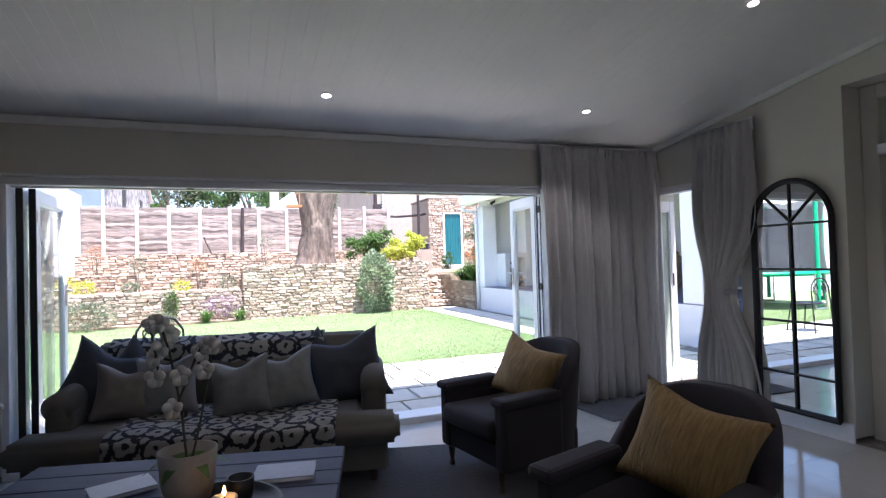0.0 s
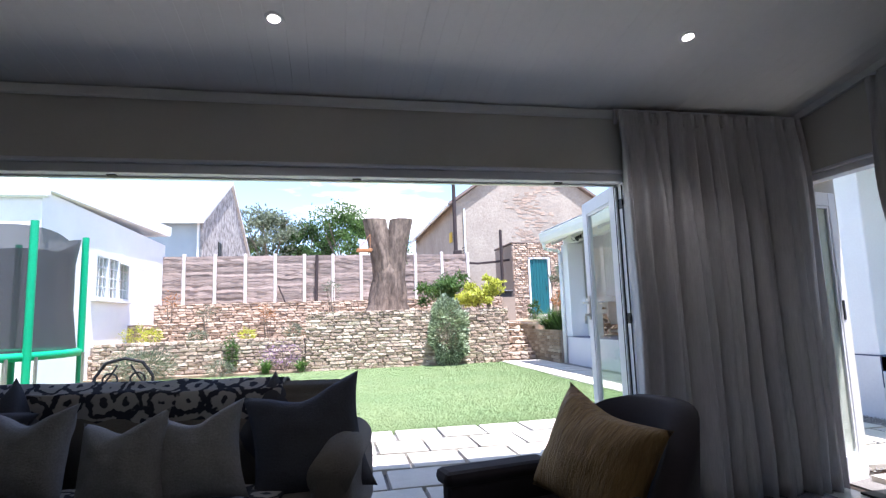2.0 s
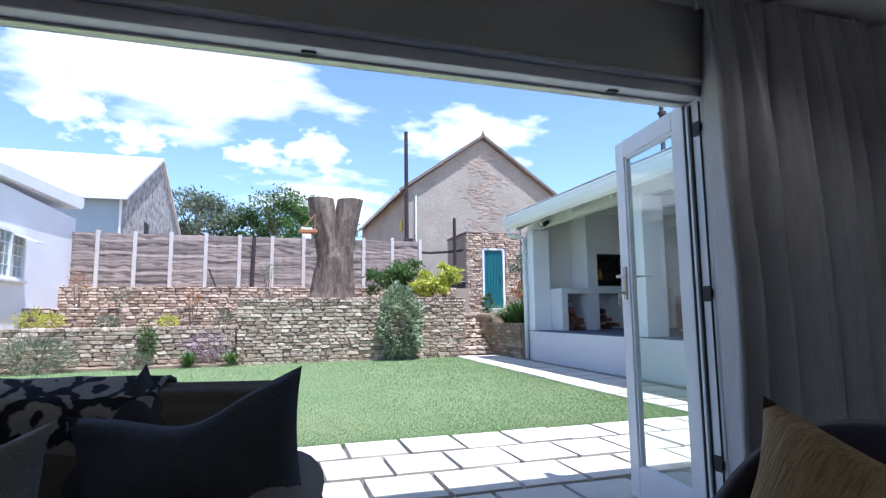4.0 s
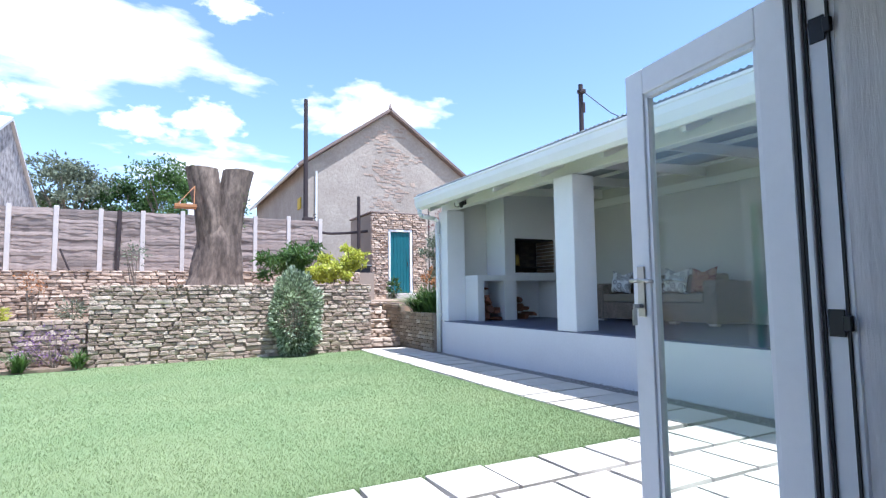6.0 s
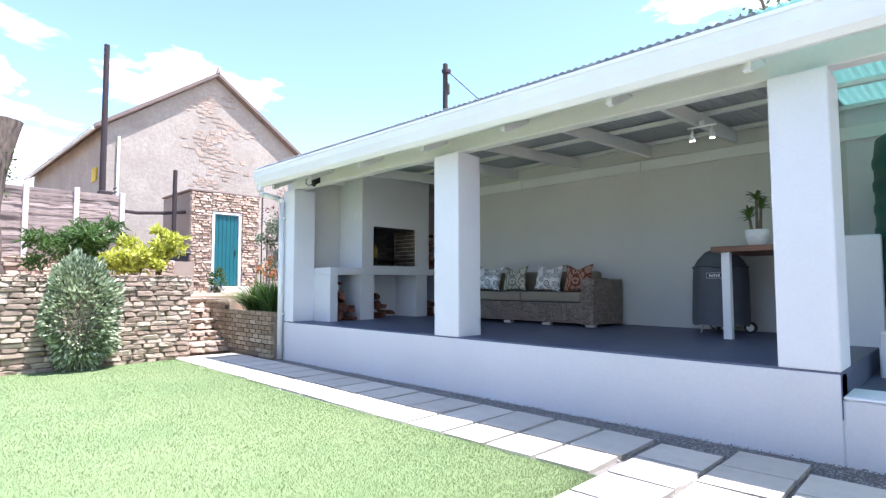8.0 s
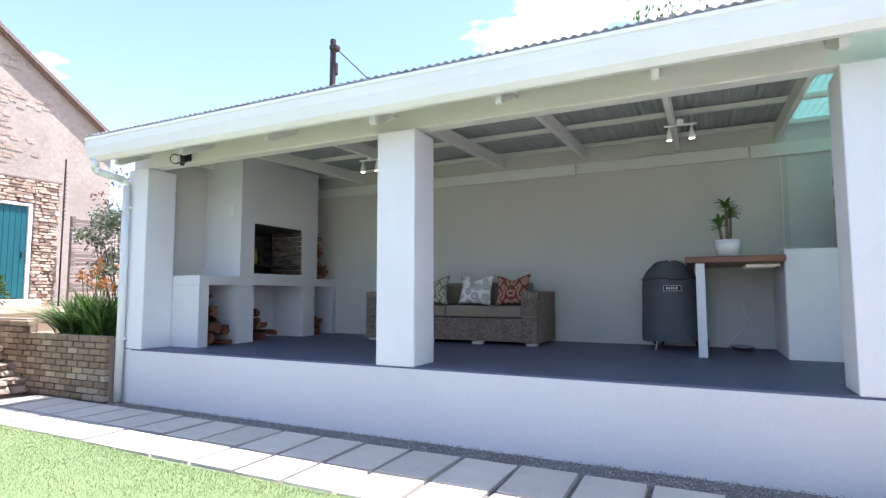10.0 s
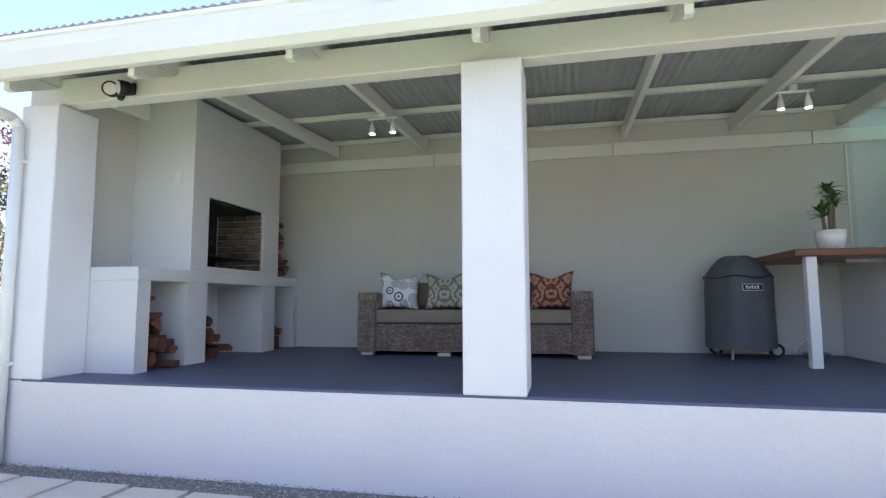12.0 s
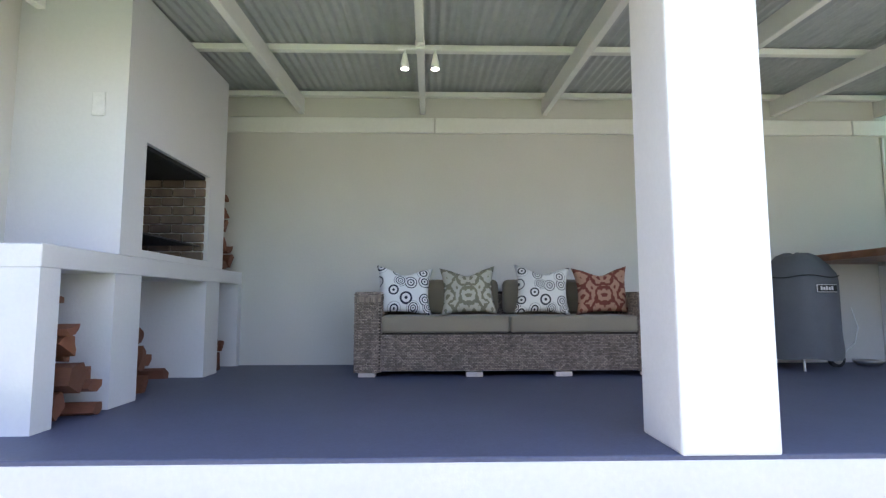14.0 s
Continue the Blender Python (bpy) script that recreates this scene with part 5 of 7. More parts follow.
nt.links.new(tc.outputs["Object"], off.inputs[0])
nt.links.new(mulr.outputs[0], off.inputs[1])
nt.links.new(off.outputs[0], n1.node.inputs["Vector"])
nt.links.new(tc.outputs["Object"], sep.inputs[0])
m1 = nt.nodes.new("ShaderNodeMath")
m1.operation = "MULTIPLY_ADD"
m1.inputs[1].default_value = -1.0
nt.links.new(sep.outputs["Value"], m1.inputs[0])
m2 = nt.nodes.new("ShaderNodeMath")
m2.operation = "MULTIPLY"
m2.inputs[1].default_value = 1.9
nt.links.new(n1, m2.inputs[0])
nt.links.new(m2.outputs[0], m1.inputs[2])
al = ramp(nt, m1.outputs[0], 0.24, 0.66)
nt.links.new(al, ms.inputs[0])
em.inputs[0].default_value, em.inputs[1].default_value = (1, 1, 1, 1), 0.85
nt.links.new(tp.outputs[0], ms.inputs[1])
nt.links.new(em.outputs[0], ms.inputs[2])
nt.links.new(ms.outputs[0], ou.inputs[0])


def cloud(yaw, pitch, half_w, half_h):
    """A cloud 1500 m off: yaw to the right of the garden's axis and pitch, and half sizes, in degrees."""
    d = 1500
    bm = bmesh.new()
    bmesh.ops.create_grid(bm, x_segments=2, y_segments=2, size=1.0)
    ob = solo("cloud", bm, cloud_mat, "white fair-weather cumulus cloud", "cloud", "structure")
    at = Vector((d * math.sin(radians(yaw)) * math.cos(radians(pitch)), d * math.cos(radians(yaw)) * math.cos(radians(pitch)), d * math.sin(radians(pitch))))
    ob.matrix_world = look(at, (0, 0, 0)) @ Matrix.Diagonal((d * math.tan(radians(half_w)), d * math.tan(radians(half_h)), 1, 1))
    ob.visible_shadow = False


for row in ((-9.5, 22.0, 20, 7.0), (-15.5, 23.2, 8, 4.0), (6.2, 27.1, 4.4, 2.4), (20.4, 18.3, 9.5, 4.4), (4.2, 16.2, 4.6, 2.8), (-1.8, 15.7, 3.8, 2.1), (-12.5, 16.2, 3.8, 2.1), (-17.7, 17.9, 4.5, 3), (5.5, 11.6, 15, 4.2), (73.6, 25.9, 9, 3.2), (85, 28.3, 17, 4.6), (-40, 24, 14, 6), (120, 28, 16, 6), (160, 30, 18, 7), (-120, 26, 18, 7), (200, 24, 20, 7)):
    cloud(*row)


# ---- veranda things ----
def spot_bar(x, y):
    t = thing("ceiling_spotlight", (x, y, 3.105), "white two-lamp spotlight bar fixed under the rafters", "spotlight", "veranda spotlights")
    part("bar", boxes((-0.012, 0.012, -0.16, 0.16, -0.02, 0.0), bevel=0.003), "gutter", t)
    part("rose", rod(bmesh.new(), (0, 0, 0), (0, 0, 0.05), 0.035), "gutter", t)
    for s in (-0.11, 0.11):
        c = part("lamp_can", lathe(bmesh.new(), [(0.014, 0), (0.02, -0.03), (0.028, -0.06), (0.034, -0.11), (0.03, -0.112)][::-1], 16, (0, s, -0.05)), "gutter", t, smooth=True)
        part("swivel", rod(bmesh.new(), (0, s, -0.02), (0, s, -0.06), 0.008), "gutter", t)
        part("bulb", lathe(bmesh.new(), [(0.001, -0.166), (0.028, -0.165), (0.028, -0.162)], 16, (0, s, 0)), "lamp_glow", c, "lit lamp face")


spot_bar(8.78, 13.12)
spot_bar(8.95, 9.33)

fl = thing("security_light", (7.3, 14.75, 2.97), "black twin-head security floodlight on the beam", "floodlight")
part("base", boxes((-0.03, 0.0, -0.05, 0.05, -0.05, 0.05), bevel=0.012), "black_metal", fl)
for a, y in ((35, 0.13), (-30, -0.06)):
    h = part("lamp_head", lathe(bmesh.new(), [(0.03, 0), (0.055, 0.03), (0.062, 0.1), (0.05, 0.102)], 18), "black_metal", fl, smooth=True)
    h.matrix_basis = Matrix.Translation((-0.06, y, -0.02)) @ Euler((radians(a), radians(-100), 0)).to_matrix().to_4x4()
    g = part("lens", lathe(bmesh.new(), [(0.049, 0.103), (0.045, 0.108), (0.001, 0.109)], 18), "pot", h, "pale frosted lens")
part("sensor", lathe(bmesh.new(), [(0.02, -0.1), (0.034, -0.07), (0.03, -0.04)], 14, (-0.06, 0.05, 0)), "black_metal", fl)
part("conduit", rod(bmesh.new(), (-0.01, -0.01, 0.05), (-0.01, -0.01, 0.16), 0.008), "gutter", fl)


# -- wicker sofa --
def weave(bm, origin, across, up, out, width, height, row=0.013, pitch=0.027):
    """Woven strands over a rectangle: short proud lengths that alternate from row to row."""
    o, a, b, n = Vector(origin), Vector(across), Vector(up), Vector(out)
    rnd = random.Random(int(width * 1000 + height * 77))
    for r in range(int(height / row)):
        for k in range(int(width / pitch) + 1):
            u0 = (k + (0.5 if r % 2 else 0)) * pitch - pitch * 0.5
            u1 = min(u0 + pitch * 0.92, width)
            u0 = max(u0, 0)
            if u1 - u0 < 0.01:
                continue
            z0, z1 = r * row + 0.001, r * row + row * 0.92
            d = 0.006 + rnd.uniform(-0.001, 0.0015)
            q = [o + a * u + b * z + n * h for u, z, h in ((u0, z0, 0), (u1, z0, 0), (u1, z1, 0), (u0, z1, 0), (u0 * 0.7 + u1 * 0.3, z0 + row * 0.22, d), (u0 * 0.3 + u1 * 0.7, z0 + row * 0.22, d), (u0 * 0.3 + u1 * 0.7, z1 - row * 0.22, d), (u0 * 0.7 + u1 * 0.3, z1 - row * 0.22, d))]
            v = [bm.verts.new(p) for p in q]
            for f in ((4, 5, 6, 7), (0, 1, 5, 4), (1, 2, 6, 5), (2, 3, 7, 6), (3, 0, 4, 7)):
                bm.faces.new([v[i] for i in f])
    return bm


def pillow(w, h, t, n=18, chop=0.05, seed=0):
    """A stuffed cushion, upright in x and z, with pulled-out corners and a dent at the top."""
    bm = bmesh.new()
    grid = {}
    for s in (-1, 1):
        for i in range(n + 1):
            for j in range(n + 1):
                u, v = 2 * i / n - 1, 2 * j / n - 1
                edge = i in (0, n) or j in (0, n)
                if edge and s == 1:
                    grid[s, i, j] = grid[-1, i, j]
                    continue
                x = u * w / 2 * (0.85 + 0.15 * v * v)
                z = v * h / 2 * (0.85 + 0.15 * u * u) - chop * math.exp(-(u / 0.45) ** 2) * max(0, v)
                y = s * t / 2 * ((1 - u * u) * (1 - v * v)) ** 0.42
                y += 0.012 * noise.noise((u * 2.5 + seed, v * 2.5, s)) * (0 if edge else 1)
                grid[s, i, j] = bm.verts.new((x, y, z + h / 2))
        for i in range(n):
            for j in range(n):
                q = [grid[s, i, j], grid[s, i + 1, j], grid[s, i + 1, j + 1], grid[s, i, j + 1]]
                bm.faces.new(q if s == -1 else q[::-1])
    return bm


def patterned(name, ground_col, ink, kind, freq, second=None):
    """Printed cloth: rings in cells, or a mirrored damask."""
    m = bpy.data.materials.new(name)
    m.use_nodes = True
    nt = m.node_tree
    b = nt.nodes["Principled BSDF"]
    b.inputs["Roughness"].default_value = 0.9
    tc = nt.nodes.new("ShaderNodeTexCoord").outputs["Object"]
    sx = nt.nodes.new("ShaderNodeSeparateXYZ")
    nt.links.new(tc, sx.inputs[0])
    cx = nt.nodes.new("ShaderNodeCombineXYZ")
    if kind == "damask":
        ab = nt.nodes.new("ShaderNodeMath")
        ab.operation = "ABSOLUTE"
        nt.links.new(sx.outputs[0], ab.inputs[0])
        nt.links.new(ab.outputs[0], cx.inputs[0])
    else:
        nt.links.new(sx.outputs[0], cx.inputs[0])
    nt.links.new(sx.outputs[2], cx.inputs[1])
    if kind == "floral":
        yz = nt.nodes.new("ShaderNodeMath")
        yz.operation = "ADD"
        nt.links.new(sx.outputs[1], yz.inputs[0])
        nt.links.new(sx.outputs[2], yz.inputs[1])
        nt.links.new(yz.outputs[0], cx.inputs[1])
    vo = nt.nodes.new("ShaderNodeTexVoronoi")
    vo.voronoi_dimensions = "2D"
    vo.inputs["Scale"].default_value = freq
    vo.inputs["Randomness"].default_value = 0.75 if kind == "rings" else 0.35
    nt.links.new(cx.outputs[0], vo.inputs["Vector"])
    ms = nt.nodes.new("ShaderNodeMath")
    ms.operation = "MULTIPLY_ADD"
    ms.inputs[1].default_value = {"rings": 26.0, "damask": 15.0, "floral": 14.0}[kind]
    nz = noise_tex(nt, cx.outputs[0], freq * (0.8 if kind == "rings" else 2.2), 2)
    mn = nt.nodes.new("ShaderNodeMath")
    mn.operation = "MULTIPLY"
    mn.inputs[1].default_value = 1.5 if kind == "rings" else 9.0
    nt.links.new(nz, mn.inputs[0])
    nt.links.new(vo.outputs["Distance"], ms.inputs[0])
    nt.links.new(mn.outputs[0], ms.inputs[2])
    sn = nt.nodes.new("ShaderNodeMath")
    sn.operation = "SINE"
    nt.links.new(ms.outputs[0], sn.inputs[0])
    f = ramp(nt, sn.outputs[0], -0.45, 0.0)
    if kind == "rings":
        cell = nt.nodes.new("ShaderNodeSeparateColor")
        nt.links.new(vo.outputs["Color"], cell.inputs[0])
        beat = nt.nodes.new("ShaderNodeMapRange")
        beat.inputs[3].default_value, beat.inputs[4].default_value = 14.0, 46.0
        nt.links.new(cell.outputs[0], beat.inputs[0])
        nt.links.new(beat.outputs[0], ms.inputs[1])
        f = ramp(nt, sn.outputs[0], 0.0, 0.45)
    if kind == "rings":
        gate = ramp(nt, vo.outputs["Distance"], 0.5, 0.42)
        mg = nt.nodes.new("ShaderNodeMath")
        mg.operation = "MULTIPLY"
        nt.links.new(f, mg.inputs[0])
        nt.links.new(gate, mg.inputs[1])
        f = mg.outputs[0]
    col = mix_colour(nt, f, ground_col, ink)
    if second:
        col = mix_colour(nt, ramp(nt, nz, 0.5, 0.56), col, second)
    wv = noise_tex(nt, tc, 160, 2)
    nt.links.new(col, b.inputs["Base Color"])
    bp = nt.nodes.new("ShaderNodeBump")
    bp.inputs["Strength"].default_value, bp.inputs["Distance"].default_value = 0.15, 0.01
    nt.links.new(wv, bp.inputs["Height"])
    nt.links.new(bp.outputs[0], b.inputs["Normal"])
    return m


M["rings_blue"] = patterned("white_blue_ring_print", (0.72, 0.73, 0.75), (0.02, 0.025, 0.05), "rings", 8.0)
M["rings_grey"] = patterned("white_grey_ring_print", (0.72, 0.71, 0.67), (0.05, 0.05, 0.05), "rings", 9.0)
M["damask_olive"] = patterned("olive_damask", (0.2, 0.19, 0.13), (0.46, 0.44, 0.36), "damask", 6.5)
M["damask_rust"] = patterned("rust_damask", (0.17, 0.04, 0.025), (0.4, 0.22, 0.15), "damask", 6.5)
M["floral"] = patterned("black_cream_floral", (0.016, 0.017, 0.028), (0.32, 0.3, 0.28), "floral", 6.0)

ws = thing("wicker_sofa", pose(9.97, 12.375, SLAB), "long grey-brown wicker sofa with taupe seat cushions", "sofa")
X0, X1, Y0, Y1 = -0.42, 0.46, -1.295, 1.295
for y0, y1 in ((Y0, Y0 + 0.215), (Y1 - 0.215, Y1)):
    a = part("arm", boxes((X0, X1, y0, y1, 0.035, 0.69), bevel=0.03, segs=2), "wicker_core", ws)
    bm = bmesh.new()
    weave(bm, (X0 - 0.001, y1, 0.04), (0, -1, 0), (0, 0, 1), (-1, 0, 0), y1 - y0, 0.65)
    weave(bm, (X0, y0 - 0.001, 0.04), (1, 0, 0), (0, 0, 1), (0, -1, 0), X1 - X0, 0.65)
    weave(bm, (X1, y1 + 0.001, 0.04), (-1, 0, 0), (0, 0, 1), (0, 1, 0), X1 - X0, 0.65)
    part("weave", bm, "wicker", a, kind="stuff")
    bm = bmesh.new()
    for k in range(34):
        y = y0 + (k + 0.5) * (y1 - y0) / 34
        path_tube(bm, [(X0 - 0.012, y, 0.62), (X0 + 0.01, y, 0.69), (X0 + 0.04, y, 0.7), (X1, y, 0.7)], 0.0045, 5)
    part("arm_wrap", bm, "wicker", a, kind="stuff")
b_ = part("base", boxes((X0 + 0.02, X1, Y0 + 0.215, Y1 - 0.215, 0.05, 0.36), bevel=0.01), "wicker_core", ws)
part("weave", weave(bmesh.new(), (X0 + 0.018, Y1 - 0.215, 0.05), (0, -1, 0), (0, 0, 1), (-1, 0, 0), Y1 - Y0 - 0.43, 0.31), "wicker", b_, kind="stuff")
bk = part("backrest", boxes((X1 - 0.16, X1, Y0 + 0.215, Y1 - 0.215, 0.3, 0.72), bevel=0.03, segs=2), "wicker_core", ws)
part("weave", weave(bmesh.new(), (X1 - 0.162, Y1 - 0.215, 0.36), (0, -1, 0), (0, 0, 1), (-1, 0, 0), Y1 - Y0 - 0.43, 0.35), "wicker", bk, kind="stuff")
for y0, y1 in ((Y0 + 0.22, -0.005), (0.005, Y1 - 0.22)):
    part("seat_cushion", boxes((X0 - 0.01, X1 - 0.17, y0, y1, 0.365, 0.505), bevel=0.025, segs=3), "taupe", ws, smooth=True)
    part("back_cushion", boxes((X1 - 0.33, X1 - 0.165, y0 + 0.02, y1 - 0.02, 0.506, 0.83), bevel=0.05, segs=3), "taupe", ws, smooth=True)
for y in (Y0 + 0.1, -0.45, 0.3, Y1 - 0.1):
    part("foot", boxes((X0 + 0.03, X0 + 0.13, y - 0.07, y + 0.07, 0.0, 0.04), bevel=0.004), "post", ws)


def cushion(m, w, h, t, mat, label, group="sofa cushions", seed=0, chop=0.05):
    ob = solo("cushion", pillow(w, h, t, seed=seed, chop=chop), mat, label, "cushion", smooth=True, group=group)
    ob.matrix_world = m
    return ob


for y, rz, rx, mat, label, s in ((13.28, -84, -16, "rings_blue", "white cushion printed with blue ring motifs", 0.47), (12.7, -92, -14, "damask_olive", "olive cushion with a pale damask motif", 0.46), (12.05, -88, -13, "rings_grey", "cream cushion printed with grey ring motifs", 0.47), (11.5, -93, -14, "damask_rust", "rust-red cushion with a damask motif", 0.46)):
    cushion(pose(9.8, y, SLAB + 0.505, 0, 0, rz) @ pose(0, 0, 0, rx, 3 if s == 0.47 else -2, 0), s + 0.04, s - 0.02, 0.17, mat, label, "cushions on the wicker sofa", y)

# -- covered kettle barbecue --
wb = thing("covered_barbecue", (10.1, 9.55, SLAB), "kettle barbecue under a fitted grey cover", "barbecue")
bm = bmesh.new()
seg = 40
rings = []
for r_, z_ in ((0.335, 0.1), (0.34, 0.16), (0.335, 0.4), (0.33, 0.7), (0.325, 0.8), (0.315, 0.86), (0.26, 0.95), (0.17, 1.04), (0.11, 1.065), (0.04, 1.07)):
    ring_ = []
    for i in range(seg):
        a = 2 * math.pi * i / seg
        f = 1 + (0.025 * math.sin(7 * a + z_ * 2) + 0.018 * math.sin(11 * a - z_ * 3)) * (1 - z_ * 0.6) + 0.04 * noise.noise((math.cos(a) * 2, math.sin(a) * 2, z_ * 3))
        ring_.append(bm.verts.new((r_ * f * math.cos(a), r_ * f * math.sin(a), z_ + 0.012 * math.sin(5 * a))))
    rings.append(ring_)
for p_, q_ in zip(rings, rings[1:]):
    for i in range(seg):
        bm.faces.new((p_[i], p_[(i + 1) % seg], q_[(i + 1) % seg], q_[i]))
bm.faces.new(rings[-1])
cv = part("cover", bm, "cover", wb, smooth=True)
bm = path_tube(bmesh.new(), [(0.332 * math.cos(2 * math.pi * i / 40), 0.332 * math.sin(2 * math.pi * i / 40), 0.845 + 0.012 * math.sin(5 * 2 * math.pi * i / 40)) for i in range(41)], 0.006, 5)
part("seam", bm, "rubber", cv, "dark piped seam")
lab = part("badge", boxes((-0.004, 0.004, -0.1, 0.1, -0.035, 0.035), bevel=0.002), "pot", cv, "black badge with a white border")
lab.matrix_basis = pose(-0.336, -0.045, 0.735, 0, 3, 7)
for nm, bx, mt in (("badge_face", (-0.0075, -0.0045, -0.094, 0.094, -0.029, 0.029), "rubber"),):
    part(nm, boxes(bx), mt, lab).matrix_basis = Matrix.Identity(4)
bm = boxes(*[(-0.0105, -0.008, 0.07 - 0.027 * i - 0.018, 0.07 - 0.027 * i, -0.016, 0.012 if i % 2 else 0.018) for i in range(5)])
part("badge_bars", bm, "pot", lab)
for a in (150, 30, 270):
    part("leg", rod(bmesh.new(), (0.2 * math.cos(radians(a)), 0.2 * math.sin(radians(a)), 0.3), (0.33 * math.cos(radians(a)), 0.33 * math.sin(radians(a)), 0.0), 0.012), "steel", wb)
for a in (30, 270):
    c = Vector((0.34 * math.cos(radians(a)), 0.34 * math.sin(radians(a)), 0.075))
    part("wheel", rod(bmesh.new(), c + Vector((-0.02, 0, 0)), c + Vector((0.02, 0, 0)), 0.075, seg=20), "rubber", wb)
    part("hubcap", rod(bmesh.new(), c + Vector((-0.025, 0, 0)), c + Vector((-0.02, 0, 0)), 0.045, seg=16), "steel", wb)
tagged(solo("metal_bowl", lathe(bmesh.new(), [(0.09, 0.0), (0.12, 0.03), (0.13, 0.05), (0.115, 0.048), (0.08, 0.012), (0.001, 0.01)], 24, (10.25, 8.78, SLAB)), "steel", "shallow stainless steel bowl on the floor", "bowl", smooth=True))

# -- bar table, plant, pony wall, tank --
pw = solo("bar_wall", boxes((9.34, BACK - 0.002, 7.8, 8.41, SLAB - 0.3, 1.775), bevel=0.012), "white", "white plastered pony wall carrying the bar top", "wall", "structure")
bt = thing("bar_table", (9.8, 8.9, SLAB), "oiled red-brown timber bar top on white legs", "table")
for i in range(5):
    x0 = 9.12 + i * 0.27
    part("top_plank", boxes((x0, x0 + 0.268, 8.415, 9.34, 1.64, 1.705), bevel=0.006), "table_wood", bt, world_space=True)
for x in (9.55, 10.05):
    part("bracket", boxes((x, x + 0.04, 8.42, 8.75, 1.6, 1.638), bevel=0.004), "steel", bt, "small steel shelf bracket", world_space=True)
part("leg", boxes((9.16, 9.25, 9.15, 9.24, SLAB, 1.64), bevel=0.006), "white", bt, "white painted square post", world_space=True)
pt = thing("potted_plant", (9.42, 8.92, 1.705), "small dracaena in a white glazed pot on the bar", "potted plant")
part("pot", lathe(bmesh.new(), [(0.085, 0.0), (0.105, 0.02), (0.125, 0.11), (0.13, 0.19), (0.121, 0.19), (0.113, 0.11), (0.08, 0.1)], 28), "pot", pt, smooth=True)
part("soil", lathe(bmesh.new(), [(0.118, 0.16), (0.118, 0.17), (0.001, 0.175)], 20), "soil", pt)
for x, y, h, sd in ((-0.02, 0.05, 0.34, 1), (0.01, -0.03, 0.46, 2), (0.0, 0.0, 0.56, 3)):
    part("stem", rod(bmesh.new(), (x, y, 0.17), (x * 1.3, y * 1.4, h), 0.018, 0.014, 8), "trunk", pt)
    rng = np.random.default_rng(sd)
    verts, faces = [], []
    for k in range(36):
        a, ln, el = rng.uniform(0, 6.28), rng.uniform(0.1, 0.19), rng.uniform(0.2, 1.35)
        o = len(verts)
        for i in range(5):
            u = i / 4
            rr_, zz_ = ln * u * math.cos(el), ln * (u * math.sin(el) - 0.35 * u * u) + rng.uniform(0, 0.004)
            ww = 0.017 * math.sin(math.pi * min(0.97, 0.15 + u * 0.85))
            verts += [(x * 1.3 + rr_ * math.cos(a) - ww * math.sin(a), y * 1.4 + rr_ * math.sin(a) + ww * math.cos(a), h + zz_ + (k % 6) * 0.012 - 0.03), (x * 1.3 + rr_ * math.cos(a) + ww * math.sin(a), y * 1.4 + rr_ * math.sin(a) - ww * math.cos(a), h + zz_ + (k % 6) * 0.012 - 0.03)]
        faces += [(o + 2 * i, o + 2 * i + 1, o + 2 * i + 3, o + 2 * i + 2) for i in range(4)]
    mesh_part("leaves", from_arrays("leaves", verts, faces, "leaf_mid"), pt, kind="stuff")
bm = path_tube(bmesh.new(), [(10.46, 8.75, 1.2), (10.45, 8.7, 1.0), (10.4, 8.78, 0.85), (10.44, 8.9, 0.72), (10.35, 8.95, 0.655)], 0.006, 5)
tagged(solo("extension_cord", bm, "gutter", "white electric cord hanging under the bar", "cord"))
tk = thing("water_tank", (9.72, 7.15, 0.44), "dark green ribbed plastic rainwater tank", "water tank")
prof = [(0.72, 0.0)]
for i in range(9):
    prof += [(0.72, 0.1 + 0.24 * i), (0.735, 0.13 + 0.24 * i), (0.735, 0.2 + 0.24 * i), (0.72, 0.23 + 0.24 * i)]
prof += [(0.7, 2.32), (0.55, 2.42), (0.25, 2.5)]
part("body", lathe(bmesh.new(), prof, 40), "tank", tk, smooth=True)
part("lid", lathe(bmesh.new(), [(0.245, 2.502), (0.245, 2.55), (0.22, 2.57), (0.05, 2.575)], 32), "tank", tk, smooth=True)


# -- firewood --
def log_mesh(seed):
    rnd = random.Random(seed)
    bm = bmesh.new()
    n = rnd.choice((5, 6, 7))
    a0, span = rnd.uniform(0, 6), rnd.choice((2.2, 3.2, 6.28))
    outline = [] if span > 6 else [(0, 0)]
    for i in range(n):
        a = a0 + span * i / (n if span > 6 else n - 1)
        r_ = rnd.uniform(0.85, 1.1)
        outline.append((r_ * math.cos(a), r_ * math.sin(a)))
    rings = []
    for k in range(4):
        u = k / 3
        rings.append([bm.verts.new((u - 0.5 + rnd.uniform(-0.02, 0.02), p[0] * (1 + rnd.uniform(-0.06, 0.06)), p[1] * (1 + rnd.uniform(-0.06, 0.06)))) for p in outline])
    m_ = len(outline)
    for p_, q_ in zip(rings, rings[1:]):
        for i in range(m_):
            bm.faces.new((p_[i], p_[(i + 1) % m_], q_[(i + 1) % m_], q_[i]))
    bm.faces.new(rings[0][::-1])
    bm.faces.new(rings[-1])
    bmesh.ops.recalc_face_normals(bm, faces=bm.faces)
    return to_mesh("log_piece", bm, "log")


LOGS = [log_mesh(i) for i in range(9)]
rl = random.Random(77)


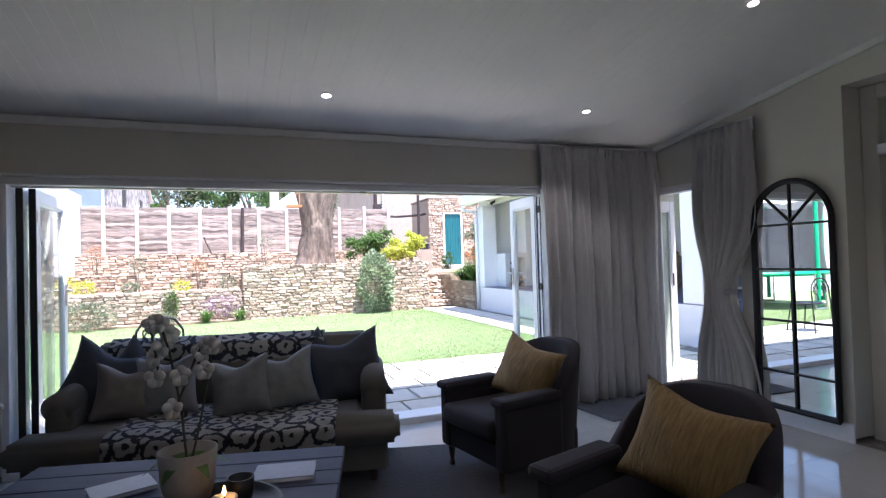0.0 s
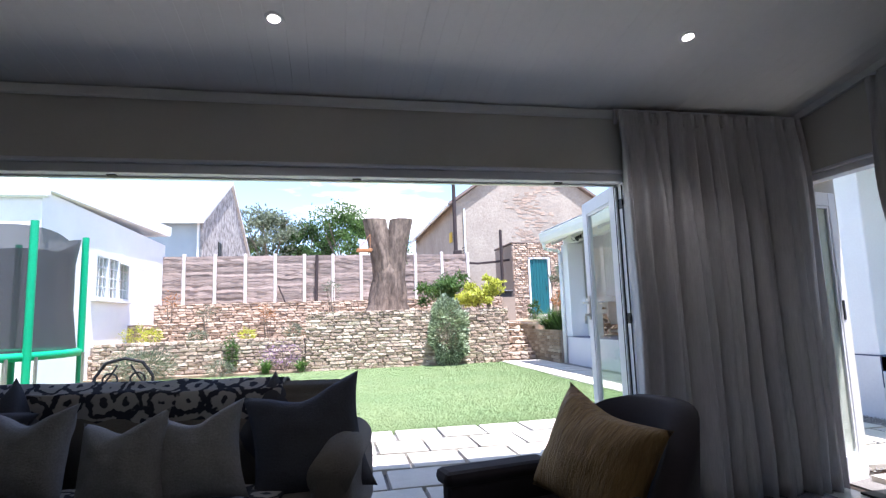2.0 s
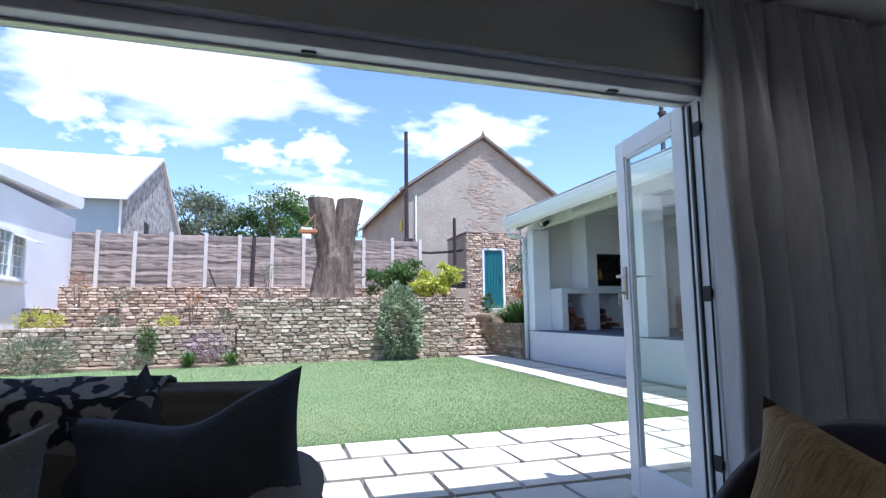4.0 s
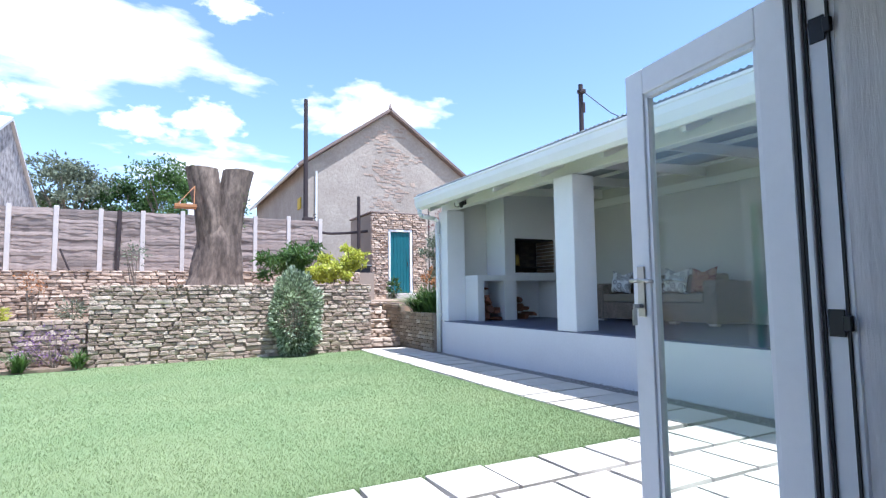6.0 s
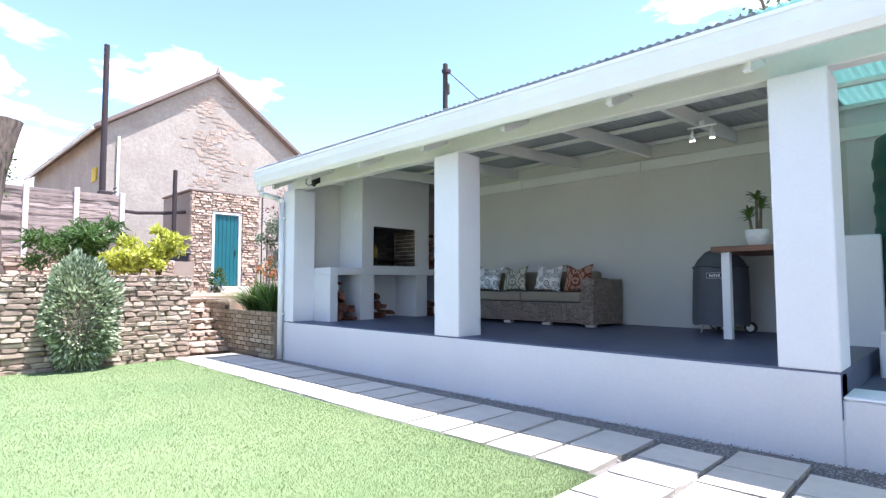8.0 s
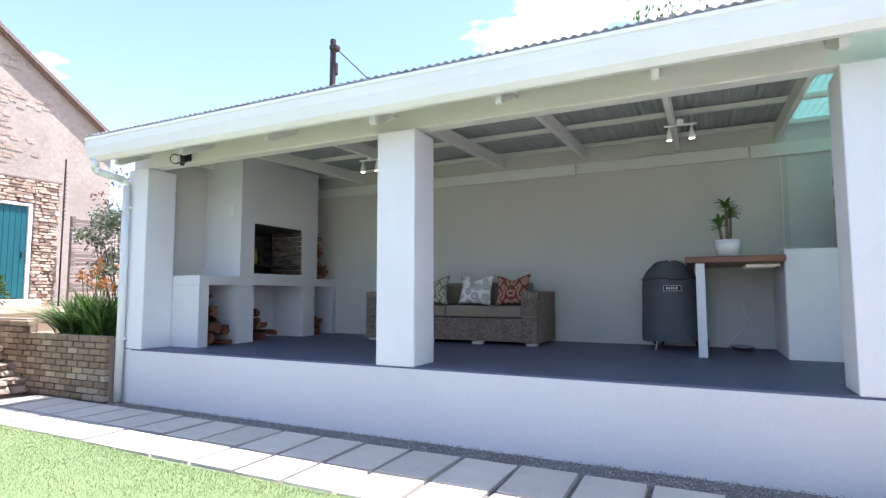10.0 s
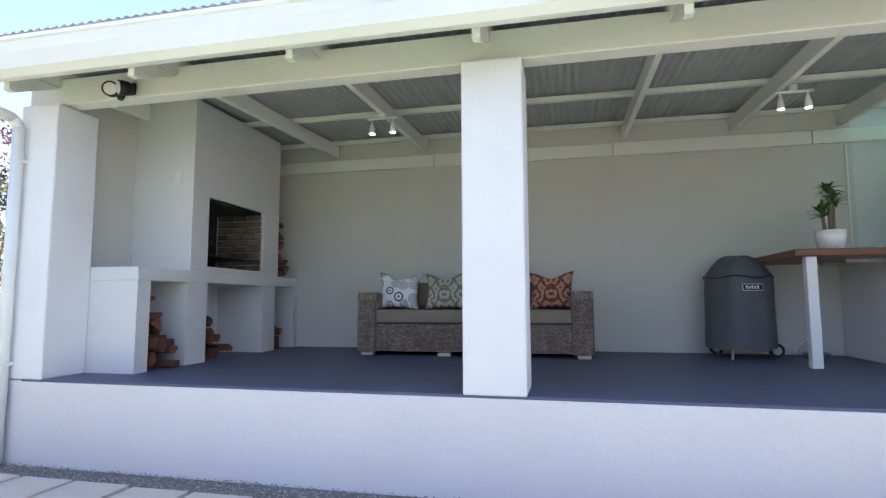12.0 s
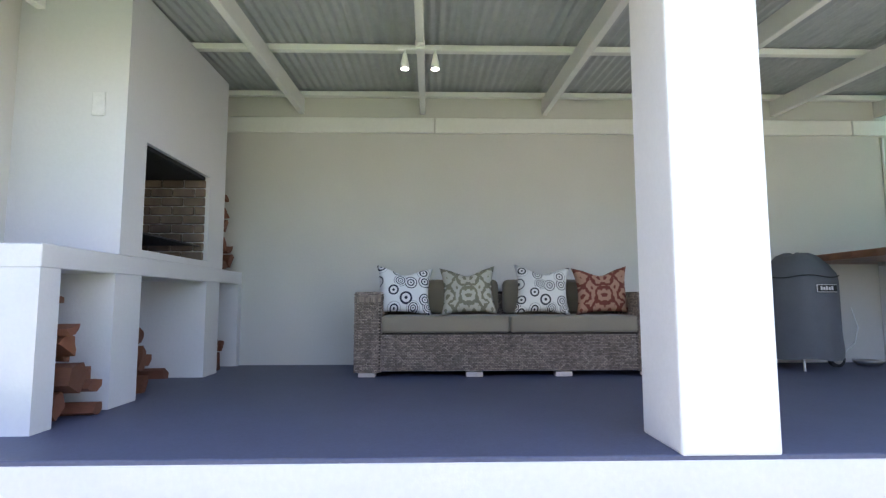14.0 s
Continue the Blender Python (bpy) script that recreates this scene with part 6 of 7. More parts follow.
def log(x, y, z, length, r_, rx=0, ry=0, rz=90):
    ob = new("firewood_log", rl.choice(LOGS))
    ob.matrix_world = pose(x, y, z, 0, ry, rz) @ pose(0, 0, 0, rx) @ Matrix.Diagonal((length, r_, r_, 1))
    tagged(ob, "split reddish firewood log stacked in a niche", "firewood", "firewood logs")


for x, z, r_ in ((7.97, SLAB + 0.08, 0.09), (8.12, SLAB + 0.07, 0.08), (7.93, SLAB + 0.24, 0.085), (8.07, SLAB + 0.21, 0.075), (7.92, SLAB + 0.38, 0.07), (7.87, SLAB + 0.5, 0.05)):
    log(x, 15.1 + rl.uniform(-0.06, 0.06), z, 0.34, r_, rl.uniform(0, 360), 0, 90 + rl.uniform(-9, 9))
for x, z, r_ in ((8.05, SLAB + 0.36, 0.06), (8.2, SLAB + 0.2, 0.06), (7.9, SLAB + 0.62, 0.05)):
    log(x, 15.16, z, 0.32, r_, rl.uniform(0, 360), 0, 90 + rl.uniform(-14, 14))
log(7.88, 14.99, SLAB + 0.17, 0.34, 0.065, 40, 88, 10)
for x, z, r_ in ((8.69, SLAB + 0.08, 0.09), (8.87, SLAB + 0.085, 0.095), (9.03, SLAB + 0.07, 0.08), (8.72, SLAB + 0.25, 0.085), (8.9, SLAB + 0.26, 0.09), (8.74, SLAB + 0.4, 0.07)):
    log(x, 15.18 + rl.uniform(-0.06, 0.06), z, 0.36, r_, rl.uniform(0, 360), 0, 90 + rl.uniform(-9, 9))
for x, z, r_ in ((10.0, SLAB + 0.08, 0.085), (10.16, SLAB + 0.075, 0.08), (10.02, SLAB + 0.24, 0.075), (10.16, SLAB + 0.21, 0.06)):
    log(x, 15.15, z, 0.34, r_, rl.uniform(0, 360), 0, 90 + rl.uniform(-9, 9))
for x, z, r_ in ((10.08, 1.65, 0.085), (10.25, 1.64, 0.08), (10.07, 1.81, 0.08), (10.2, 1.79, 0.07), (10.08, 1.96, 0.075), (10.1, 2.1, 0.065), (10.08, 2.22, 0.05)):
    log(x, 15.1, z, 0.3, r_, rl.uniform(0, 360), 0, 90 + rl.uniform(-9, 9))
bg = solo("charcoal_bag", pillow(0.2, 0.3, 0.1, 10, 0.08, 4), "bag_paper", "yellow and brown paper charcoal bag in the firebox", "bag", smooth=True)
bg.matrix_world = pose(8.75, 15.1, 1.745, -8, 0, 25)


# ---- the sitting room ----
def curtain(name, p0, p1, out, z0, z1, folds, label, tie=None, seed=0):
    """Pleated cloth along p0-p1, bulging towards out; a tie gathers it at a height towards its p1 end."""
    t = thing(name, (p0[0], p0[1], z0), label, "curtain", "room curtains")
    p0, p1, out = Vector((*p0, 0)), Vector((*p1, 0)), Vector((*out, 0))
    nu, nv = folds * 10, 26
    bm = bmesh.new()
    rows = []
    for j in range(nv + 1):
        v = j / nv
        z = z0 + (z1 - z0) * v
        amp = 0.075 * (1 - 0.75 * v ** 6) * (1 + 0.3 * (1 - v))
        pull = 0.0
        if tie:
            pull = math.exp(-((z - tie[0]) / tie[1]) ** 2) if z > tie[0] else math.exp(-((z - tie[0]) / (tie[1] * 1.1)) ** 2) * 0.9 + 0.1
        row = []
        for i in range(nu + 1):
            u = i / nu
            uu = u
            if tie:
                uu = u * (1 - 0.78 * pull) + 0.78 * pull * 0.5
            ph = 2 * math.pi * folds * u + 0.7 * noise.noise((u * 6, v * 1.6, seed)) * (1 - v) * 2
            w = amp * (math.sin(ph) + 0.45 * math.sin(2.3 * ph + seed) + 0.3 * math.sin(0.43 * ph + 2 * seed)) + 0.03 * noise.noise((u * 9, v * 3, seed + 5))
            c = p0 + (p1 - p0) * (uu + 0.006 * math.sin(ph * 0.5 + v * 3)) + out * (0.085 + w)
            if tie:
                c += out * 0.05 * pull
            row.append(bm.verts.new((c.x, c.y, z)))
        rows.append(row)
    for p_, q_ in zip(rows, rows[1:]):
        for i in range(nu):
            bm.faces.new((p_[i], p_[i + 1], q_[i + 1], q_[i]))
    cl = part("cloth", bm, "curtain", t, smooth=True, world_space=True)
    sd = cl.modifiers.new("thickness", "SOLIDIFY")
    sd.thickness = 0.004
    for k in range(folds + 1):
        c = p0 + (p1 - p0) * (k / folds) + out * 0.07
        part("pleat", boxes((c.x - 0.012, c.x + 0.012, c.y - 0.012, c.y + 0.012, z1 - 0.09, z1 + 0.004), bevel=0.005), "curtain", t, world_space=True)
    a, b = p0 + out * 0.05, p1 + out * 0.05
    part("rail", rod(bmesh.new(), (a.x, a.y, z1 + 0.015), (b.x, b.y, z1 + 0.015), 0.012), "joinery", t, world_space=True)
    if tie:
        c = p0 + (p1 - p0) * 0.5 + out * 0.1
        part("tie_back", boxes((c.x - 0.075, c.x + 0.07, c.y - 0.085, c.y + 0.085, tie[0] - 0.03, tie[0] + 0.03), bevel=0.028, segs=3), "curtain", t, "matching cloth tie-back", world_space=True)


curtain("curtain", (3.51, NORTH - 0.01), (4.96, NORTH - 0.01), (0, -1), FLOOR + 0.01, 2.53, 14, "long pale linen curtain drawn to the room corner", seed=1)
curtain("curtain", (EAST - 0.02, 5.71), (EAST - 0.02, 5.06), (-1, 0), FLOOR + 0.01, 2.58, 8, "pale linen curtain tied back beside the garden door", (1.06, 0.42), 2)
curtain("curtain", (W_JAMB - 0.06, NORTH - 0.01), (W_JAMB - 0.7, NORTH - 0.01), (0, -1), FLOOR + 0.01, 2.52, 8, "pale linen curtain drawn beside the folding doors", seed=3)

# -- arched window mirror --
mr = thing("wall_mirror", (EAST - 0.04, 4.785, 0.11), "tall arched black-framed window-pane mirror", "mirror")
W2, SPR = 0.335, 1.55
arc = [(W2 * math.cos(math.pi * i / 24), SPR + W2 * math.sin(math.pi * i / 24)) for i in range(25)]
outline = [(W2, 0)] + arc + [(-W2, 0)]
part("glass", prism(bmesh.new(), outline, "x", -0.004, 0.004), "mirror", mr)
bm = path_tube(bmesh.new(), [(-0.01, y, z) for y, z in [(-W2, 0), (W2, 0)] + arc + [(-W2, 0)]], 0.024, 8)
part("frame", bm, "black_metal", mr)
part("upright_bar", boxes((-0.022, -0.006, -0.011, 0.011, 0, SPR), bevel=0.002), "black_metal", mr)
for z in (0.3, 0.73, 1.16, 1.53):
    part("cross_bar", boxes((-0.023, -0.007, -W2, W2, z - 0.009, z + 0.009), bevel=0.002), "black_metal", mr)
for a in (45, 90, 135):
    part("sunburst_bar", rod(bmesh.new(), (-0.014, 0, SPR), (-0.014, W2 * math.cos(radians(a)), SPR + W2 * math.sin(radians(a))), 0.009, seg=6), "black_metal", mr)

# -- downlights --
for x, y in ((1.349, 5.69), (3.58, 5.59), (3.654, 4.01), (1.3, 3.3), (1.3, 1.2), (3.65, 1.6)):
    z = ceiling_z(y)
    t = thing("downlight", pose(x, y, z - 0.002, -10.2), "small round recessed ceiling downlight, lit", "downlight", "ceiling downlights")
    part("trim", lathe(bmesh.new(), [(0.031, 0.0), (0.031, -0.006), (0.046, -0.006), (0.048, 0.0)], 24, (0, 0, 0), False), "joinery", t)
    part("lamp", lathe(bmesh.new(), [(0.001, -0.004), (0.03, -0.003), (0.03, 0.0)], 20), "lamp_glow", t, "glowing lamp")
    L = new("downlight_lamp", bpy.data.lights.new("downlight_lamp", "SPOT"))
    L.data.energy, L.data.spot_size, L.data.spot_blend, L.data.color, L.data.shadow_soft_size = 4, radians(110), 0.6, (1.0, 0.93, 0.85), 0.03
    L.matrix_world = Matrix.Translation((x, y, z - 0.03))

# -- rug under the seating --
rg = solo("rug", boxes((-1.6, 1.6, -1.45, 1.56, 0.001, 0.009), bevel=0.003), "rug", "large dark patterned woven rug under the seating", "rug")
rg.matrix_world = pose(1.04, 4.42, FLOOR, 0, 0, -14.5)

# -- linen sofa with throw and cushions --
SM = pose(0.62, 5.88, FLOOR, 0, 0, -12.5)
so = thing("sofa", SM, "large taupe linen sofa with rounded arms", "sofa")
part("base", boxes((-1.12, 1.12, -0.42, 0.4, 0.08, 0.27), bevel=0.02, segs=2), "sofa_cloth", so, smooth=False)
for s in (-1, 1):
    bm = prism(bmesh.new(), [(s * 0.004, -0.5), (s * 1.2, -0.5), (s * 1.21, -0.19), (s * 0.96, -0.17), (s * 0.96, 0.22), (s * 0.004, 0.22)][::s], "z", 0.27, 0.43)
    bmesh.ops.bevel(bm, geom=list(bm.edges), offset=0.04, segments=3, affect="EDGES")
    part("seat_cushion", bm, "sofa_cloth", so, smooth=True)
bm = prism(bmesh.new(), [(0.24, 0.27), (0.54, 0.27), (0.6, 0.83), (0.57, 0.89), (0.49, 0.91), (0.41, 0.86)], "x", -1.06, 1.02)
bmesh.ops.bevel(bm, geom=list(bm.edges), offset=0.035, segments=3, affect="EDGES")
part("backrest", bm, "sofa_cloth", so, smooth=True)
for s in (-1, 1):
    bm = boxes((min(s * 0.95, s * 1.13), max(s * 0.95, s * 1.13), -0.15, 0.53, 0.27, 0.6), bevel=0.05, segs=3)
    rod(bm, (s * 1.04, -0.15, 0.56), (s * 1.04, 0.44, 0.62), 0.095, 0.095, 20)
    part("arm", bm, "sofa_cloth", so, smooth=True)
    for y in (-0.38, 0.36):
        part("foot", rod(bmesh.new(), (s * 1.02, y, 0.0), (s * 1.02, y, 0.09), 0.022, 0.032), "dark_wood", so)


def throw(x0, x1, prof, label):
    bm = bmesh.new()
    rows = []
    pts = lerp_rows(prof, 6)
    for k, (y, z) in enumerate(pts):
        rows.append([bm.verts.new((x0 + (x1 - x0) * i / 20, y + 0.01 * noise.noise((i * 0.4, k * 0.3, 0)), z + 0.012 + 0.012 * noise.noise((i * 0.5, k * 0.5, 3)))) for i in range(21)])
    for p_, q_ in zip(rows, rows[1:]):
        for i in range(20):
            bm.faces.new((p_[i], p_[i + 1], q_[i + 1], q_[i]))
    ob = solo("throw", bm, "floral", label, "throw", smooth=True)
    ob.matrix_world = SM
    s_ = ob.modifiers.new("thickness", "SOLIDIFY")
    s_.thickness = 0.012


throw(-0.62, 0.78, [(-0.52, 0.2), (-0.52, 0.4), (-0.46, 0.436), (0.0, 0.435), (0.2, 0.435)], "black and cream floral throw over the sofa seat")
throw(-0.95, 0.66, [(0.34, 0.5), (0.395, 0.86), (0.48, 0.915), (0.57, 0.9), (0.615, 0.83), (0.56, 0.35)], "black and cream floral throw over the sofa back")
for x, y, z, rx, ry, rz, s, mat, label in (
        (-0.98, 0.1, 0.41, -18, 20, 0, 0.58, "cush_dark", "large charcoal linen cushion on the sofa"), (-0.86, 0.3, 0.5, -12, 40, 0, 0.46, "cush_dark", "charcoal linen cushion tucked behind"),
        (-0.68, -0.06, 0.42, -18, 5, 8, 0.43, "cush_rust", "taupe linen sofa cushion"), (-0.4, -0.04, 0.43, -18, -5, -6, 0.47, "cush_pale", "pale linen square sofa cushion"),
        (0.13, -0.14, 0.42, -17, -9, -8, 0.45, "cush_pale", "pale striped linen sofa cushion"), (0.44, -0.07, 0.43, -18, -9, 4, 0.46, "cush_pale", "pale linen square sofa cushion"),
        (0.91, 0.12, 0.385, -22, -11, 6, 0.6, "cush_dark", "large charcoal linen cushion on the sofa"), (0.74, 0.36, 0.5, -14, -44, 0, 0.46, "cush_dark", "charcoal linen cushion tucked behind")):
    cushion(SM @ pose(x, y, z, 0, 0, rz) @ pose(0, 0, 0, rx, ry, 0), s, s * 0.95, 0.2, mat, label, "cushions on the linen sofa", x * 3, 0.05)


def armchair(m, label):
    t = thing("armchair", m, label, "armchair", "plum armchairs")
    part("seat_base", boxes((-0.33, 0.33, -0.36, 0.3, 0.14, 0.32), bevel=0.03, segs=2), "velvet", t)
    part("seat_cushion", boxes((-0.3, 0.3, -0.42, 0.24, 0.32, 0.46), bevel=0.05, segs=3), "velvet", t, smooth=True)
    n, bm = 24, bmesh.new()
    rows = []
    for j in range(9):
        v = j / 8
        row = []
        for i in range(n + 1):
            a = math.pi * (i / n)
            u = abs(2 * i / n - 1)
            top = 0.5 + 0.36 * (1 - u ** 3.2)
            z = 0.14 + (top - 0.14) * v
            lean = 0.1 * v
            row.append((math.cos(a), math.sin(a), z, lean))
        rows.append(row)
    inner, outer = [], []
    for row in rows:
        inner.append([bm.verts.new((0.31 * c, 0.02 + (0.26 + l) * s ** 0.7, z)) for c, s, z, l in [(c, max(s, 0), z, l) for c, s, z, l in row]])
        outer.append([bm.verts.new((0.37 * c, 0.04 + (0.36 + l) * s ** 0.7, z)) for c, s, z, l in [(c, max(s, 0), z, l) for c, s, z, l in row]])
    for g, fl in ((inner, False), (outer, True)):
        for p_, q_ in zip(g, g[1:]):
            for i in range(n):
                f = (p_[i], p_[i + 1], q_[i + 1], q_[i])
                bm.faces.new(f if fl else f[::-1])
    for i in range(n):
        bm.faces.new((inner[-1][i], inner[-1][i + 1], outer[-1][i + 1], outer[-1][i]))
        bm.faces.new((inner[0][i + 1], inner[0][i], outer[0][i], outer[0][i + 1]))
    for i in (0, n):
        for k in range(8):
            bm.faces.new((inner[k][i], outer[k][i], outer[k + 1][i], inner[k + 1][i]))
    bmesh.ops.recalc_face_normals(bm, faces=bm.faces)
    part("backrest", bm, "velvet", t, smooth=True)
    for s in (-1, 1):
        bm = boxes((min(s * 0.27, s * 0.38), max(s * 0.27, s * 0.38), -0.38, 0.12, 0.14, 0.56), bevel=0.03, segs=2)
        box(bm, min(s * 0.26, s * 0.4), max(s * 0.26, s * 0.4), -0.4, 0.1, 0.54, 0.6, bevel=0.025, segs=2)
        part("arm", bm, "velvet", t)
        part("leg", lathe(bmesh.new(), [(0.018, 0.0), (0.022, 0.03), (0.014, 0.05), (0.028, 0.14)], 12, (s * 0.29, -0.34, 0)), "dark_wood", t)
        part("leg", rod(bmesh.new(), (s * 0.27, 0.3, 0), (s * 0.27, 0.26, 0.15), 0.018, 0.028), "dark_wood", t)
    return t


def pleated(m, label):
    ob = cushion(m, 0.53, 0.45, 0.26, "mustard", label, "cushions on the armchairs", 7, 0.015)
    return ob


C1 = pose(2.5, 5.08, FLOOR, 0, 0, -80)
C2 = pose(2.305, 3.43, FLOOR, 0, 0, -74)
armchair(C1, "dark plum velvet tub armchair facing the coffee table")
armchair(C2, "dark plum velvet tub armchair facing the coffee table")
for C, dz in ((C1, 6), (C2, 4)):
    pleated(C @ pose(0.02, 0.0, 0.46, 0, 0, dz) @ pose(0, 0, 0, -20, 13, 0), "pleated mustard-gold silk cushion on an armchair")

# -- coffee table and what stands on it --
TM = pose(0.375, 4.167, FLOOR, 0, 0, -14)
ct = thing("coffee_table", TM, "low blue-grey limed wood coffee table", "coffee table")
for i in range(6):
    part("top_plank", boxes((-0.72, 0.72, -0.48 + 0.16 * i, -0.48 + 0.16 * i + 0.157, 0.5, 0.54), bevel=0.005), "blue_table", ct)
part("apron", boxes((-0.64, 0.64, -0.42, -0.39, 0.4, 0.5), (-0.64, 0.64, 0.39, 0.42, 0.4, 0.5), (-0.64, -0.61, -0.39, 0.39, 0.4, 0.5), (0.61, 0.64, -0.39, 0.39, 0.4, 0.5)), "blue_table", ct)
for sx in (-1, 1):
    for sy in (-1, 1):
        part("leg", boxes((sx * 0.63 - 0.04, sx * 0.63 + 0.04, sy * 0.41 - 0.04, sy * 0.41 + 0.04, 0, 0.5), bevel=0.008), "blue_table", ct)
TZ = FLOOR + 0.54
bm = lathe(bmesh.new(), [(0.24, 0.0), (0.26, 0.012), (0.262, 0.03), (0.25, 0.03), (0.24, 0.014), (0.001, 0.012)], 36, (0.578, 3.895, TZ))
tagged(solo("tray", bm, "black_metal", "round black wire-edged tray on the coffee table", "tray", smooth=True))
oc = thing("orchid", (0.49, 4.08, TZ + 0.015), "white orchid with two arching stems in a grey clay pot", "potted plant")
part("pot", lathe(bmesh.new(), [(0.085, 0), (0.1, 0.06), (0.112, 0.19), (0.103, 0.19), (0.09, 0.12), (0.001, 0.12)], 28), "clay", oc, smooth=True)
for k, (pts, n_f, sd) in enumerate((([(0, 0, 0.12), (-0.02, 0, 0.35), (-0.06, 0.02, 0.58), (-0.1, 0.05, 0.71), (-0.13, 0.05, 0.68), (-0.1, 0.02, 0.5)], 6, 3), ([(0.01, 0, 0.12), (0.05, 0.02, 0.3), (0.09, 0.05, 0.52), (0.08, 0.06, 0.62), (0.04, 0.04, 0.56), (-0.03, 0.0, 0.38)], 6, 4))):
    part("stem", path_tube(bmesh.new(), pts, 0.005, 6), "stem", oc)
    rnd = random.Random(sd)
    keys = lerp_rows(pts[1:], 4)
    for f in range(n_f):
        c = Vector(keys[-1 - int(f * (len(keys) - 2) / n_f)]) + Vector((rnd.uniform(-0.03, 0.03), rnd.uniform(-0.04, 0.02), rnd.uniform(-0.04, 0.02)))
        bm = bmesh.new()
        for p_ in range(5):
            a = 2 * math.pi * p_ / 5 + 0.3
            m_ = Matrix.Translation(c) @ Euler((radians(75 + rnd.uniform(-15, 15)), 0, radians(rnd.uniform(-40, 40)))).to_matrix().to_4x4() @ Matrix.Translation((0.022 * math.cos(a), 0.022 * math.sin(a), 0)) @ Matrix.Diagonal((0.024, 0.024, 0.004, 1))
            bmesh.ops.create_icosphere(bm, subdivisions=1, radius=1, matrix=m_)
        part("flower", bm, "orchid", oc, smooth=True)
v, f = [], []
for k in range(6):
    a, o = k * 1.05, len(v)
    for i in range(5):
        u = i / 4
        rr_, zz_, ww = 0.16 * u, 0.13 + 0.12 * u - 0.14 * u * u, 0.028 * math.sin(math.pi * (0.15 + 0.8 * u))
        v += [(rr_ * math.cos(a) - ww * math.sin(a), rr_ * math.sin(a) + ww * math.cos(a), zz_), (rr_ * math.cos(a) + ww * math.sin(a), rr_ * math.sin(a) - ww * math.cos(a), zz_)]
    f += [(o + 2 * i, o + 2 * i + 1, o + 2 * i + 3, o + 2 * i + 2) for i in range(4)]
mesh_part("leaves", from_arrays("leaves", v, f, "leaf_dark"), oc)
cd = thing("candle", (0.627, 3.81, TZ + 0.014), "lit cream pillar candle on the tray", "candle")
part("wax", lathe(bmesh.new(), [(0.045, 0), (0.046, 0.08), (0.038, 0.082), (0.001, 0.07)], 24), "wax", cd, smooth=True)
part("wick", rod(bmesh.new(), (0, 0, 0.07), (0, 0, 0.088), 0.002), "rubber", cd)
part("flame", lathe(bmesh.new(), [(0.001, 0.085), (0.006, 0.093), (0.007, 0.1), (0.004, 0.112), (0.001, 0.122)], 12), "flame", cd, smooth=True)
tagged(solo("tealight_glass", lathe(bmesh.new(), [(0.04, 0), (0.05, 0.04), (0.052, 0.09), (0.047, 0.09), (0.045, 0.02), (0.001, 0.015)], 24, (0.685, 3.963, TZ + 0.014)), "black_metal", "dark metal tealight holder on the tray", "candle holder", smooth=True))
for x, y, rz, w_, h_ in ((0.87, 4.186, -12, 0.26, 0.18), (0.22, 4.303, 20, 0.24, 0.17), (0.055, 3.885, -16, 0.4, 0.28)):
    b_ = thing("book", pose(x, y, TZ + 0.002, 0, 0, rz), "pale-covered magazine lying on the coffee table", "book")
    part("cover", boxes((-w_ / 2, w_ / 2, -h_ / 2, h_ / 2, 0, 0.003), (-w_ / 2, w_ / 2, -h_ / 2, h_ / 2, 0.017, 0.02), bevel=0.001), "book", b_)
    part("pages", boxes((-w_ / 2 + 0.004, w_ / 2 - 0.004, -h_ / 2 + 0.004, h_ / 2 - 0.004, 0.003, 0.017)), "pot", b_)
sd_t = thing("side_table", (-0.8, 5.39, FLOOR), "small round dark wood side table", "side table")
part("top", lathe(bmesh.new(), [(0.24, 0.0), (0.26, 0.012), (0.25, 0.03), (0.001, 0.03)], 32, (0, 0, 0.7)), "dark_wood", sd_t, smooth=True)
part("column", lathe(bmesh.new(), [(0.03, 0.05), (0.045, 0.15), (0.02, 0.35), (0.03, 0.7)], 16), "dark_wood", sd_t, smooth=True)
for k in range(3):
    a = 2.1 * k
    part("foot", path_tube(bmesh.new(), [(0, 0, 0.1), (0.14 * math.cos(a), 0.14 * math.sin(a), 0.06), (0.2 * math.cos(a), 0.2 * math.sin(a), 0.015)], 0.015), "dark_wood", sd_t)
dm = solo("door_mat", boxes((-0.5, 0.5, -0.3, 0.3, 0.001, 0.014), bevel=0.004), "mat", "charcoal woven mat by the curtains", "mat")
dm.matrix_world = pose(4.25, 5.95, FLOOR, 0, 0, 4)
dm2 = solo("door_mat", boxes((-0.2, 0.2, -0.3, 0.3, 0.001, 0.016), bevel=0.004), "rubber", "black rubber mat in the garden doorway", "mat")
dm2.matrix_world = pose(5.15, 5.85, FLOOR)


# ---- single pieces: stones, steps, bricks, tiles, paving, gravel, grass ----
stone_objects(tall, 0.95, 6.18, 16.98, -0.02, 1.43, 0.082, 0.14, 1, (0.15, 0.31))
stone_objects(low, -3.8, 0.93, 17.05, -0.02, 0.84, 0.082, 0.14, 2, (0.15, 0.31))
for i in range(5):
    stone_objects(steps, 6.16, 7.08, 17.46 + 0.27 * i, 0.2 * i, 0.2 * (i + 1), 0.1, 0.34 if i < 4 else 0.5, 20 + i, (0.2, 0.34), False)
brick_mesh = boxes((-0.5, 0.5, -0.5, 0.5, -0.5, 0.5))
bmesh.ops.bevel(brick_mesh, geom=list(brick_mesh.edges), offset=0.06, segments=1, affect="EDGES")
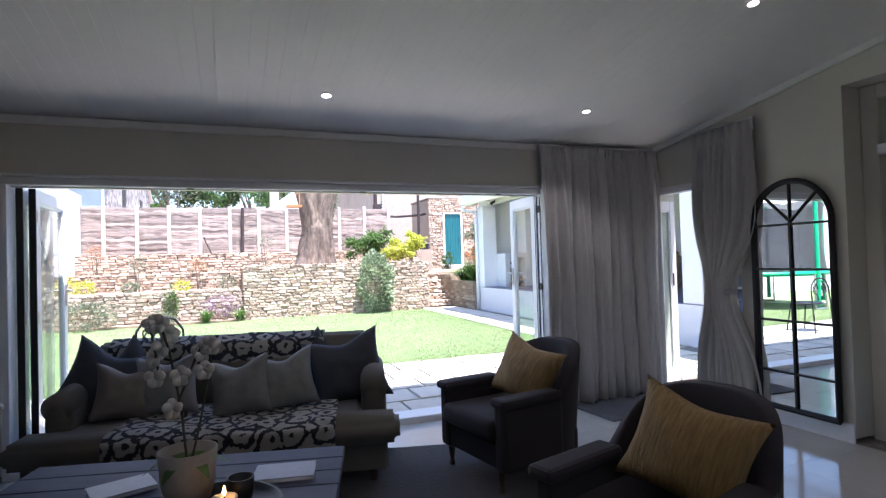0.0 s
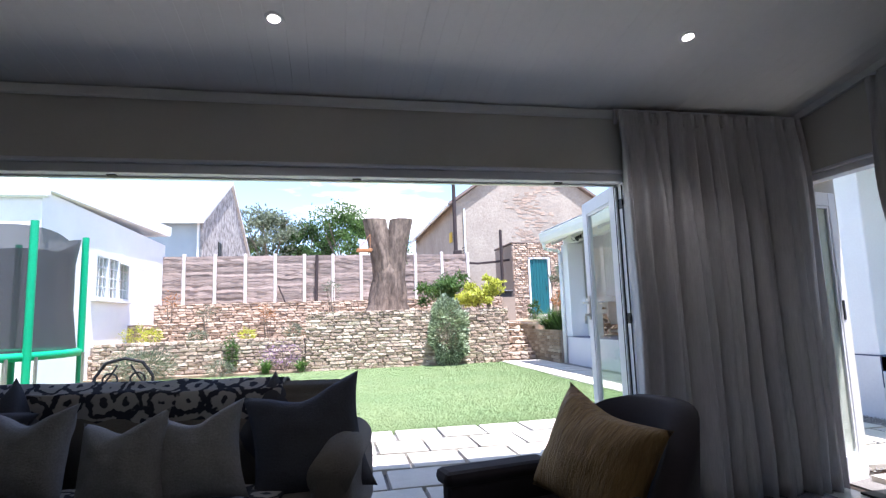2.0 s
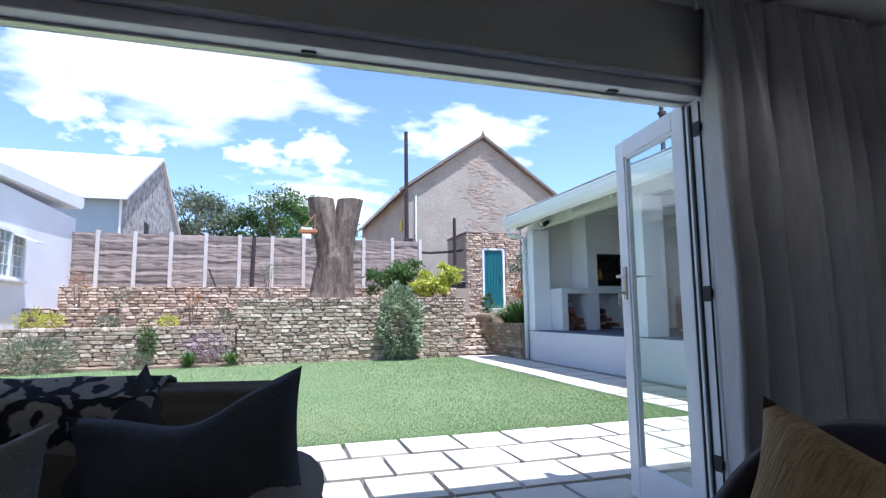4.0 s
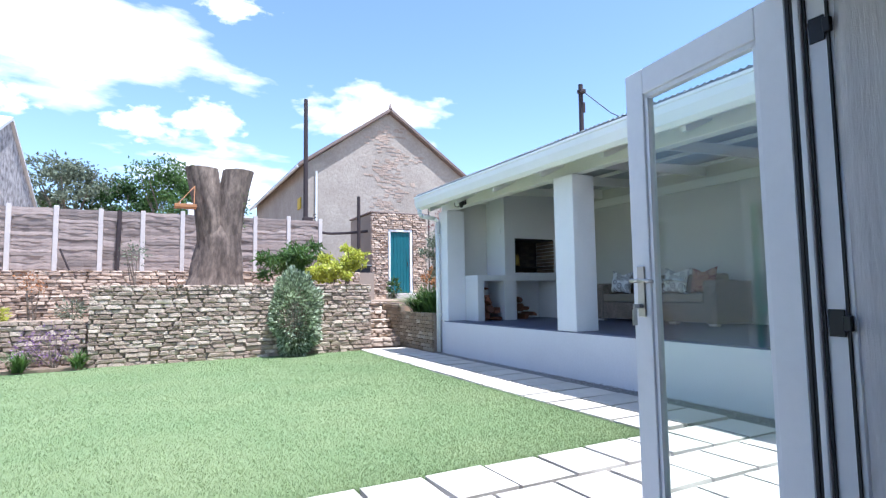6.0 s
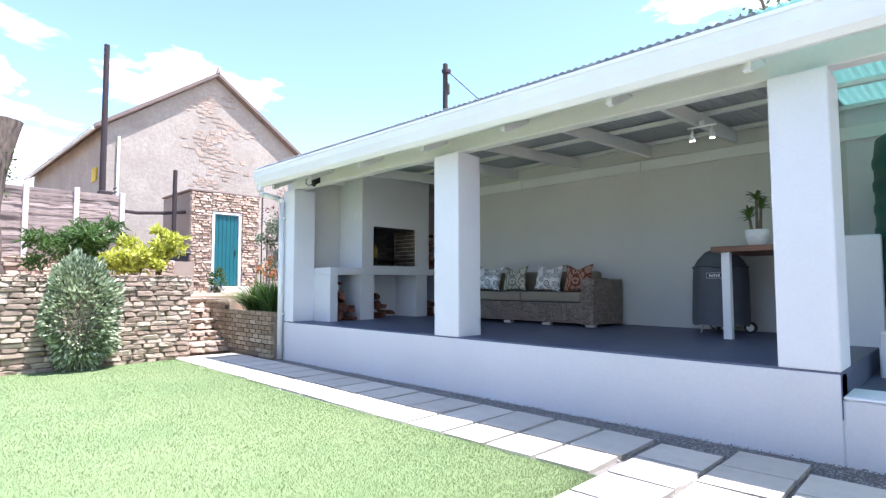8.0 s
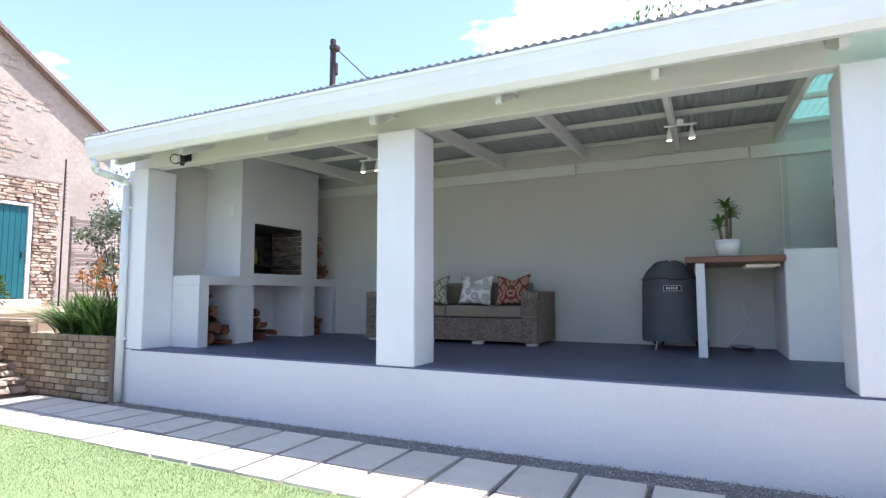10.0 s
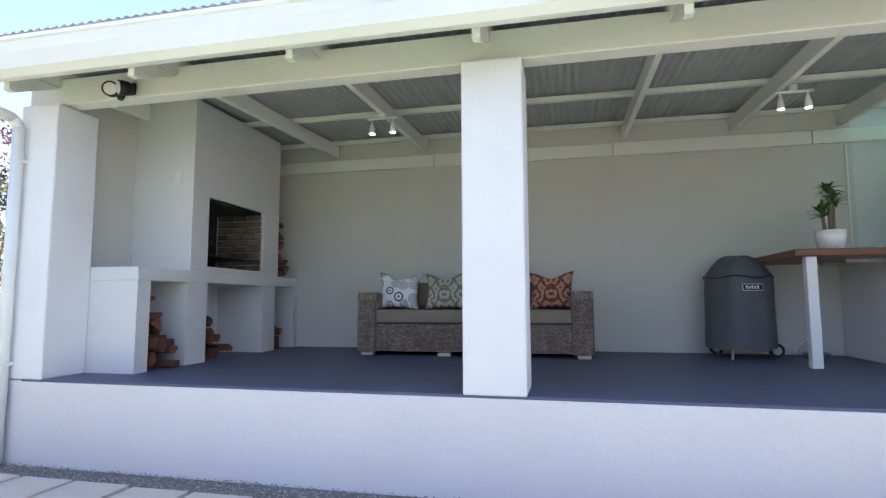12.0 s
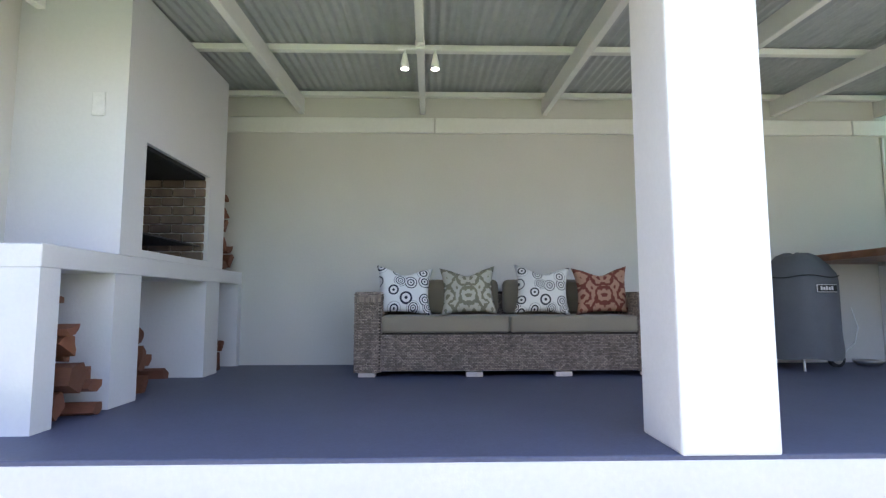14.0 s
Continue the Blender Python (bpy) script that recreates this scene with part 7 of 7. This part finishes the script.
M["yellow_brick"] = material("yellow_brown_brick", (0.36, 0.27, 0.17), (0.24, 0.17, 0.11), 0.95, big=5, fine=40, grain=0.35, bump=0.4, vary=0.22, alt=(0.42, 0.35, 0.25))
brick_mesh = to_mesh("brick_piece", brick_mesh, "yellow_brick")
rb = random.Random(5)
for r in range(10):
    y = 15.81 - (0.11 if r % 2 else 0)
    while y < 17.6:
        a, b = max(y, 15.81), min(y + 0.22, 17.6)
        if b - a > 0.04:
            piece("brick", brick_mesh, planter, pose(7.12, (a + b) / 2, 0.04 + r * 0.08, 0, 0, rb.uniform(-1.5, 1.5)) @ Matrix.Diagonal((0.11, b - a - 0.01, 0.07, 1)))
        y += 0.23
for r in range(12):
    y = 17.61 - (0.11 if r % 2 else 0)
    while y < 18.9:
        piece("brick", brick_mesh, planter, pose(7.1, y + 0.11, 0.04 + r * 0.08, 0, 0, rb.uniform(-1.5, 1.5)) @ Matrix.Diagonal((0.1, 0.22, 0.07, 1)))
        y += 0.23

# floor tiles of the room
tile_me = boxes((-0.5, 0.5, -0.5, 0.5, -0.5, 0.5))
tile_me = to_mesh("tile_piece", tile_me, "tile")
T = 0.6
for i in range(-6, 9):
    for j in range(-6, 11):
        x0, x1, y0, y1 = max(i * T, WEST), min(i * T + T, EAST), max(j * T + 0.1, SOUTH), min(j * T + T + 0.1, NORTH)
        if x1 - x0 > 0.02 and y1 - y0 > 0.02:
            piece("tile", tile_me, floor, Matrix.Translation(((x0 + x1) / 2, (y0 + y1) / 2, FLOOR - 0.006)) @ Matrix.Diagonal((x1 - x0 - 0.003, y1 - y0 - 0.003, 0.012, 1)))

# paving: running bond on the terrace, two rows along the veranda
paving = thing("pavement", (3, 8, 0), "buff concrete paving slabs laid with gravel joints", "paving", kind="structure")


def paver_mesh(seed):
    rnd = random.Random(seed)
    bm = boxes((-0.5, 0.5, -0.5, 0.5, -0.5, 0.5))
    top = [e for e in bm.edges if all(v.co.z > 0 for v in e.verts)]
    bmesh.ops.bevel(bm, geom=top, offset=0.025, segments=1, affect="EDGES")
    for v in bm.verts:
        v.co += Vector((rnd.uniform(-0.012, 0.012), rnd.uniform(-0.012, 0.012), 0))
    return to_mesh("paver_piece", bm, "paver")


PAVERS = [paver_mesh(i) for i in range(5)]
rp = random.Random(9)
S, SY, G, GY = 0.424, 0.455, 0.034, 0.05


def paver(x, y, sx=S, sy=S):
    piece("paving_slab", rp.choice(PAVERS), paving, pose(x, y, -0.008 + rp.uniform(-0.003, 0.003), rp.uniform(-0.5, 0.5), rp.uniform(-0.5, 0.5), rp.uniform(-0.8, 0.8)) @ Matrix.Diagonal((sx, sy, 0.045, 1)))


row_y = 8.99 - SY / 2
k = 0
while row_y > 6.45:
    x = -4.409 + ((S + G) * 0.5 if k % 2 else 0)
    while x < 5.75 if k < 0 else x < 7.0:
        paver(x, row_y, S, SY)
        x += S + G
    row_y -= SY + GY
    k += 1
for x, w_ in ((6.03, 0.425), (6.58, 0.58)):
    y = 9.295
    while y < 17.3:
        dx = 0.0 if y < 11 else (y - 11) * 0.02
        paver(x + dx, y, w_, 0.425)
        y += 0.472
for y in (0.6, 1.1, 1.6, 2.1, 2.6, 3.1, 3.6, 4.1, 4.6, 5.1, 5.6, 6.1):
    for x in (5.45, 5.95, 6.45, 6.95):
        paver(x, y)

# gravel in the joints
rng = np.random.default_rng(4)
base_v = np.array([(1, 0, 0), (-1, 0, 0), (0, 1, 0), (0, -1, 0), (0, 0, 0.7), (0, 0, -0.7)], float)
base_f = [(0, 2, 4), (2, 1, 4), (1, 3, 4), (3, 0, 4)]
n = 26000
gx = np.concatenate([rng.uniform(0.5, 7.25, 12000), rng.uniform(5.82, 7.25, 8000), rng.uniform(6.85, 7.25, 6000)])
gy = np.concatenate([rng.uniform(6.4, 8.98, 12000), rng.uniform(8.95, 16.8, 8000), rng.uniform(6.6, 15.8, 6000)])
sz = rng.uniform(0.004, 0.011, (n, 1, 1))
ang = rng.uniform(0, 6.28, n)
rot = np.stack([np.cos(ang), -np.sin(ang), np.sin(ang), np.cos(ang)], 1).reshape(n, 2, 2)
v = np.repeat(base_v[None], n, 0) * sz * rng.uniform(0.7, 1.3, (n, 1, 3))
v[:, :, :2] = np.einsum("nij,nkj->nki", rot, v[:, :, :2])
v += np.stack([gx, gy, rng.uniform(-0.022, -0.006, n)], 1)[:, None, :]
f = (np.array(base_f)[None] + 6 * np.arange(n)[:, None, None]).reshape(-1, 3)
gm = new("gravel", from_arrays("gravel", v.reshape(-1, 3).tolist(), f.tolist(), "gravel"))
tagged(gm, "loose grey gravel between paving slabs", "gravel", kind="stuff")

# mown grass, thickest where one walks past it
n = 330000
u = rng.uniform(0, 1, n)
y = 8.97 + 8.0 * u ** 1.6
edge = np.where(y < 13.3, 5.8, 5.82 + (y - 13.3) * 0.1)
x = edge - (edge + 4.5) * rng.uniform(0, 1, n) ** 1.25
patch = np.array([noise.noise((a * 0.7, b * 0.7, 0)) for a, b in zip(x[::40], y[::40])]).repeat(40)[:n]
h = rng.uniform(0.008, 0.019, n) * (1 + 0.4 * patch)
a = rng.uniform(0, 6.28, n)
w = rng.uniform(0.0013, 0.0026, n) * (1 + (y - 9) * 0.05)
lx, ly = rng.normal(0, 0.009, n), rng.normal(0, 0.009, n)
v = np.stack([np.stack([x - w * np.cos(a), y - w * np.sin(a), np.full(n, -0.005)], 1), np.stack([x + w * np.cos(a), y + w * np.sin(a), np.full(n, -0.005)], 1), np.stack([x + lx, y + ly, h], 1)], 1).reshape(-1, 3)
gr = new("grass", from_arrays("grass", v.tolist(), np.arange(3 * n).reshape(-1, 3).tolist(), "blade"))
tagged(gr, "short bright green mown grass blades", "grass", kind="stuff")
